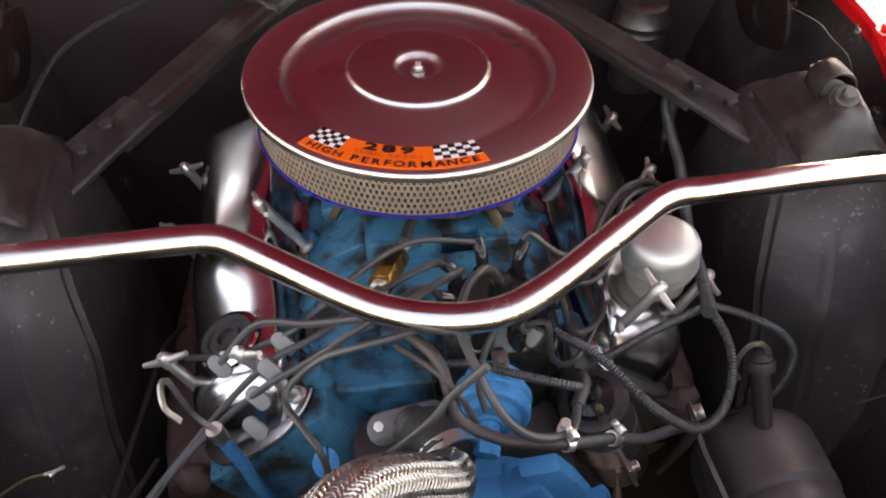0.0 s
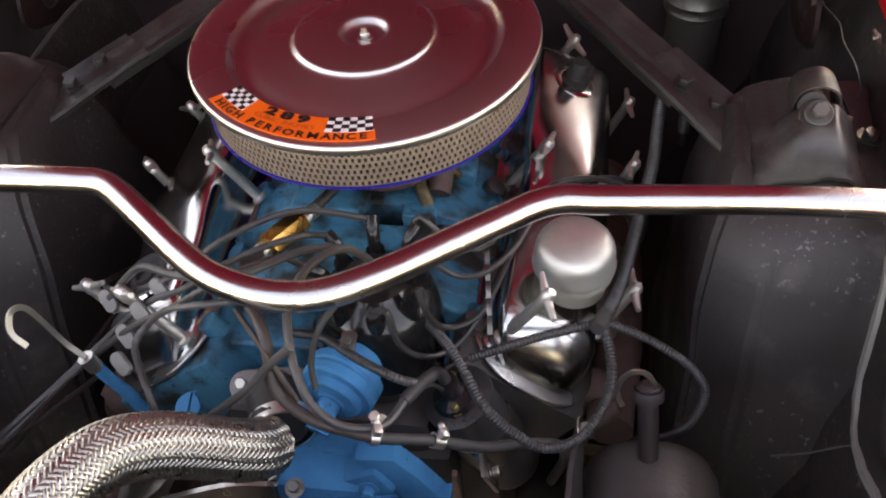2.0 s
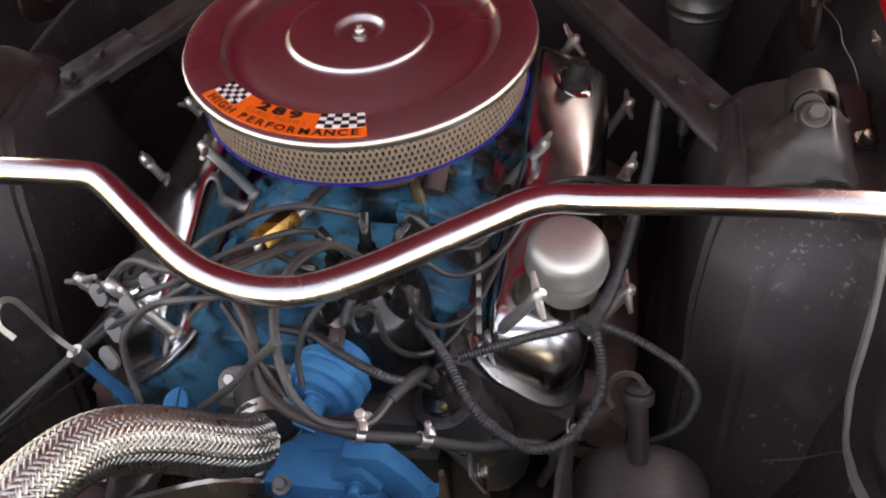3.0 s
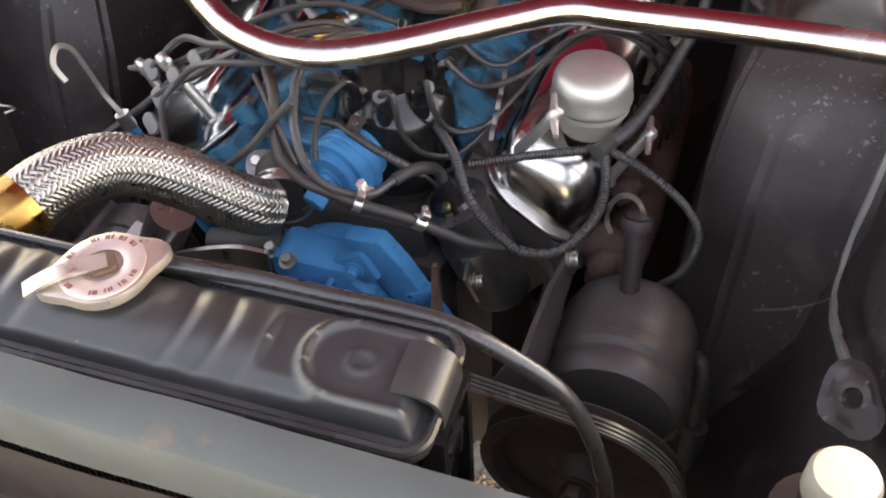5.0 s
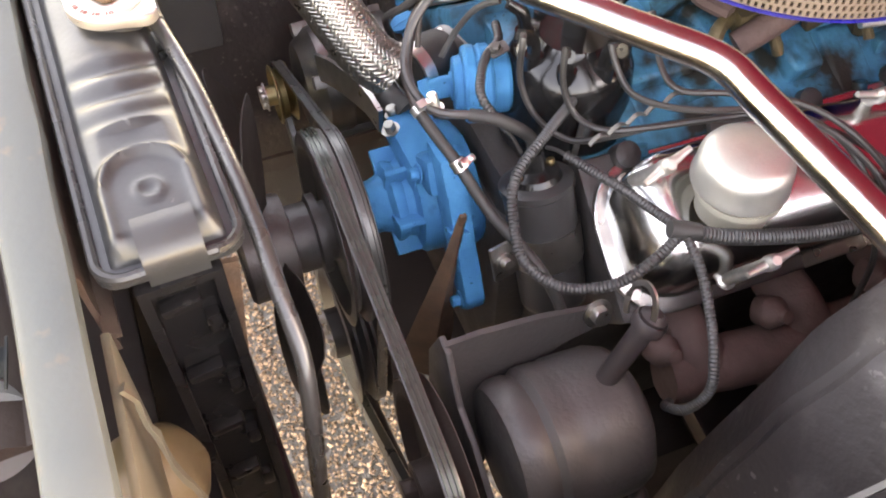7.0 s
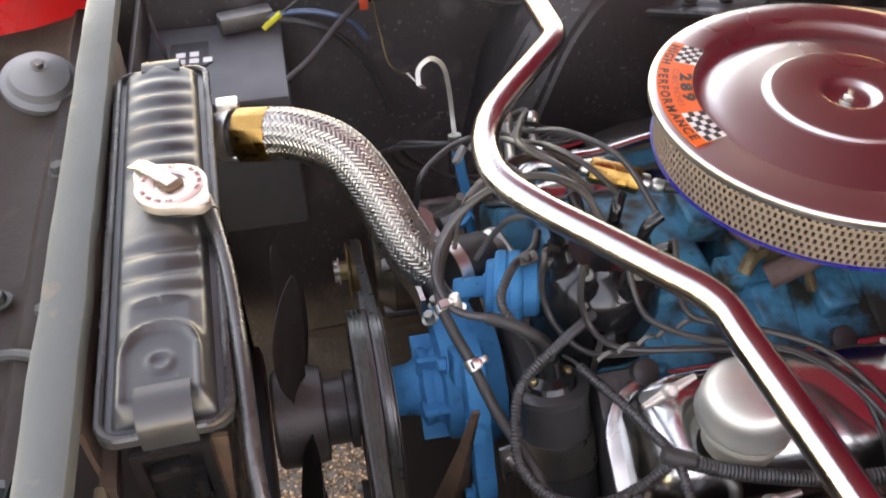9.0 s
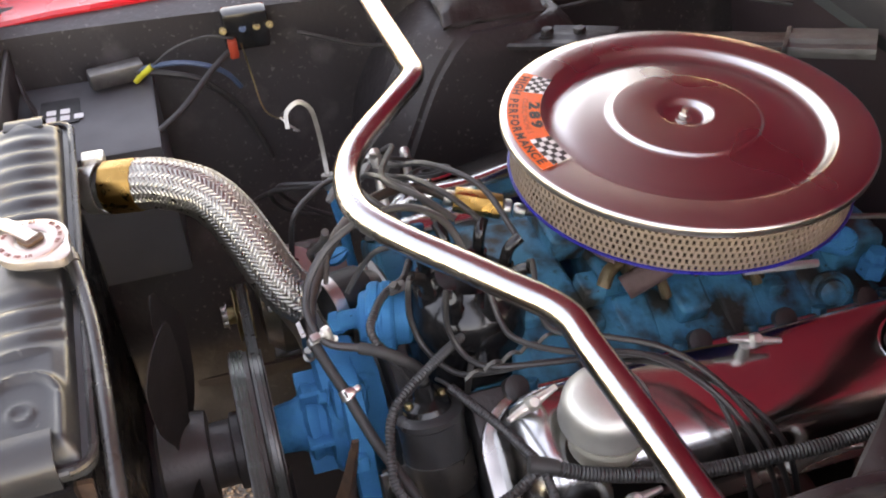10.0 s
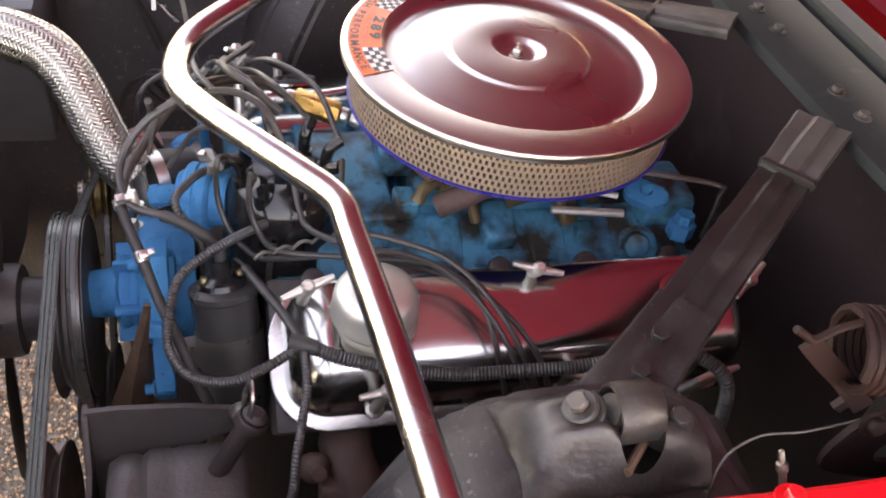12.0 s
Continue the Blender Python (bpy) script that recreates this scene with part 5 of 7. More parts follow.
lathe(bm, [(0, 0.80), (0.011, 0.80), (0.010, 0.834), (0, 0.834)], at(0.045, -0.235, 0), 16)
part("tower", bm, BAKELITE, cap)
for s in (1, -1):
    bm = bm_new()
    ribbon(bm, [(0.045 + s * 0.061, -0.255, 0.705), (0.045 + s * 0.0635, -0.255, 0.735), (0.045 + s * 0.060, -0.25, 0.765)], 0.0016, 0.006, (0, 1, 0))
    part("clip", bm, STEEL_DARK, ds, "spring clip")
BOOTS = []
for k in range(8):
    a = 2 * math.pi * k / 8 + 0.2
    p = Vector((0.045 + 0.042 * math.cos(a), -0.235 + 0.042 * math.sin(a), 0.803))
    out = Vector((math.cos(a), math.sin(a), 0))
    bm = bm_new()
    tube(bm, [p, p + Vector((0, 0, 0.012)) + out * 0.001, p + out * 0.005 + Vector((0, 0, 0.022)), p + out * 0.016 + Vector((0, 0, 0.029))], 0.0060, 12, 0.004)
    part("boot", bm, BAKELITE, ds, "glossy black lead boot")
    BOOTS.append(p + out * 0.014 + Vector((0, 0, 0.028)))

# ignition coil on its bracket
coil = thing("ignition_coil", "dark cylindrical ignition coil in a steel bracket", "ignition coil", (0.135, -0.29, 0.60))
CM = axis((0.170, -0.290, 0.610), Vector((0.108, -0.303, 0.775)) - Vector((0.170, -0.290, 0.610)))
bm = bm_new()
lathe(bm, [(0, 0), (0.027, 0), (0.0305, 0.004), (0.031, 0.010), (0.031, 0.052), (0.0315, 0.054), (0.031, 0.056), (0.031, 0.122), (0.033, 0.124), (0.033, 0.130), (0.026, 0.133), (0, 0.133)], CM, 40)
part("can", bm, COIL, coil)
bm = bm_new()
lathe(bm, [(0, 0.131), (0.024, 0.131), (0.021, 0.138), (0.011, 0.142), (0.010, 0.158), (0, 0.158)], CM, 28)
part("tower", bm, BAKELITE, coil, "black plastic coil tower")
for s in (1, -1):
    bm = bm_new()
    hex_bolt(bm, CM @ Vector((s * 0.017, 0, 0.134)), CM.to_3x3() @ Vector((0, 0, 1)), 0.0042, 0.008)
    part("terminal", bm, BRASS_OLD, coil, "small brass terminal")
bm = bm_new()
lathe(bm, [(0.0318, 0.052), (0.0330, 0.052), (0.0330, 0.086), (0.0318, 0.086)], CM, 40)
box(bm, CM @ Vector((0.045, 0.0, 0.069)), (0.026, 0.004, 0.034), CM.to_3x3().to_4x4(), 0.001)
hex_bolt(bm, CM @ Vector((0.047, 0.003, 0.069)), CM.to_3x3() @ Vector((0, 1, 0)), 0.006, 0.006)
part("bracket", bm, STEEL, coil, "steel strap bracket")
bm = bm_new()
tube(bm, [CM @ Vector((0, 0, 0.150)), CM @ Vector((0, 0, 0.172)), (0.101, -0.330, 0.792), (0.090, -0.350, 0.794)], 0.0056, 12, 0.004)
part("boot", bm, RUBBER, coil, "rubber boot of the coil lead")


# ---------------------------------------------------------------- pulleys, fan, belts
def pulley(name, c, r, label, hub, material, grooves=2, depth=0.03, bolts=4):
    t = thing(name, label, "pulley", c, "pulleys")
    bm = bm_new()
    prof = [(0, 0.0), (r * 0.35, 0.0), (r * 0.8, 0.006)]
    w = depth / grooves
    for g in range(grooves):
        z = g * w
        prof += [(r, z + 0.001), (r, z + 0.002), (r - 0.012, z + w * 0.42), (r - 0.012, z + w * 0.58), (r, z + w - 0.002), (r, z + w - 0.001)]
    prof += [(r * 0.88, depth), (r * 0.80, depth - 0.012), (hub * 1.2, depth - 0.010), (hub, depth - 0.006), (hub, depth + 0.010), (0, depth + 0.010)]
    lathe(bm, prof, at(*c) @ YM, 56)
    part("rim", bm, material, t)
    if not bolts:
        bm = bm_new()
        hex_bolt(bm, (c[0], c[1] - depth - 0.0095, c[2]), (0, -1, 0), 0.011, 0.012)
        part("hub_nut", bm, material, t)
    for k in range(bolts):
        a = radians(45 + 90 * k)
        bm = bm_new()
        hex_bolt(bm, (c[0] + hub * 0.7 * math.cos(a), c[1] - depth - 0.0095, c[2] + hub * 0.7 * math.sin(a)), (0, -1, 0), 0.006, 0.006)
        part("bolt", bm, STEEL, t)
    return t


WPX, WPZ = 0.020, 0.615
PSC = (0.290, -0.440, 0.590)
pulley("water_pump_pulley", (WPX, -0.432, WPZ), 0.098, "dark steel water pump pulley with belts", 0.03, IRON, 2, 0.036)
pulley("steering_pulley", PSC, 0.090, "rusty brown power steering pulley", 0.022, PULLEY_RUST, 1, 0.022, 0)
pulley("crank_pulley", (0.0, -0.425, 0.40), 0.088, "dark steel crankshaft pulley", 0.03, IRON, 2, 0.040)
pulley("alternator_pulley", (-0.245, -0.432, 0.560), 0.036, "small brass coloured alternator pulley", 0.012, BRASS_OLD, 1, 0.022)


def belt(name, label, wheels, y, material=RUBBER, width=0.011, glints=()):
    """A V-belt round a ring of wheels (x, z, radius), given counter-clockwise seen from the nose."""
    pts = []
    n = len(wheels)
    for i in range(n):
        (x0, z0, r0), (x1, z1, r1), (x2, z2, r2) = wheels[i - 1], wheels[i], wheels[(i + 1) % n]
        def tang(xa, za, ra, xb, zb, rb):
            d = math.hypot(xb - xa, zb - za)
            th = math.atan2(zb - za, xb - xa)
            return th - math.acos(max(-1, min(1, (ra - rb) / d)))
        a0 = tang(x0, z0, r0, x1, z1, r1)
        a1 = tang(x1, z1, r1, x2, z2, r2)
        while a1 < a0 - 1e-6:
            a1 += 2 * math.pi
        k = max(2, int((a1 - a0) / 0.15))
        pts += [Vector((x1 + r1 * math.cos(a0 + (a1 - a0) * j / k), y, z1 + r1 * math.sin(a0 + (a1 - a0) * j / k))) for j in range(k + 1)]
    bm = bm_new()
    rows = []
    m = len(pts)
    for i in range(m):
        t = (pts[(i + 1) % m] - pts[i - 1]).normalized()
        o = Vector((0, -1, 0))
        q = t.cross(o)
        rows.append([bm.verts.new(pts[i] + o * (s * width / 2) + q * h) for s, h in ((-0.6, -0.005), (0.6, -0.005), (1, 0.004), (0.5, 0.0046), (0.42, 0.0036), (-0.42, 0.0036), (-0.5, 0.0046), (-1, 0.004))])
    for i in range(m):
        a, b = rows[i], rows[(i + 1) % m]
        for k in range(8):
            j = (k + 1) % 8
            bm.faces.new((a[k], a[j], b[j], b[k]))
    bmesh.ops.recalc_face_normals(bm, faces=bm.faces[:])
    t = thing(name, label, "belt", (wheels[0][0], y, wheels[0][1]), "drive belts")
    part("band", bm, material, t)
    # pale strips round the plain belt, painting its sunlit highlight
    for s in glints:
        rb = bm_new()
        rings = []
        for i in range(m):
            tn = (pts[(i + 1) % m] - pts[i - 1]).normalized()
            o = Vector((0, -1, 0))
            q = tn.cross(o)
            rings.append([rb.verts.new(pts[i] + o * (s + a) + q * h) for a, h in ((-0.0014, 0.0030), (0.0014, 0.0030), (0.0010, 0.0056), (-0.0010, 0.0056))])
        for i in range(m):
            a, b = rings[i], rings[(i + 1) % m]
            for k in range(4):
                j = (k + 1) % 4
                rb.faces.new((a[k], a[j], b[j], b[k]))
        bmesh.ops.recalc_face_normals(rb, faces=rb.faces[:])
        part("rib", rb, BELT_GLINT, t, "pale raised strip painting the highlight on the belt")


BELT = mat("black_belt", (0.040, 0.042, 0.040), 0.30, 0.0, (0.06, 0.065, 0.06), 60, 0.5, 300, 0.05, spec=0.7)
belt("drive_belt", "black V-belt round pump, alternator and crank pulleys", [(WPX, WPZ, 0.096), (-0.245, 0.560, 0.034), (0.0, 0.40, 0.086)], -0.441, BELT)
belt("steering_belt", "black V-belt with highlight strips to the power steering pulley", [(PSC[0], PSC[2], 0.088), (WPX, WPZ, 0.096), (0.0, 0.40, 0.086)], -0.459, BELT, 0.014, (-0.0042, 0.0, 0.0042))

fan = thing("cooling_fan", "dark steel cooling fan with a spacer hub", "fan", (WPX, -0.48, WPZ))
bm = bm_new()
lathe(bm, [(0, 0), (0.040, 0), (0.040, 0.008), (0.034, 0.010), (0.034, 0.030), (0.048, 0.032), (0.050, 0.040), (0.050, 0.078), (0.046, 0.082), (0, 0.082)], at(WPX, -0.470, WPZ) @ YM, 40)
part("hub", bm, IRON, fan)
for k in range(5):
    a0 = radians(12 + 72 * k)
    bm = bm_new()
    rows = []
    for r, half in ((0.040, 0.018), (0.058, 0.022), (0.078, 0.032), (0.105, 0.042), (0.140, 0.047), (0.168, 0.046), (0.178, 0.041), (0.184, 0.030)):
        tw = radians(40 - 70 * (r - 0.04))
        row = []
        for q, th_ in ((-1, 0), (-0.5, 0.003), (0, 0.004), (0.5, 0.003), (1, 0), (1, 0.002), (0.5, 0.005), (0, 0.006), (-0.5, 0.005), (-1, 0.002)):
            s = q * half
            x, y = s * math.cos(tw), s * math.sin(tw) - th_
            ca, sa = math.cos(a0), math.sin(a0)
            row.append((WPX + r * ca - x * sa, -0.522 + y * 0.55, WPZ + r * sa + x * ca))
        rows.append(row)
    loft(bm, rows)
    part("blade", bm, FAN_BLACK, fan)

# alternator
alt = thing("alternator", "grey aluminium alternator with a white sticker", "alternator", (-0.245, -0.35, 0.56))
bm = bm_new()
lathe(bm, [(0, 0), (0.052, 0), (0.064, 0.010), (0.066, 0.045), (0.063, 0.047), (0.063, 0.075), (0.066, 0.077), (0.066, 0.105), (0.050, 0.124), (0.02, 0.128), (0, 0.128)], at(-0.245, -0.296, 0.565) @ YM, 40)
part("case", bm, STEEL_DARK, alt)
for k in range(4):
    a = radians(40 + 90 * k)
    bm = bm_new()
    box(bm, (-0.245 + 0.064 * math.cos(a), -0.36, 0.565 + 0.064 * math.sin(a)), (0.016, 0.11, 0.016), Matrix.Rotation(-a, 4, "Y"), 0.003)
    part("lug", bm, STEEL_DARK, alt)
bm = bm_new()
prism(bm, rounded(0.034, 0.022, 0.002), 0.001, axis((-0.222, -0.350, 0.6285), (0.35, 0, 0.94)), 0)
part("sticker", bm, WHITE, alt, "white paper sticker")
bm = bm_new()
ribbon(bm, [(-0.20, -0.405, 0.625), (-0.13, -0.402, 0.668), (-0.065, -0.392, 0.690), (-0.03, -0.388, 0.690)], 0.030, 0.005, (0, 1, 0))
part("adjuster_arm", bm, STEEL, alt, "slotted grey adjusting arm")
bm = bm_new()
tube(bm, [(-0.18, -0.38, 0.63), (-0.155, -0.378, 0.68), (-0.135, -0.376, 0.715)], 0.022, 14)
part("upper_bracket", bm, STEEL, alt, "grey cast upper bracket")

# power steering pump with filler neck
ps = thing("steering_pump", "dusty black power steering pump with filler neck", "power steering pump", (0.30, -0.35, 0.60))
bm = bm_new()
lathe(bm, [(0, 0), (0.042, 0), (0.058, 0.009), (0.0635, 0.022), (0.0650, 0.060), (0.0632, 0.066), (0.0648, 0.072), (0.0648, 0.086), (0.0600, 0.092), (0.0625, 0.098), (0.0625, 0.110), (0.057, 0.119), (0.030, 0.122), (0, 0.122)],
      at(0.302, -0.285, 0.622) @ YM, 48)
part("reservoir", bm, IRON, ps)
bm = bm_new()
tube(bm, [(0.298, -0.325, 0.660), (0.294, -0.304, 0.703), (0.290, -0.284, 0.742)], 0.0092, 18)
part("filler_neck", bm, BLACK, ps)
bm = bm_new()
lathe(bm, [(0.0095, 0.0), (0.0138, 0.0), (0.0138, 0.008), (0.0125, 0.010), (0.0095, 0.008)], axis((0.291, -0.287, 0.735), (-0.05, 0.40, 0.9)), 28)
lathe(bm, [(0, 0.004), (0.010, 0.004), (0.011, 0.012), (0.006, 0.016), (0, 0.016)], axis((0.291, -0.287, 0.735), (-0.05, 0.40, 0.9)), 20)
part("filler_cap", bm, BLACK, ps, "dark filler cap")
bm = bm_new()
ribbon(bm, [Vector((0.280 + 0.016 * math.cos(a), -0.288 + 0.004 * math.sin(a), 0.745 + 0.024 * math.sin(a))) for a in [radians(-70 + 30 * k) for k in range(11)]], 0.0022, 0.0045, (0, 0.3, 1), 0.003)
part("wire_bail", bm, STEEL, ps, "bent wire clip")
bm = bm_new()
pl = [(0.234, 0.690), (0.218, 0.692), (0.196, 0.640), (0.196, 0.575), (0.238, 0.530), (0.300, 0.515), (0.352, 0.548), (0.372, 0.600), (0.330, 0.612), (0.290, 0.640), (0.262, 0.648)]
prism(bm, pl, 0.006, at(0, -0.420, 0) @ YM, 0.002)
part("front_plate", bm, IRON, ps, "dark steel mounting plate")
bm = bm_new()
side_plate = [(-0.424, 0.692), (-0.395, 0.693), (-0.34, 0.688), (-0.300, 0.684), (-0.282, 0.684), (-0.276, 0.676), (-0.286, 0.664), (-0.320, 0.653), (-0.350, 0.636), (-0.372, 0.610), (-0.385, 0.570), (-0.400, 0.535), (-0.424, 0.535)]
rows = [[(0.224 + 0.25 * max(0, 0.69 - z) + o + 0.10 * max(0, y + 0.33), y, z) for y, z in side_plate] for o in (0.0, 0.005)]
loft(bm, rows)
part("side_plate", bm, IRON, ps, "dark triangular arm bolted to the cylinder head")
bm = bm_new()
hex_bolt(bm, (0.236, -0.290, 0.678), (1, 0, 0.4), 0.009, 0.008)
part("bolt", bm, STEEL, ps)
bm = bm_new()
tube(bm, [(0.345, -0.30, 0.58), (0.372, -0.31, 0.60), (0.380, -0.33, 0.56), (0.383, -0.335, 0.50), (0.385, -0.335, 0.42)], 0.008, 10)
tube(bm, [(0.383, -0.335, 0.53), (0.385, -0.335, 0.45)], 0.012, 10)
part("pressure_hose", bm, RUBBER, ps, "black pressure hose with crimped sleeve")
# rusty strap bracket between pump and steering plate
bm = bm_new()
loft(bm, [[(0.128, -0.372, 0.720), (0.128, -0.366, 0.720), (0.132, -0.366, 0.720), (0.132, -0.372, 0.720)],
          [(0.130, -0.386, 0.670), (0.140, -0.380, 0.670), (0.130, -0.372, 0.670), (0.127, -0.378, 0.670)],
          [(0.130, -0.404, 0.615), (0.144, -0.392, 0.615), (0.130, -0.376, 0.615), (0.127, -0.390, 0.615)],
          [(0.130, -0.424, 0.555), (0.148, -0.400, 0.555), (0.130, -0.374, 0.555), (0.127, -0.400, 0.555)],
          [(0.130, -0.428, 0.500), (0.148, -0.404, 0.500), (0.130, -0.378, 0.500), (0.127, -0.404, 0.500)]])
part("brace_strap", bm, RUST, ps, "rusty brown steel strap on the engine front")


# ---------------------------------------------------------------- radiator
rad = thing("radiator", "black brass-soldered radiator with ribbed top tank", "radiator", (0, -0.59, 0.45))
TX0, TX1, TY0, TY1 = -0.222, 0.226, -0.637, -0.556
TCX, TCY = (TX0 + TX1) / 2, (TY0 + TY1) / 2
bm = bm_new()
def tank_top(x, y):
    """Height of the tank: a low crown with beads, a raised arch and a flat end."""
    v = (y - TCY) / 0.037
    h = 0.904 - 0.014 * min(1, abs(v)) ** 2.0
    rib = 0.5 - 0.5 * math.cos(2 * math.pi * (x + 0.012 * v * v - 0.003) / 0.0255)
    live = min(1.0, max(0.0, (x + 0.195) / 0.02)) * min(1.0, max(0.0, (0.122 - x) / 0.014))
    live *= min(1.0, max(0.0, (abs(x - 0.008) - 0.036) / 0.016))
    h -= 0.0034 * rib ** 1.3 * live * max(0.0, 1 - v ** 4)
    ax, ay = x - 0.172, y - TCY
    d = math.hypot(ax, ay) if ax < 0 else abs(ay)
    if x > 0.122 and x < 0.216:
        h = min(h, 0.8995)
        h += 0.0052 * math.exp(-((d - 0.0265) / 0.0032) ** 2)
        dd = math.hypot(x - 0.180, ay)
        h += 0.0022 * math.exp(-((dd - 0.0075) / 0.0020) ** 2)
    return h
NX, NY = 150, 30
grid = []
for i in range(NX + 1):
    x = TX0 + 0.006 + (TX1 - TX0 - 0.012) * i / NX
    row = []
    for j in range(NY + 1):
        y = TY0 + 0.006 + (TY1 - TY0 - 0.012) * j / NY
        e = min(1.0, min(i, NX - i) / 4.0, min(j, NY - j) / 2.0)
        z = 0.884 + (tank_top(x, y) - 0.884) * math.sin(e * math.pi / 2)
        row.append(bm.verts.new((x, y, z)))
    grid.append(row)
for i in range(NX):
    for j in range(NY):
        bm.faces.new((grid[i][j], grid[i + 1][j], grid[i + 1][j + 1], grid[i][j + 1]))
part("top_tank", bm, TANK, rad, sharp=70)
bm = bm_new()
prism(bm, [(TCX + x, TCY + y) for x, y in rounded(TX1 - TX0 + 0.008, TY1 - TY0 + 0.008, 0.014)], 0.007, at(0, 0, 0.8775), 0.003)
part("flange", bm, TANK, rad, "rolled flange round the tank")
bm = bm_new()
ring = [Vector((TCX + x, TCY + y, 0.8855)) for x, y in rounded(TX1 - TX0 + 0.004, TY1 - TY0 + 0.004, 0.016, 8)]
tube(bm, None, 0.0034, 8, path=ring + [ring[0]])
part("rim_bead", bm, RIM_BEAD, rad, "worn shiny bead along the tank rim")
for x, s in ((0.222, 1), (-0.218, -1)):
    bm = bm_new()
    ribbon(bm, [(x - s * 0.020, TCY + 0.002, 0.9015), (x - s * 0.008, TCY + 0.002, 0.9025), (x + s * 0.005, TCY + 0.002, 0.897), (x + s * 0.0085, TCY + 0.002, 0.886), (x + s * 0.0085, TCY + 0.002, 0.875)], 0.036, 0.003, (s * 0.7, 0, 0.7), 0.004)
    part("end_strap", bm, TANK, rad, "folded end strap")
bm = bm_new()
for k in range(74):
    x = TX0 + 0.010 + k * (TX1 - TX0 - 0.02) / 73
    box(bm, (x, TCY, 0.665), (0.0022, 0.044, 0.42), None, 0)
part("core", bm, CHANNEL, rad, "black finned core", kind="stuff")
for x in (TX0 + 0.002, TX1 - 0.002):
    bm = bm_new()
    prism(bm, [(-0.026, 0), (-0.026, 0.425), (0.026, 0.425), (0.026, 0), (0.019, 0), (0.019, 0.418), (-0.019, 0.418), (-0.019, 0)], 0.014, Matrix.Translation((x - 0.003, TCY, 0.45)) @ Matrix(((0, 0, 1, 0), (1, 0, 0, 0), (0, 1, 0, 0), (0, 0, 0, 1))))
    box(bm, (x, TCY, 0.66), (0.003, 0.048, 0.42), None, 0)
    for z in (0.850, 0.770, 0.690, 0.610):
        box(bm, (x + 0.006 * (1 if x > 0 else -1), TCY - 0.004, z), (0.012, 0.026, 0.009), Matrix.Rotation(radians(8), 4, "X"), 0.003)
        box(bm, (x + 0.004 * (1 if x > 0 else -1), TCY + 0.012, z - 0.030), (0.010, 0.010, 0.022), None, 0.003)
    part("side_channel", bm, CHANNEL, rad, "black side channel with pressed tabs")
bm = bm_new()
box(bm, (TCX, TCY, 0.448), (TX1 - TX0, 0.07, 0.05), None, 0.01)
part("bottom_tank", bm, BLACK, rad)
bm = bm_new()
lathe(bm, [(0.020, 0.895), (0.024, 0.896), (0.024, 0.908), (0.027, 0.910), (0.0, 0.910)], at(0.008, -0.584, 0), 32)
tube(bm, [(0.006, -0.568, 0.902), (0.010, -0.558, 0.900)], 0.005, 10)
part("filler_neck", bm, TANK, rad)
CAPM = at(0.008, -0.584, 0.908) @ Matrix.Rotation(radians(40), 4, "Z") @ Matrix.Diagonal((0.93, 0.93, 1, 1))
bm = bm_new()
ear = []
for k in range(48):
    a = 2 * math.pi * k / 48
    e = max(0, math.cos(a)) ** 14 + max(0, -math.cos(a)) ** 14
    ear.append(((0.0310 + 0.0135 * e) * math.cos(a), (0.0310 + 0.0135 * e) * math.sin(a)))
prism(bm, ear, 0.0085, CAPM, 0.002)
rcap = part("cap", bm, CAP_TIN, rad, "tin pressure cap with ears")
bm = bm_new()
lathe(bm, [(0.014, 0), (0.0285, 0), (0.0285, 0.001), (0.0275, 0.0016), (0.015, 0.0016), (0.014, 0.001)], CAPM @ at(0, 0, 0.0083), 40)
part("print_ring", bm, CAP_PINK, rcap, "faded pink printed ring")
bm = bm_new()
for k in range(16):
    a = 2 * math.pi * k / 16
    if k % 5:
        for d in (-0.05, 0.05, 0.12):
            c = CAPM @ Vector((0.0245 * math.cos(a + d), 0.0245 * math.sin(a + d), 0.0103))
            box(bm, c, (0.0012, 0.0034, 0.0003), Matrix.Rotation(a + d + radians(42) + radians(90), 4, "Z"), 0)
part("print_marks", bm, PRINT_RED, rcap, "illegible printed marks", kind="stuff")
bm = bm_new()
prism(bm, rounded(0.019, 0.019, 0.005), 0.004, CAPM @ at(0.0, 0, 0.0085), 0.001)
part("valve_boss", bm, RUST, rcap, "rusty boss of the lever")
bm = bm_new()
ribbon(bm, [CAPM @ Vector((0.004, 0, 0.0125)), CAPM @ Vector((-0.018, 0, 0.014)), CAPM @ Vector((-0.034, 0, 0.013)), CAPM @ Vector((-0.050, 0, 0.008))], 0.012, 0.002, (0, 0, 1), 0.004)
part("lever", bm, CAP_TIN, rcap, "release lever")

# the radiator stands slightly askew between the rails
rad.matrix_world = at(0.22, -0.595, 0) @ Matrix.Rotation(0.038, 4, "Z") @ at(-0.22, 0.595, 0) @ at(*ORIGIN[rad.name])

# overflow tube
bm = bm_new()
tube(bm, [(0.008, -0.568, 0.899), (0.045, -0.560, 0.893), (0.09, -0.553, 0.889), (0.135, -0.549, 0.885), (0.175, -0.546, 0.884), (0.215, -0.544, 0.879), (0.250, -0.543, 0.862), (0.284, -0.541, 0.835), (0.306, -0.545, 0.800), (0.320, -0.550, 0.755), (0.326, -0.553, 0.69), (0.326, -0.554, 0.60), (0.322, -0.556, 0.45)], 0.0058, 12)
ov = thing("overflow_tube", "grey-black vinyl radiator overflow tube", "tube", (0.2, -0.55, 0.42))
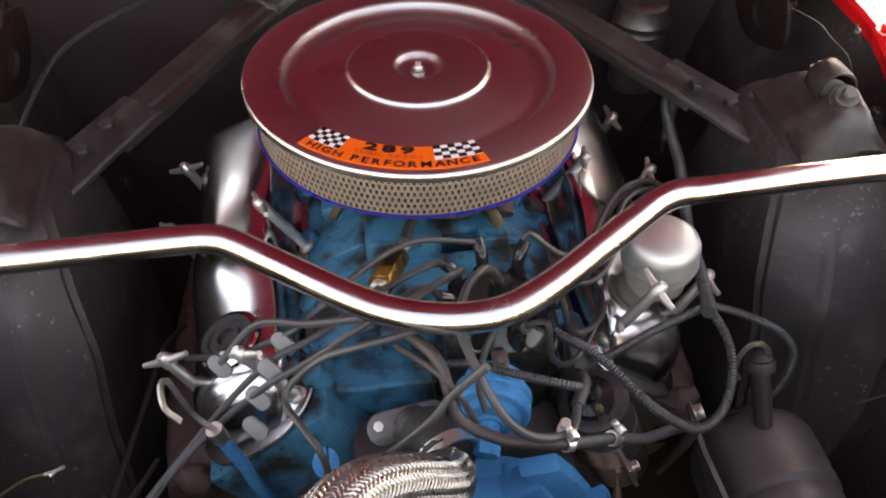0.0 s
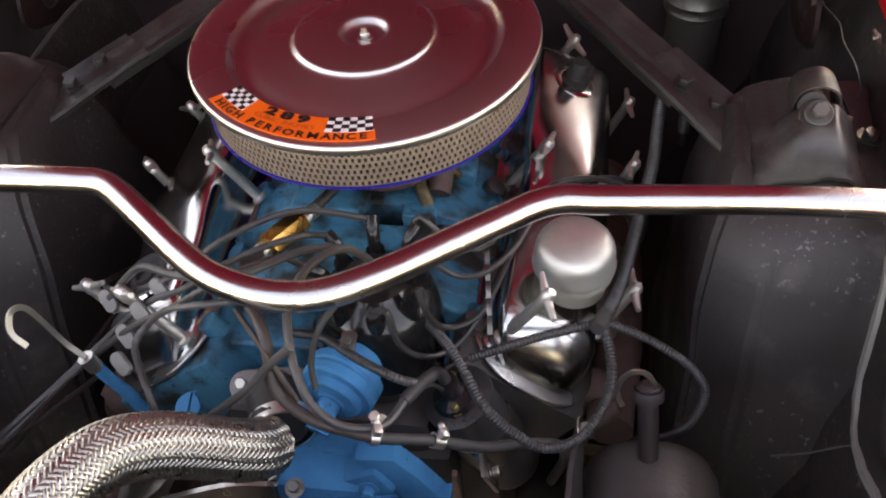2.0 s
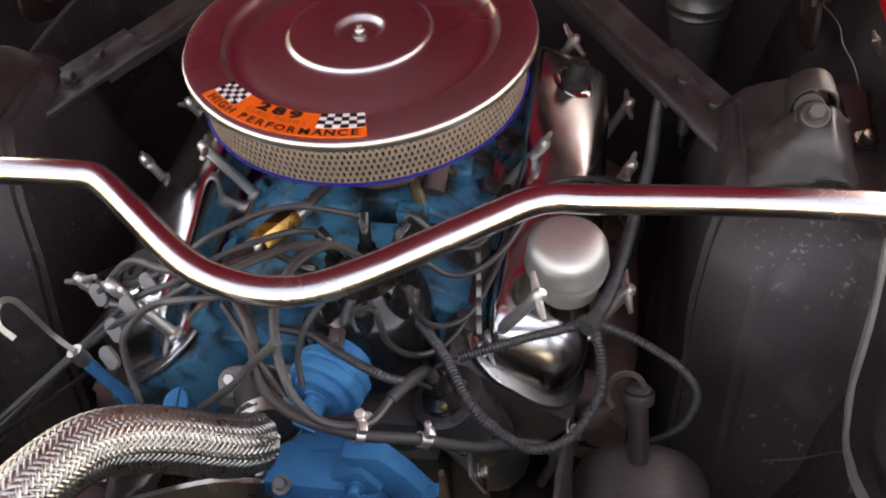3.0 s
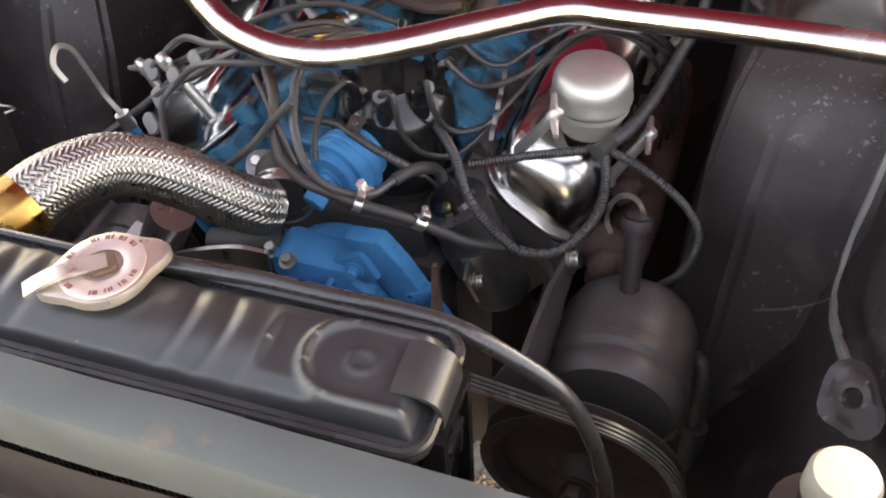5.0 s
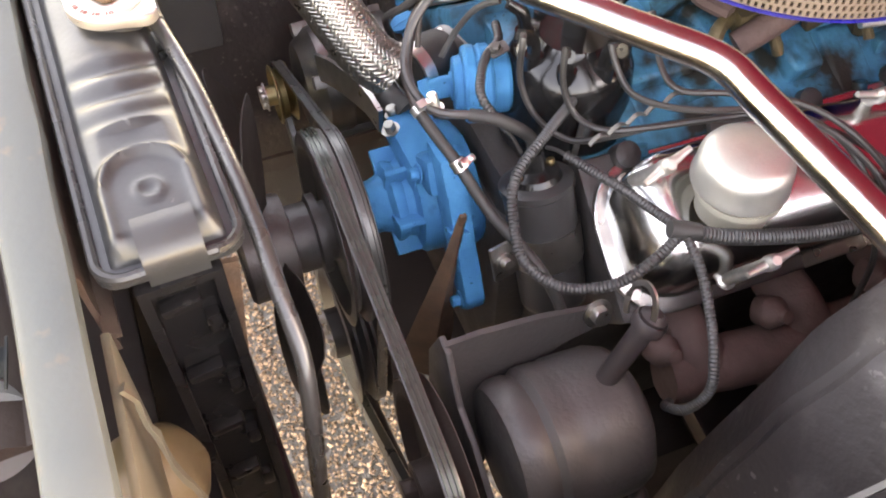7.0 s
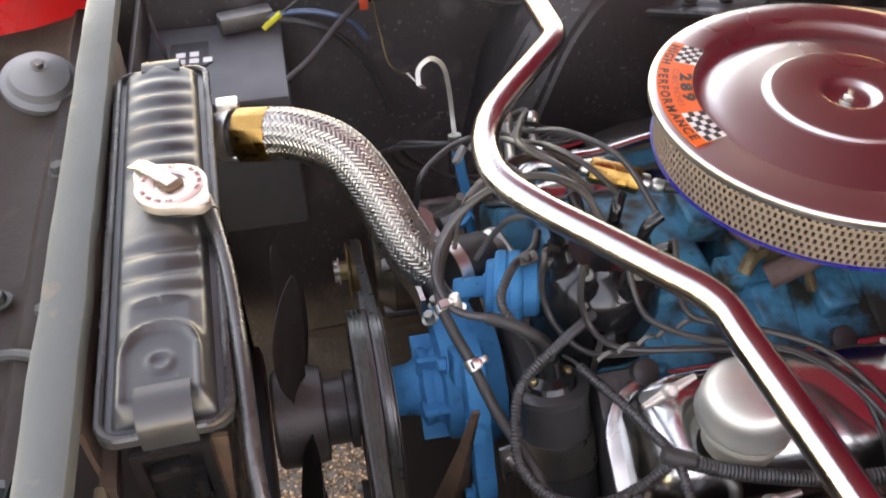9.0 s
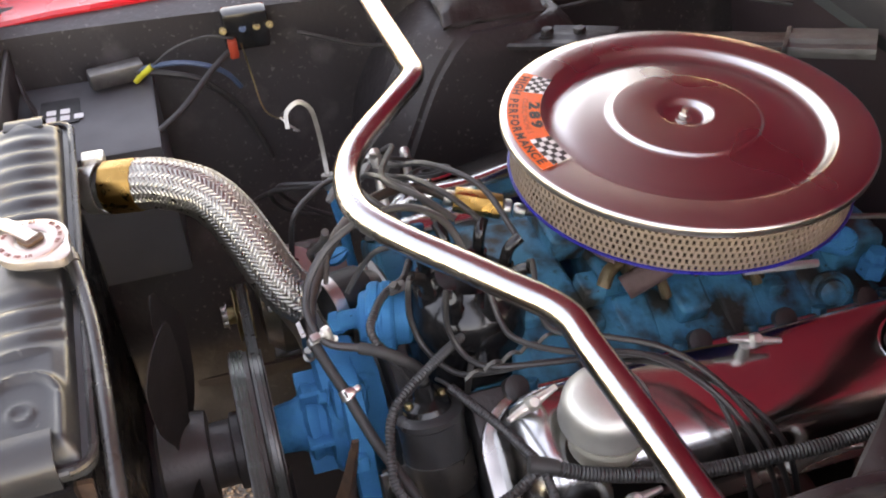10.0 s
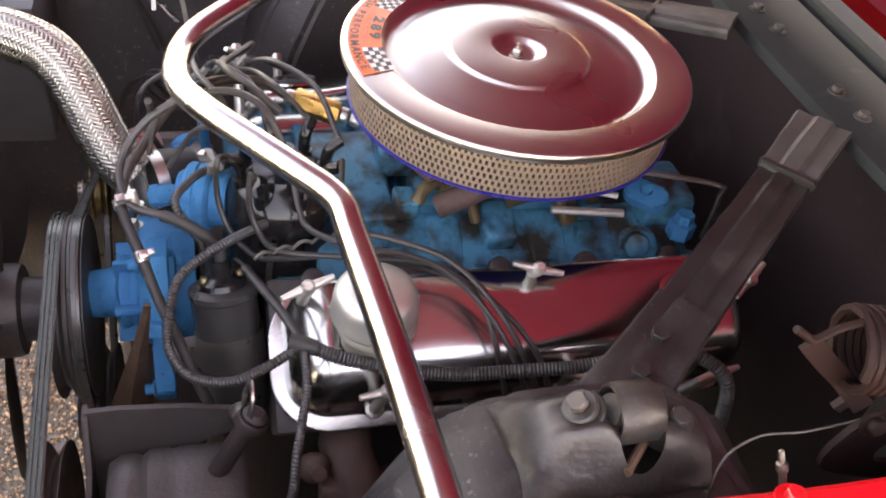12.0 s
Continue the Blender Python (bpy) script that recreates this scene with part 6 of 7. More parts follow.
part("hose", bm, mat("tired_vinyl", (0.022, 0.021, 0.020), 0.26, 0.0, (0.035, 0.033, 0.031), 30, 0.6, 300, 0.05, coat=0.3), ov)
bm = bm_new()
lathe(bm, [(0.0060, -0.004), (0.0072, -0.004), (0.0072, 0.004), (0.0060, 0.004)], axis((0.020, -0.566, 0.897), (0.95, 0.2, -0.15)), 20)
part("clamp", bm, STEEL_DARK, ov, "small wire clamp at the filler neck")

# ---------------------------------------------------------------- front support
sup = thing("radiator_support", "grey-green painted radiator support with flaking edge", "radiator support", (0, -0.66, 0.5))
bm = bm_new()
prof = [(-0.682, 0.850), (-0.6855, 0.893), (-0.6825, 0.9005), (-0.678, 0.9025), (-0.657, 0.9025), (-0.6515, 0.9005), (-0.650, 0.895), (-0.651, 0.884), (-0.655, 0.884), (-0.655, 0.894), (-0.676, 0.895), (-0.678, 0.850)]
xs = [-0.62 + 0.02 * k for k in range(63)]
loft(bm, [[(x, y - 0.024 * (0.20 - x) + 0.0018 * noise.noise(Vector((x * 14, y * 60, 3))), z + 0.0015 * noise.noise(Vector((x * 11, y * 40, 9)))) for y, z in prof] for x in xs])
part("top_rail", bm, SUPPORT, sup, sharp=30)
bm = bm_new()
loft(bm, [[(x, y - 0.024 * (0.20 - x), z) for y, z in ((-0.6525, 0.888), (-0.6500 + 0.001 * math.sin(40 * x), 0.880), (-0.6475 + 0.003 * math.sin(25 * x), 0.858), (-0.6465 + 0.003 * math.sin(31 * x), 0.800 + 0.006 * math.sin(60 * x)),
                                                            (-0.651, 0.802), (-0.6540, 0.884))] for x in [-0.3 + 0.0235 * k for k in range(23)]])
bm2 = bm_new()
loft(bm2, [[(x, y - 0.026 * (0.20 - x), z) for y, z in ((-0.6495, 0.842), (-0.640, 0.838 + 0.002 * math.sin(50 * x)), (-0.640, 0.833), (-0.6495, 0.835))] for x in [-0.3 + 0.0265 * k for k in range(21)]])
part("inner_ledge", bm2, RUST_SHEET, sup, "dark rusty ledge behind the tank")
part("inner_flange", bm, RUST_SHEET, sup, "rusty inner flange with flaking paint")
for x in (0.330, -0.345):
    bm = bm_new()
    box(bm, (x if x > 0 else -0.405, -0.650 if x > 0 else -0.662, 0.64), (0.19 if x > 0 else 0.31, 0.006, 0.42), None, 0.002)
    for q in bm.verts:
        q.co.y += 0.006 * math.sin(q.co.z * 40)
    part("side_panel", bm, OLIVE if x > 0 else BLACK, sup, "olive-tan side panel" if x > 0 else "black side panel")
bm = bm_new()
box(bm, (0.0, -0.66, 0.44), (1.0, 0.06, 0.05), None, 0.01)
part("lower_rail", bm, BLACK, sup)
bm = bm_new()
ribbon(bm, [(0.285, -0.640, 0.862), (0.300, -0.632, 0.80), (0.315, -0.622, 0.75), (0.332, -0.615, 0.735), (0.352, -0.600, 0.70), (0.375, -0.585, 0.67)], 0.006, 0.003, (0, 1, 0.3))
wobble(bm, 0.004, 60)
part("torn_seal", bm, OLIVE, sup, "torn strip of seal hanging loose")
bm = bm_new()
ribbon(bm, [(0.222, -0.596, 0.50), (0.222, -0.588, 0.62), (0.222, -0.577, 0.75), (0.222, -0.566, 0.866)], 0.012, 0.004, (1, 0, 0))
part("upright", bm, RUST, sup, "rusty upright beside the radiator")

# ochre lamp housing and grey bucket ahead of the rail
bm = bm_new()
lathe(bm, [(0, 0), (0.036, 0.0), (0.040, 0.006), (0.039, 0.016), (0.033, 0.034), (0.022, 0.045), (0, 0.048)], axis((0.255, -0.668, 0.684), (0.05, 0.80, 0.55)), 40)
wobble(bm, 0.0015, 60)
solid("lamp_housing", bm, OCHRE, "weathered ochre back of a lamp housing", "lamp housing", (0.262, -0.668, 0.700))
bk = thing("headlamp_bucket", "grey plastic headlamp bucket with ringed neck", "headlamp bucket", (0.30, -0.78, 0.72))
bm = bm_new()
lathe(bm, [(0, 0), (0.050, 0.0), (0.054, 0.006), (0.054, 0.014), (0.044, 0.018), (0.042, 0.050), (0.044, 0.054), (0.036, 0.075), (0.034, 0.10), (0, 0.10)], axis((0.150, -0.765, 0.745), (0.85, 0.25, 0.35)), 44)
part("bucket", bm, DARK_GREY, bk)
bm = bm_new()
hex_bolt(bm, (0.245, -0.698, 0.862), (-0.1, -0.9, 0.3), 0.010, 0.025)
part("adjuster", bm, COWL, bk, "long adjuster bolt")
gr = thing("grille", "dull silver mesh grille ahead of the radiator", "grille", (0, -0.85, 0.5))
for k in range(26):
    bm = bm_new()
    box(bm, (-0.50 + 0.04 * k, -0.86, 0.66), (0.004, 0.012, 0.30), None, 0)
    part("upright_bar", bm, STEEL, gr)
for k in range(12):
    bm = bm_new()
    box(bm, (0.0, -0.858, 0.53 + 0.025 * k), (1.02, 0.006, 0.003), None, 0)
    part("cross_bar", bm, STEEL, gr)
bm = bm_new()
prof = [(-0.90, 0.85), (-0.98, 0.84), (-1.02, 0.80), (-1.00, 0.74), (-0.99, 0.74), (-1.01, 0.80), (-0.975, 0.83), (-0.90, 0.84)]
loft(bm, [[(x, y, z) for y, z in prof] for x in (-0.5, -0.25, 0, 0.25, 0.5)])
solid("nose_panel", bm, RED, "red nose panel above the grille", "nose panel", (0, -0.9, 0.8))

bm = bm_new()
box(bm, (0, -0.80, 0.50), (1.1, 0.26, 0.012), None, 0.003)
part("splash_panel", bm, BLACK, sup, "black splash panel below the grille")

# pressed sheet ahead of the rail, with a bead, bolts and a round horn
bm = bm_new()
vp = [(-0.682, 0.842), (-0.690, 0.832), (-0.694, 0.800), (-0.712, 0.794), (-0.722, 0.800), (-0.736, 0.800), (-0.746, 0.790), (-0.800, 0.780), (-0.900, 0.770), (-0.900, 0.766), (-0.800, 0.776), (-0.740, 0.786), (-0.698, 0.790), (-0.688, 0.826), (-0.680, 0.838)]
loft(bm, [[(x, y - 0.028 * (0.22 - x) * max(0.0, 1 + (y + 0.684) * 4) + 0.003 * noise.noise(Vector((x * 12, y * 20, 1))), z + 0.004 * noise.noise(Vector((x * 9, y * 14, 5)))) for y, z in vp] for x in [-0.56 + 0.02 * k for k in range(42)]])
part("front_sheet", bm, SHEET_DARK, sup, "grimy brown pressed sheet ahead of the rail", sharp=35)
for x, y in ((0.010, -0.722), (-0.020, -0.768), (-0.20, -0.735), (-0.36, -0.752)):
    bm = bm_new()
    hex_bolt(bm, (x, y, 0.793 if y < -0.74 else 0.799), (0, -0.1, 1), 0.008, 0.008)
    part("bolt", bm, SUPPORT_DIM, sup)
bm = bm_new()
tube(bm, [(0.085, -0.698, 0.806), (0.065, -0.725, 0.806), (0.050, -0.760, 0.796), (0.05, -0.82, 0.785)], 0.005, 8)
part("sheet_edge", bm, SUPPORT_DIM, sup, "rolled edge of the sheet")
hn = thing("horn", "dull grey round horn ahead of the radiator support", "horn", (-0.37, -0.775, 0.82))
bm = bm_new()
lathe(bm, [(0, 0), (0.040, 0), (0.043, 0.004), (0.043, 0.012), (0.036, 0.016), (0.032, 0.026), (0.018, 0.034), (0.008, 0.040), (0, 0.041)], axis((-0.370, -0.775, 0.800), (0.35, 0.25, 0.9)), 36)
part("body", bm, DARK_GREY, hn)
bm = bm_new()
hex_bolt(bm, Vector((-0.370, -0.775, 0.800)) + Vector((0.35, 0.25, 0.9)).normalized() * 0.040, (0.35, 0.25, 0.9), 0.006, 0.006)
part("nut", bm, STEEL_DARK, hn)

# reservoir cap by the front corner
rs = thing("washer_bottle", "dark washer bottle with a cream cap by the fender", "washer bottle", (0.449, -0.558, 0.72))
bm = bm_new()
lathe(bm, [(0, 0.70), (0.030, 0.70), (0.032, 0.80), (0.018, 0.815), (0.018, 0.832), (0, 0.832)], at(0.449, -0.558, 0), 24)
part("bottle", bm, BLACK, rs)
bm = bm_new()
lathe(bm, [(0, 0.83), (0.019, 0.83), (0.0205, 0.834), (0.0205, 0.850), (0.018, 0.855), (0, 0.856)], at(0.449, -0.558, 0), 36)
part("cap", bm, CREAM, rs, "cream round cap")
bm = bm_new()
TM = axis((0.468, -0.452, 0.785), (-0.60, -0.45, 0.66))
rows = []
for k in range(25):
    a = 2 * math.pi * k / 24
    out_r = 0.023 + 0.006 * math.cos(2 * a + 0.6) + 0.010 * max(0.0, math.cos(a + 1.9)) ** 6
    rows.append([TM @ Vector((r * math.cos(a), r * math.sin(a), z)) for r, z in ((0.006, 0.003), (0.008, 0.007), (0.013, 0.006), (out_r * 0.8, 0.001), (out_r, 0.003), (out_r, 0.0), (0.012, 0.002), (0.007, 0.002))])
loft(bm, rows, caps=False)
wobble(bm, 0.0015, 60)
solid("hanger_tab", bm, APRON, "dark cupped steel tab with a hole on the apron", "tab", (0.462, -0.455, 0.79), sharp=50)


# ---------------------------------------------------------------- battery and relay on the passenger side
bt = thing("battery", "dark grey plastic battery with a printed label", "battery", (-0.40, -0.565, 0.62))
bm = bm_new()
box(bm, (-0.385, -0.575, 0.705), (0.19, 0.165, 0.19), None, 0.006)
part("case", bm, BATTERY, bt)
bm = bm_new()
prism(bm, rounded(0.058, 0.046, 0.003), 0.0012, at(-0.405, -0.606, 0.8005), 0)
lb = part("label", bm, INK, bt, "black label with white symbol squares")
bm = bm_new()
for i, j in ((0, 0), (1, 0), (0, 1), (1, 1), (2, 0)):
    prism(bm, rounded(0.011, 0.011, 0.001), 0.0006, at(-0.388 - 0.016 * j, -0.616 + 0.016 * i, 0.8018), 0)
part("label_marks", bm, WHITE, lb, "white symbol squares", kind="stuff")
bm = bm_new()
box(bm, (-0.455, -0.535, 0.815), (0.024, 0.068, 0.022), Matrix.Rotation(radians(12), 4, "Z"), 0.004)
part("terminal_clamp", bm, STEEL_DARK, bt, "grey lead terminal clamp")
bm = bm_new()
ribbon(bm, [(-0.405, -0.630, 0.79), (-0.42, -0.640, 0.82), (-0.44, -0.645, 0.835)], 0.028, 0.002, (0, 1, 0))
part("strap", bm, BLACK, bt, "bent black slotted strap")
rl = thing("starter_relay", "black starter relay with brass studs on the apron", "relay", (-0.475, -0.37, 0.83))
bm = bm_new()
box(bm, (-0.470, -0.365, 0.845), (0.030, 0.058, 0.052), None, 0.006)
part("body", bm, BAKELITE, rl)
for y, m_ in ((-0.395, BRASS_OLD), (-0.335, BRASS_OLD), (-0.370, BLUE_WIRE), (-0.352, BRASS_OLD)):
    bm = bm_new()
    hex_bolt(bm, (-0.456, y, 0.850), (1, 0, 0.2), 0.0032, 0.009)
    part("stud", bm, m_, rl)
bm = bm_new()
box(bm, (-0.452, -0.386, 0.826), (0.012, 0.012, 0.026), None, 0.003)
part("red_terminal", bm, RED_PLASTIC, rl, "red terminal boot")

# master cylinder at the firewall
mc = thing("master_cylinder", "dull steel brake master cylinder with ringed cap", "master cylinder", (0.357, 0.32, 0.66))
bm = bm_new()
lathe(bm, [(0, 0.66), (0.034, 0.66), (0.036, 0.70), (0.036, 0.742), (0.039, 0.744), (0.039, 0.750), (0.036, 0.752), (0, 0.752)], at(0.357, 0.325, 0), 36)
part("reservoir", bm, IRON, mc)
bm = bm_new()
lathe(bm, [(0, 0.750), (0.0405, 0.750), (0.042, 0.754), (0.040, 0.758), (0.040, 0.764), (0.042, 0.768), (0.040, 0.772), (0.036, 0.780), (0.036, 0.792), (0.030, 0.797), (0, 0.798)], at(0.357, 0.325, 0), 44)
part("cap", bm, STEEL_DARK, mc, "ringed dull steel cap")
bm = bm_new()
tube(bm, [(0.357, 0.33, 0.70), (0.36, 0.42, 0.70)], 0.03, 20)
part("body", bm, IRON, mc)


# ---------------------------------------------------------------- hood hinges
def hinge(side):
    h = new("hinge")
    h.empty_display_size = 0.02
    h.parent = hood
    h.location = Vector((side * 0.475, 0.10, 0.88)) - ORIGIN[hood.name]
    ORIGIN[h.name] = Vector((side * 0.475, 0.10, 0.88))
    tagged(h, "brown painted hood hinge with coil spring")
    bm = bm_new()
    turns, r = 36, 0.0268
    pts = []
    for k in range(turns * 14 + 1):
        u = k / (turns * 14)
        a = 2 * math.pi * turns * u
        pts.append(Vector((side * (0.441 + 0.041 * u + r * math.cos(a)), 0.088 + 0.20 * u - 0.2 * r * math.cos(a), 0.948 - 0.004 * u + r * math.sin(a))))
    tube(bm, None, 0.0036, 6, path=pts)
    part("spring", bm, SPRING, h, "close-wound coil spring")
    bm = bm_new()
    tube(bm, [(side * 0.441, 0.090, 0.973), (side * 0.443, 0.070, 0.972), (side * 0.445, 0.052, 0.965), (side * 0.445, 0.044, 0.970), (side * 0.445, 0.034, 0.977)], 0.0028, 8)
    part("spring_hook", bm, SPRING, h, "bent end hook of the spring")
    bm = bm_new()
    ribbon(bm, [(side * 0.445, 0.050, 0.963), (side * 0.446, 0.068, 0.945), (side * 0.447, 0.095, 0.920), (side * 0.449, 0.122, 0.892)], 0.015, 0.004, (1, 0, 0))
    part("spring_strap", bm, SPRING, h, "flat strap below the spring")
    X = Matrix(((0, 0, 1, 0), (1, 0, 0, 0), (0, 1, 0, 0), (0, 0, 0, 1)))
    bm = bm_new()
    ring = [(0.024 * math.cos(radians(15 * k)), 0.017 * math.sin(radians(15 * k)) - 0.008) for k in range(25)]
    outer = [(0.070 * math.cos(radians(15 * k)) * (1.25 if math.cos(radians(15 * k)) > 0 else 1.0), 0.046 * math.sin(radians(15 * k)) + 0.006 * math.cos(radians(45 * k))) for k in range(25)]
    cm = Matrix.Translation((side * 0.453, 0.176, 0.852)) @ X
    loft(bm, [[cm @ Vector((*o, 0)), cm @ Vector((*o, 0.005)), cm @ Vector((*i, 0.005)), cm @ Vector((*i, 0))] for o, i in zip(outer, ring)], caps=False)
    part("base_plate", bm, SPRING, h, "bracket with an oval hole")
    for q in ([(0.445, 0.104, 0.888), (0.446, 0.130, 0.921), (0.449, 0.166, 0.964), (0.455, 0.25, 1.050)], [(0.458, 0.21, 0.890), (0.458, 0.27, 0.915), (0.458, 0.35, 0.96)]):
        bm = bm_new()
        ribbon(bm, [(side * x, y, z) for x, y, z in q], 0.010, 0.005, (1, 0, 0))
        part("link_arm", bm, SPRING, h)
    hex_ = bm_new()
    hex_bolt(hex_, (side * 0.458, 0.128, 0.884), (side, 0, 0.3), 0.007, 0.007)
    part("bolt", hex_, SPRING, h)


both(hinge)

# bare screw standing at the fender's inner edge
bm = bm_new()
lathe(bm, [(0, -0.020), (0.0024, -0.020), (0.0026, -0.004), (0.0038, -0.002), (0.0038, 0.003), (0.0022, 0.004), (0.0018, 0.012), (0, 0.013)], axis((0.4915, 0.031, 0.899), (-0.45, -0.15, 0.85)), 14)
solid("fender_screw", bm, STEEL_DARK, "dull plated screw standing at the fender edge", "screw", (0.4915, 0.031, 0.899))


# ---------------------------------------------------------------- fuel line
ff = thing("fuel_filter", "gold anodised inline fuel filter with plated ends", "fuel filter", (-0.048, -0.19, 0.81))
FA, FB = Vector((-0.060, -0.214, 0.8195)), Vector((-0.040, -0.166, 0.811))
FM = axis(FA, FB - FA)
bm = bm_new()
prism(bm, [(0.0135 * math.cos(radians(60 * k)), 0.0135 * math.sin(radians(60 * k))) for k in range(6)], 0.050, FM, 0.0022)
part("body", bm, BRASS, ff)
for z0, z1, r in ((-0.010, 0.0, 0.0085), (0.050, 0.060, 0.0095), (0.062, 0.074, 0.0075)):
    bm = bm_new()
    lathe(bm, [(0, z0), (r * 0.8, z0), (r, z0 + 0.002), (r, z1 - 0.002), (r * 0.8, z1), (0, z1)], FM, 18)
    part("fitting", bm, CHROME_DULL, ff, "plated end fitting")
bm = bm_new()
tube(bm, [FM @ Vector((0, 0, 0.072)), (-0.030, -0.140, 0.808), (-0.020, -0.110, 0.805)], 0.006, 10)
part("inlet", bm, IRON, ff)

fh = thing("fuel_hose", "brown-black rubber fuel hose with worm clamps", "fuel hose", (0.1, -0.37, 0.75))
bm = bm_new()
tube(bm, [(-0.062, -0.220, 0.821), (-0.066, -0.250, 0.838), (-0.048, -0.296, 0.850), (-0.024, -0.330, 0.846), (-0.017, -0.350, 0.826), (-0.008, -0.364, 0.808), (0.022, -0.379, 0.800),
          (0.050, -0.385, 0.799), (0.073, -0.387, 0.796)], 0.0050, 12)
part("upper_hose", bm, BROWN_HOSE, fh)
bm = bm_new()
tube(bm, [(0.073, -0.3875, 0.796), (0.098, -0.379, 0.784), (0.119, -0.370, 0.771), (0.137, -0.363, 0.757), (0.158, -0.354, 0.742), (0.190, -0.341, 0.732), (0.215, -0.330, 0.715), (0.222, -0.315, 0.67), (0.21, -0.30, 0.60)], 0.0050, 12)
part("lower_hose", bm, RUBBER, fh)
for p, d, s in (((0.073, -0.387, 0.796), (0.85, 0.25, -0.35), 0.7), ((0.119, -0.370, 0.771), (0.72, 0.30, -0.60), 1.0)):
    bm = bm_new()
    m = axis(p, d)
    lathe(bm, [(0.0052, -0.005 * s), (0.0066, -0.005 * s), (0.0066, 0.005 * s), (0.0052, 0.005 * s)], m, 24)
    box(bm, m @ Vector((0, 0.0098, 0)), (0.009, 0.007, 0.007), m.to_3x3().to_4x4(), 0.0015)
    hex_bolt(bm, m @ Vector((0.004, 0.0098, 0)), m.to_3x3() @ Vector((1, 0, 0)), 0.0035, 0.005, 0)
    part("clamp", bm, CHROME_DULL, fh, "bright steel worm clamp")
bm = bm_new()
hex_bolt(bm, (0.075, -0.373, 0.795), (-0.2, -0.2, 1), 0.005, 0.014)
part("screw", bm, ZINC, fh, "upright plated screw")


# ---------------------------------------------------------------- leads and looms
def lead(pts, r=0.0031, material=WIRE, label="dusty grey-black ignition lead", name="ignition_lead", cat="lead", boot=None, group="ignition leads"):
    t = thing(name, label, cat, pts[0], group)
    bm = bm_new()
    tube(bm, pts, r, 9)
    part("cable", bm, material, t)
    if boot:
        for k in boot:
            a = Vector(pts[k])
            b = Vector(pts[1 if k == 0 else k - 1])
            d = (b - a).normalized()
            bm = bm_new()
            tube(bm, [a - d * 0.004, a + d * 0.012, a + d * 0.030], r * 1.9, 10, 0.004, lambda s: 1.0 - 0.35 * min(1, s / 0.03))
            part("boot", bm, RUBBER, t, "rubber boot")
    return t


lead([(0.092, -0.346, 0.794), (0.078, -0.377, 0.798), (0.049, -0.387, 0.808), (0.027, -0.381, 0.822), (0.013, -0.366, 0.839), (0.003, -0.344, 0.853), (-0.004, -0.312, 0.863), (0.006, -0.280, 0.872), (0.026, -0.254, 0.868), (0.040, -0.240, 0.846), (0.045, -0.235, 0.830)], 0.0038)
# passenger bank, gathered in clips over the front of the cover
lead([BOOTS[3], (-0.020, -0.232, 0.856), (-0.070, -0.252, 0.846), (-0.120, -0.268, 0.820), (-0.160, -0.275, 0.802), (-0.205, -0.290, 0.765), (-0.250, -0.325, 0.735), (-0.300, -0.370, 0.705), (-0.33, -0.33, 0.64), (-0.30, -0.22, 0.60)])
lead([BOOTS[4], (-0.030, -0.262, 0.860), (-0.080, -0.290, 0.852), (-0.125, -0.296, 0.822), (-0.166, -0.299, 0.797), (-0.216, -0.308, 0.757), (-0.255, -0.332, 0.730), (-0.31, -0.38, 0.69), (-0.34, -0.32, 0.62), (-0.31, -0.08, 0.60)])
lead([BOOTS[2], (-0.030, -0.196, 0.852), (-0.085, -0.232, 0.850), (-0.130, -0.255, 0.824), (-0.175, -0.258, 0.800), (-0.215, -0.240, 0.775), (-0.255, -0.20, 0.735), (-0.285, -0.14, 0.68), (-0.28, -0.05, 0.62)])
lead([BOOTS[5], (0.000, -0.290, 0.858), (-0.045, -0.310, 0.860), (-0.085, -0.316, 0.856), (-0.115, -0.312, 0.842), (-0.140, -0.313, 0.818), (-0.149, -0.324, 0.808), (-0.138, -0.345, 0.805), (-0.120, -0.372, 0.790), (-0.118, -0.380, 0.74)])
# a slack loop between the loom and the manifold
lead([(-0.205, -0.262, 0.790), (-0.170, -0.250, 0.822), (-0.120, -0.270, 0.838), (-0.060, -0.285, 0.860), (-0.010, -0.262, 0.868), (0.010, -0.235, 0.850)], 0.0036)
# driver's bank
lead([BOOTS[7], (0.092, -0.270, 0.840), (0.100, -0.272, 0.808), (0.114, -0.263, 0.784), (0.138, -0.250, 0.786), (0.152, -0.215, 0.790), (0.166, -0.160, 0.794), (0.186, -0.110, 0.800), (0.222, -0.082, 0.792), (0.258, -0.070, 0.765), (0.282, -0.055, 0.70), (0.28, -0.04, 0.62)], 0.0028, LEAD_DARK)
lead([BOOTS[0], (0.098, -0.232, 0.836), (0.118, -0.228, 0.814), (0.140, -0.222, 0.812), (0.165, -0.190, 0.812), (0.190, -0.127, 0.812), (0.226, -0.089, 0.800), (0.266, -0.058, 0.765), (0.290, -0.034, 0.700), (0.285, -0.02, 0.62)], 0.0028, LEAD_DARK)
lead([BOOTS[1], (0.080, -0.185, 0.842), (0.112, -0.190, 0.815), (0.138, -0.185, 0.808), (0.160, -0.150, 0.812), (0.194, -0.105, 0.814), (0.234, -0.072, 0.797), (0.274, -0.044, 0.757), (0.296, -0.02, 0.69), (0.290, 0.00, 0.62)], 0.0028, LEAD_DARK)
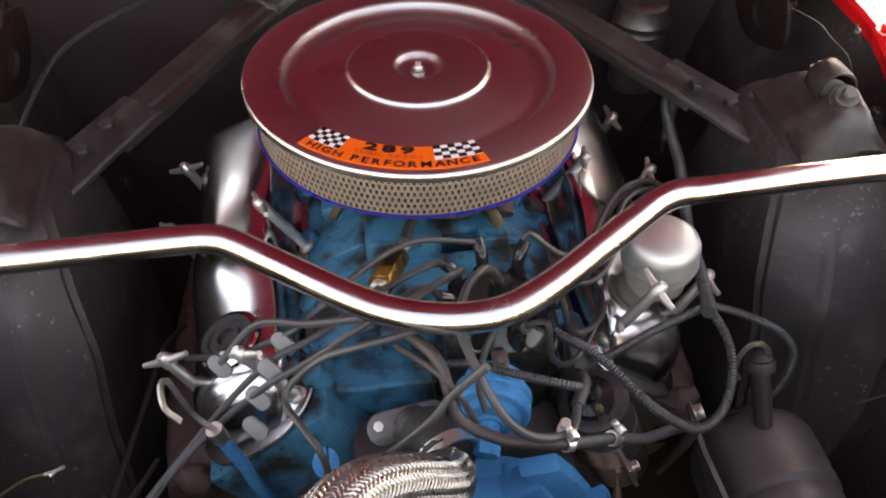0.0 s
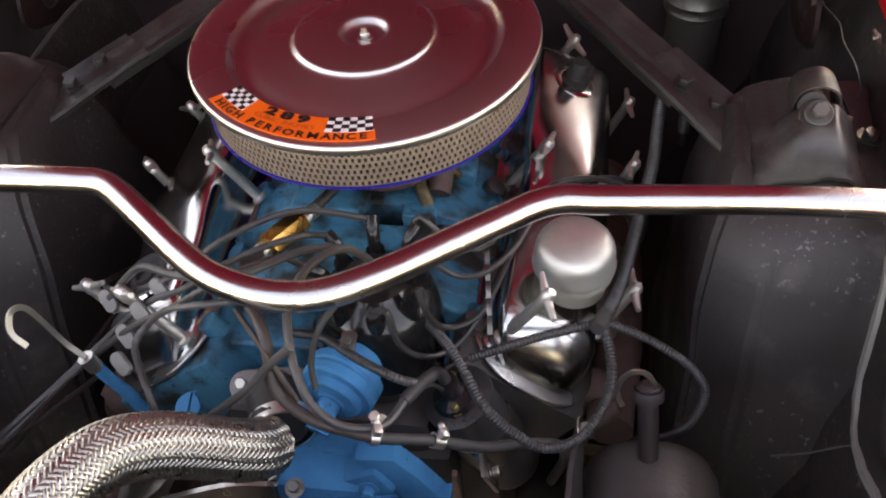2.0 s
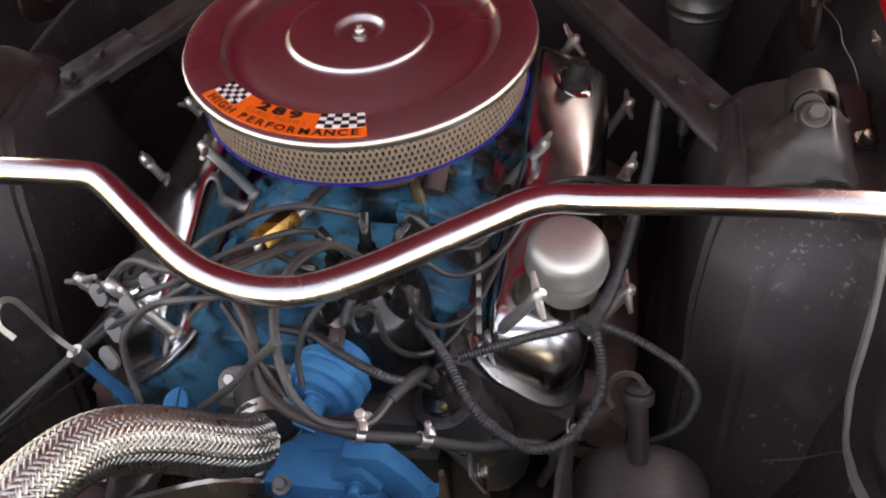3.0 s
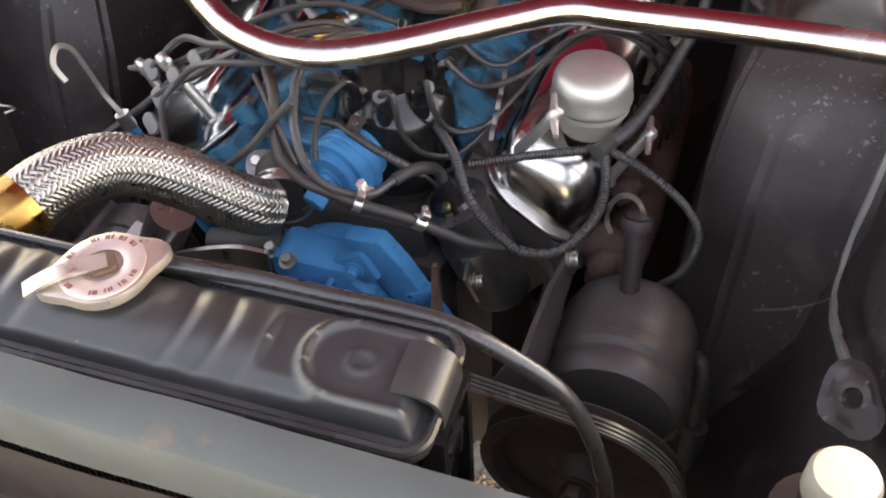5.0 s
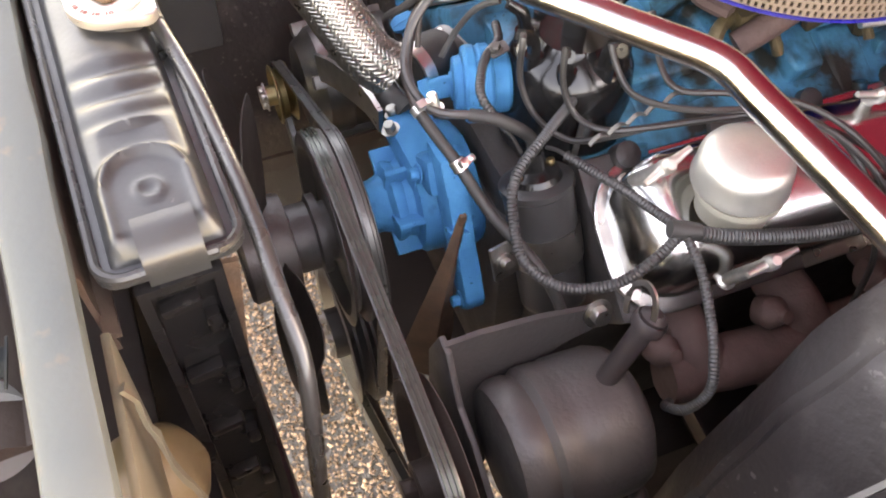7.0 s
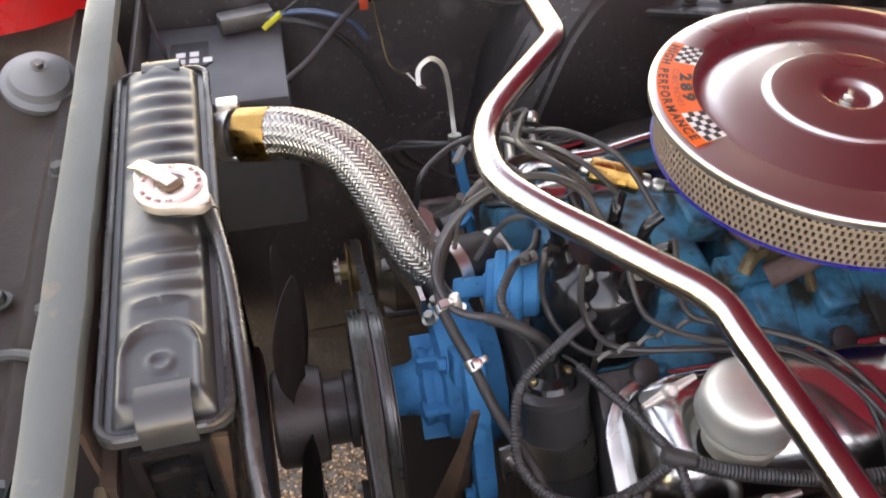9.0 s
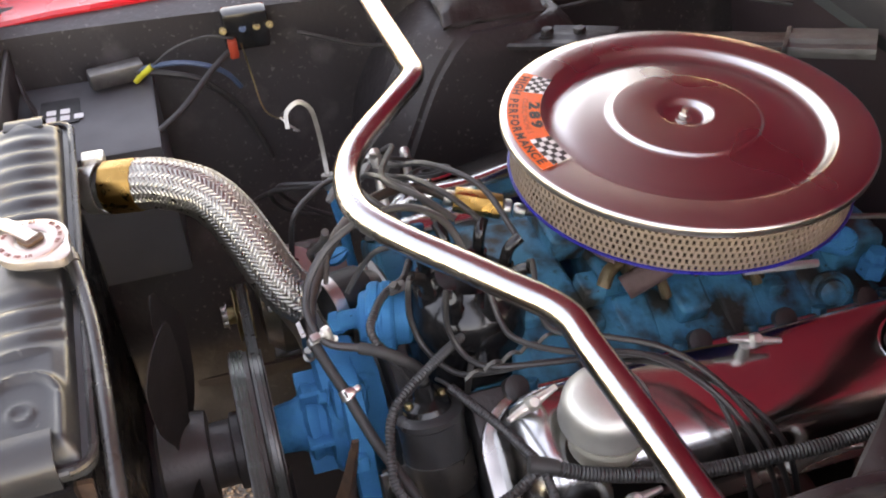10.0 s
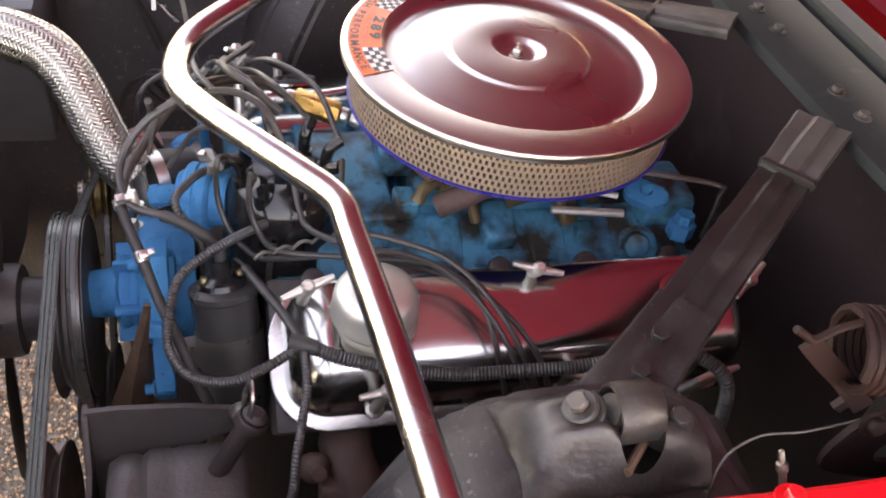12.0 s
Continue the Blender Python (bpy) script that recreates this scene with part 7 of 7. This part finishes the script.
lead([BOOTS[6], (0.072, -0.298, 0.842), (0.078, -0.300, 0.805), (0.094, -0.290, 0.775), (0.118, -0.268, 0.762), (0.140, -0.240, 0.778), (0.150, -0.200, 0.786), (0.170, -0.140, 0.790), (0.196, -0.096, 0.792), (0.232, -0.062, 0.786), (0.270, -0.030, 0.755), (0.292, -0.012, 0.69), (0.288, 0.01, 0.62)], 0.0028, LEAD_DARK)
lead([(0.010, -0.357, 0.866), (-0.016, -0.357, 0.835), (-0.034, -0.363, 0.813), (-0.062, -0.366, 0.786), (-0.085, -0.360, 0.755), (-0.10, -0.34, 0.70)], 0.0036, label="grey vacuum line by the hose", name="vacuum_line", cat="line", group="")
lead([(-0.056, -0.306, 0.842), (-0.032, -0.332, 0.843), (-0.012, -0.352, 0.832), (0.004, -0.362, 0.800)], 0.0026, BROWN_HOSE, "thin brown wire under the cross bar", "wire", "wire", group="")
lead([(0.014, -0.344, 0.792), (0.010, -0.330, 0.812), (0.018, -0.315, 0.838), (0.03, -0.30, 0.85)], 0.0028, RUBBER, "thin black vacuum tube at the canister", "vacuum_tube", "tube", group="")


def loom(pts, r, label, cat="wiring loom"):
    t = thing("wiring_loom", label, cat, pts[0], "wiring looms")
    bm = bm_new()
    corrugated(bm, pts, r)
    part("sleeve", bm, LOOM, t)
    a, b = Vector(pts[-2]), Vector(pts[-1])
    d = (b - a).normalized()
    bm = bm_new()
    tube(bm, [b - d * 0.004, b + d * 0.010, b + d * 0.022 - Vector((0, 0, 0.004))], r * 0.45, 8)
    part("end_wire", bm, RUBBER, t, "bare wire leaving the sleeve")
    return t


J = (0.247, -0.239, 0.778)
loom([J, (0.218, -0.246, 0.771), (0.190, -0.256, 0.769), (0.163, -0.267, 0.766), (0.133, -0.279, 0.762)], 0.0042, "black split loom branch to the ignition coil")
loom([J, (0.257, -0.270, 0.765), (0.255, -0.300, 0.748), (0.235, -0.332, 0.736), (0.206, -0.349, 0.740), (0.178, -0.347, 0.757), (0.152, -0.335, 0.777), (0.125, -0.296, 0.787), (0.093, -0.256, 0.782), (0.060, -0.222, 0.775)], 0.0044, "black split loom looping to the distributor")
loom([J, (0.277, -0.239, 0.765), (0.306, -0.246, 0.753), (0.330, -0.253, 0.737), (0.3445, -0.257, 0.708), (0.337, -0.263, 0.668), (0.315, -0.260, 0.633), (0.300, -0.24, 0.60)], 0.0039, "black split loom drooping beside the steering pump")
loom([J, (0.258, -0.205, 0.768), (0.268, -0.160, 0.760), (0.277, -0.110, 0.756), (0.288, -0.055, 0.766), (0.296, -0.012, 0.774), (0.300, 0.035, 0.783), (0.305, 0.072, 0.792), (0.319, 0.100, 0.793), (0.335, 0.118, 0.775), (0.34, 0.13, 0.70)], 0.0062, "black main wiring loom along the valve cover")
loom([(-0.034, -0.271, 0.771), (0.006, -0.287, 0.787), (0.035, -0.311, 0.801), (0.060, -0.327, 0.806), (0.088, -0.338, 0.806), (0.104, -0.322, 0.78)], 0.0038, "thin black split loom to the coil")
bm = bm_new()
lathe(bm, [(0, -0.012), (0.0068, -0.012), (0.0076, 0), (0.0068, 0.012), (0, 0.012)], axis(J, (0.3, 0.9, -0.2)), 16)
solid("loom_tape", bm, RUBBER, "black tape wound round the loom junction", "tape", J)

# lead clips
def clip(p, d, r=0.0080, h=0.005):
    bm = bm_new()
    prism(bm, rounded(0.024, 0.014, 0.0065), h, axis(p, d, (0.6, 0.5, 0.3)), 0.0012)
    wobble(bm, 0.0008, 90)
    return solid("lead_clip", bm, GREY_CLIP, "grey nylon ignition lead clip", "clip", p, "lead clips")


for p in ((-0.148, -0.262, 0.808), (-0.160, -0.284, 0.800), (-0.172, -0.300, 0.786), (-0.176, -0.318, 0.768), (-0.205, -0.262, 0.786)):
    clip(p, (-0.2, -0.7, 0.7))
# scalloped separator for the driver's bank
bm = bm_new()
pts = []
for k in range(41):
    u = k / 40
    p = Vector((0.140, -0.185, 0.806)).lerp(Vector((0.152, -0.272, 0.790)), u)
    pts.append(p + Vector((0, 0, 0.005 * abs(math.sin(u * math.pi * 5)))))
ribbon(bm, pts, 0.0012, 0.0045, (1, 0, 0.2), 0.004)
solid("lead_separator", bm, STEEL_DARK, "scalloped chrome ignition lead separator", "separator", (0.146, -0.23, 0.79))

# ---------------------------------------------------------------- dipsticks and small lines
dp = thing("dipstick", "flat steel dipstick with curled handle in a blue tube", "dipstick", (-0.2, -0.32, 0.6))
bm = bm_new()
ribbon(bm, [(-0.224, -0.354, 0.834), (-0.233, -0.352, 0.849), (-0.236, -0.338, 0.858), (-0.234, -0.325, 0.848), (-0.230, -0.320, 0.822), (-0.223, -0.318, 0.793), (-0.208, -0.318, 0.768)], 0.0050, 0.0020, (1, -0.3, 0.4), 0.003)
part("blade", bm, STEEL_GREY, dp)
bm = bm_new()
lathe(bm, [(0, 0), (0.0075, 0), (0.0075, 0.016), (0.006, 0.018), (0, 0.018)], axis((-0.211, -0.318, 0.773), (0.25, 0.05, -0.97)), 16)
part("collar", bm, STEEL, dp)
bm = bm_new()
tube(bm, [(-0.208, -0.317, 0.762), (-0.202, -0.313, 0.732), (-0.196, -0.309, 0.705), (-0.188, -0.305, 0.66), (-0.17, -0.29, 0.58)], 0.0062, 12)
part("tube", bm, BLUE, dp, "blue painted dipstick tube")
bm = bm_new()
prism(bm, [(0.018 * math.cos(radians(20 * k)) + (0.012 if 3 < k < 15 else 0), 0.016 * math.sin(radians(20 * k))) for k in range(18)], 0.005, axis((-0.128, -0.330, 0.722), (0, -0.4, 0.9)), 0.001)
solid("lifting_eye", bm, BLUE, "blue painted lifting eye bracket", "bracket", (-0.128, -0.33, 0.722))
lead([(-0.30, -0.372, 0.702), (-0.34, -0.40, 0.66), (-0.36, -0.42, 0.60)], 0.0036, label="dusty lead dropping behind the engine")

# passenger apron wiring
lead([(-0.448, -0.384, 0.842), (-0.447, -0.42, 0.850), (-0.444, -0.46, 0.842), (-0.446, -0.492, 0.820)], 0.0018, RUBBER, "thin black relay wire", "wire", "wire", group="apron wires")
bm = bm_new()
tube(bm, [(-0.446, -0.490, 0.822), (-0.448, -0.503, 0.812), (-0.449, -0.514, 0.803)], 0.0042, 10)
solid("butt_connector", bm, YELLOW, "yellow crimp connector on the battery wire", "connector", (-0.448, -0.503, 0.812))
lead([(-0.449, -0.514, 0.803), (-0.452, -0.52, 0.808), (-0.455, -0.53, 0.812)], 0.0018, BLUE_WIRE, "short blue wire at the battery", "wire", "wire", group="apron wires")
lead([(-0.452, -0.515, 0.815), (-0.446, -0.470, 0.808), (-0.444, -0.430, 0.790), (-0.450, -0.390, 0.74), (-0.44, -0.36, 0.66)], 0.0042, RUBBER, "thick battery cable on the apron", "battery_cable", "cable", group="apron wires")
lead([(-0.452, -0.508, 0.816), (-0.446, -0.485, 0.822), (-0.440, -0.455, 0.824), (-0.438, -0.425, 0.816), (-0.442, -0.400, 0.798), (-0.452, -0.385, 0.770)], 0.0034, BLUE_WIRE, "dusty blue battery wire across the apron", "wire", "wire", group="apron wires")
lead([(-0.330, -0.495, 0.795), (-0.37, -0.46, 0.80), (-0.42, -0.42, 0.815), (-0.452, -0.392, 0.822)], 0.0042, RUBBER, "black battery cable to the relay", "battery_cable", "cable", group="apron wires")
lead([(-0.455, -0.375, 0.830), (-0.452, -0.368, 0.78), (-0.43, -0.362, 0.745), (-0.395, -0.350, 0.748), (-0.36, -0.345, 0.768), (-0.34, -0.350, 0.780)], 0.0011, BRASS_OLD, "thin loose bare wire", "wire", "wire", group="apron wires")
lead([(-0.34, -0.350, 0.780), (-0.330, -0.340, 0.772), (-0.335, -0.330, 0.760), (-0.345, -0.335, 0.756)], 0.0013, ZINC, "thin curled wire end", "wire", "wire", group="apron wires")
lead([(-0.462, -0.30, 0.83), (-0.45, -0.20, 0.80), (-0.44, -0.10, 0.81), (-0.43, 0.02, 0.82), (-0.40, 0.20, 0.84), (-0.30, 0.34, 0.84)], 0.003, RUBBER, "black wire along the passenger apron", "wire", "wire", group="apron wires")
# driver apron: taped loom and wires
bm = bm_new()
ribbon(bm, [(0.478, -0.190, 0.856), (0.473, -0.228, 0.806), (0.464, -0.266, 0.757), (0.461, -0.290, 0.741), (0.458, -0.316, 0.735), (0.459, -0.370, 0.752), (0.464, -0.428, 0.782)], 0.0085, 0.004, (1, 0, 0))
wobble(bm, 0.0015, 60)
solid("taped_wire", bm, GREY_CLIP, "grey cloth-taped wire down the apron", "wire", (0.465, -0.3, 0.75))
lead([(0.458, -0.316, 0.734), (0.452, -0.305, 0.712), (0.432, -0.300, 0.690), (0.405, -0.295, 0.672)], 0.0010, WIRE, "thin grey wire on the apron", "wire", "wire", group="apron wires")
lead([(0.455, 0.120, 0.885), (0.464, 0.066, 0.893), (0.463, 0.033, 0.893), (0.471, 0.006, 0.887), (0.479, -0.002, 0.868), (0.482, 0.0, 0.85)], 0.0009, LEAD_DARK, "thin black wire by the hinge", "wire", "wire", group="apron wires")
lead([(0.10, 0.216, 0.74), (0.104, 0.250, 0.80), (0.09, 0.30, 0.86), (0.05, 0.33, 0.80)], 0.002, RUBBER, "thin black cable at the firewall", "wire", "wire", group="")
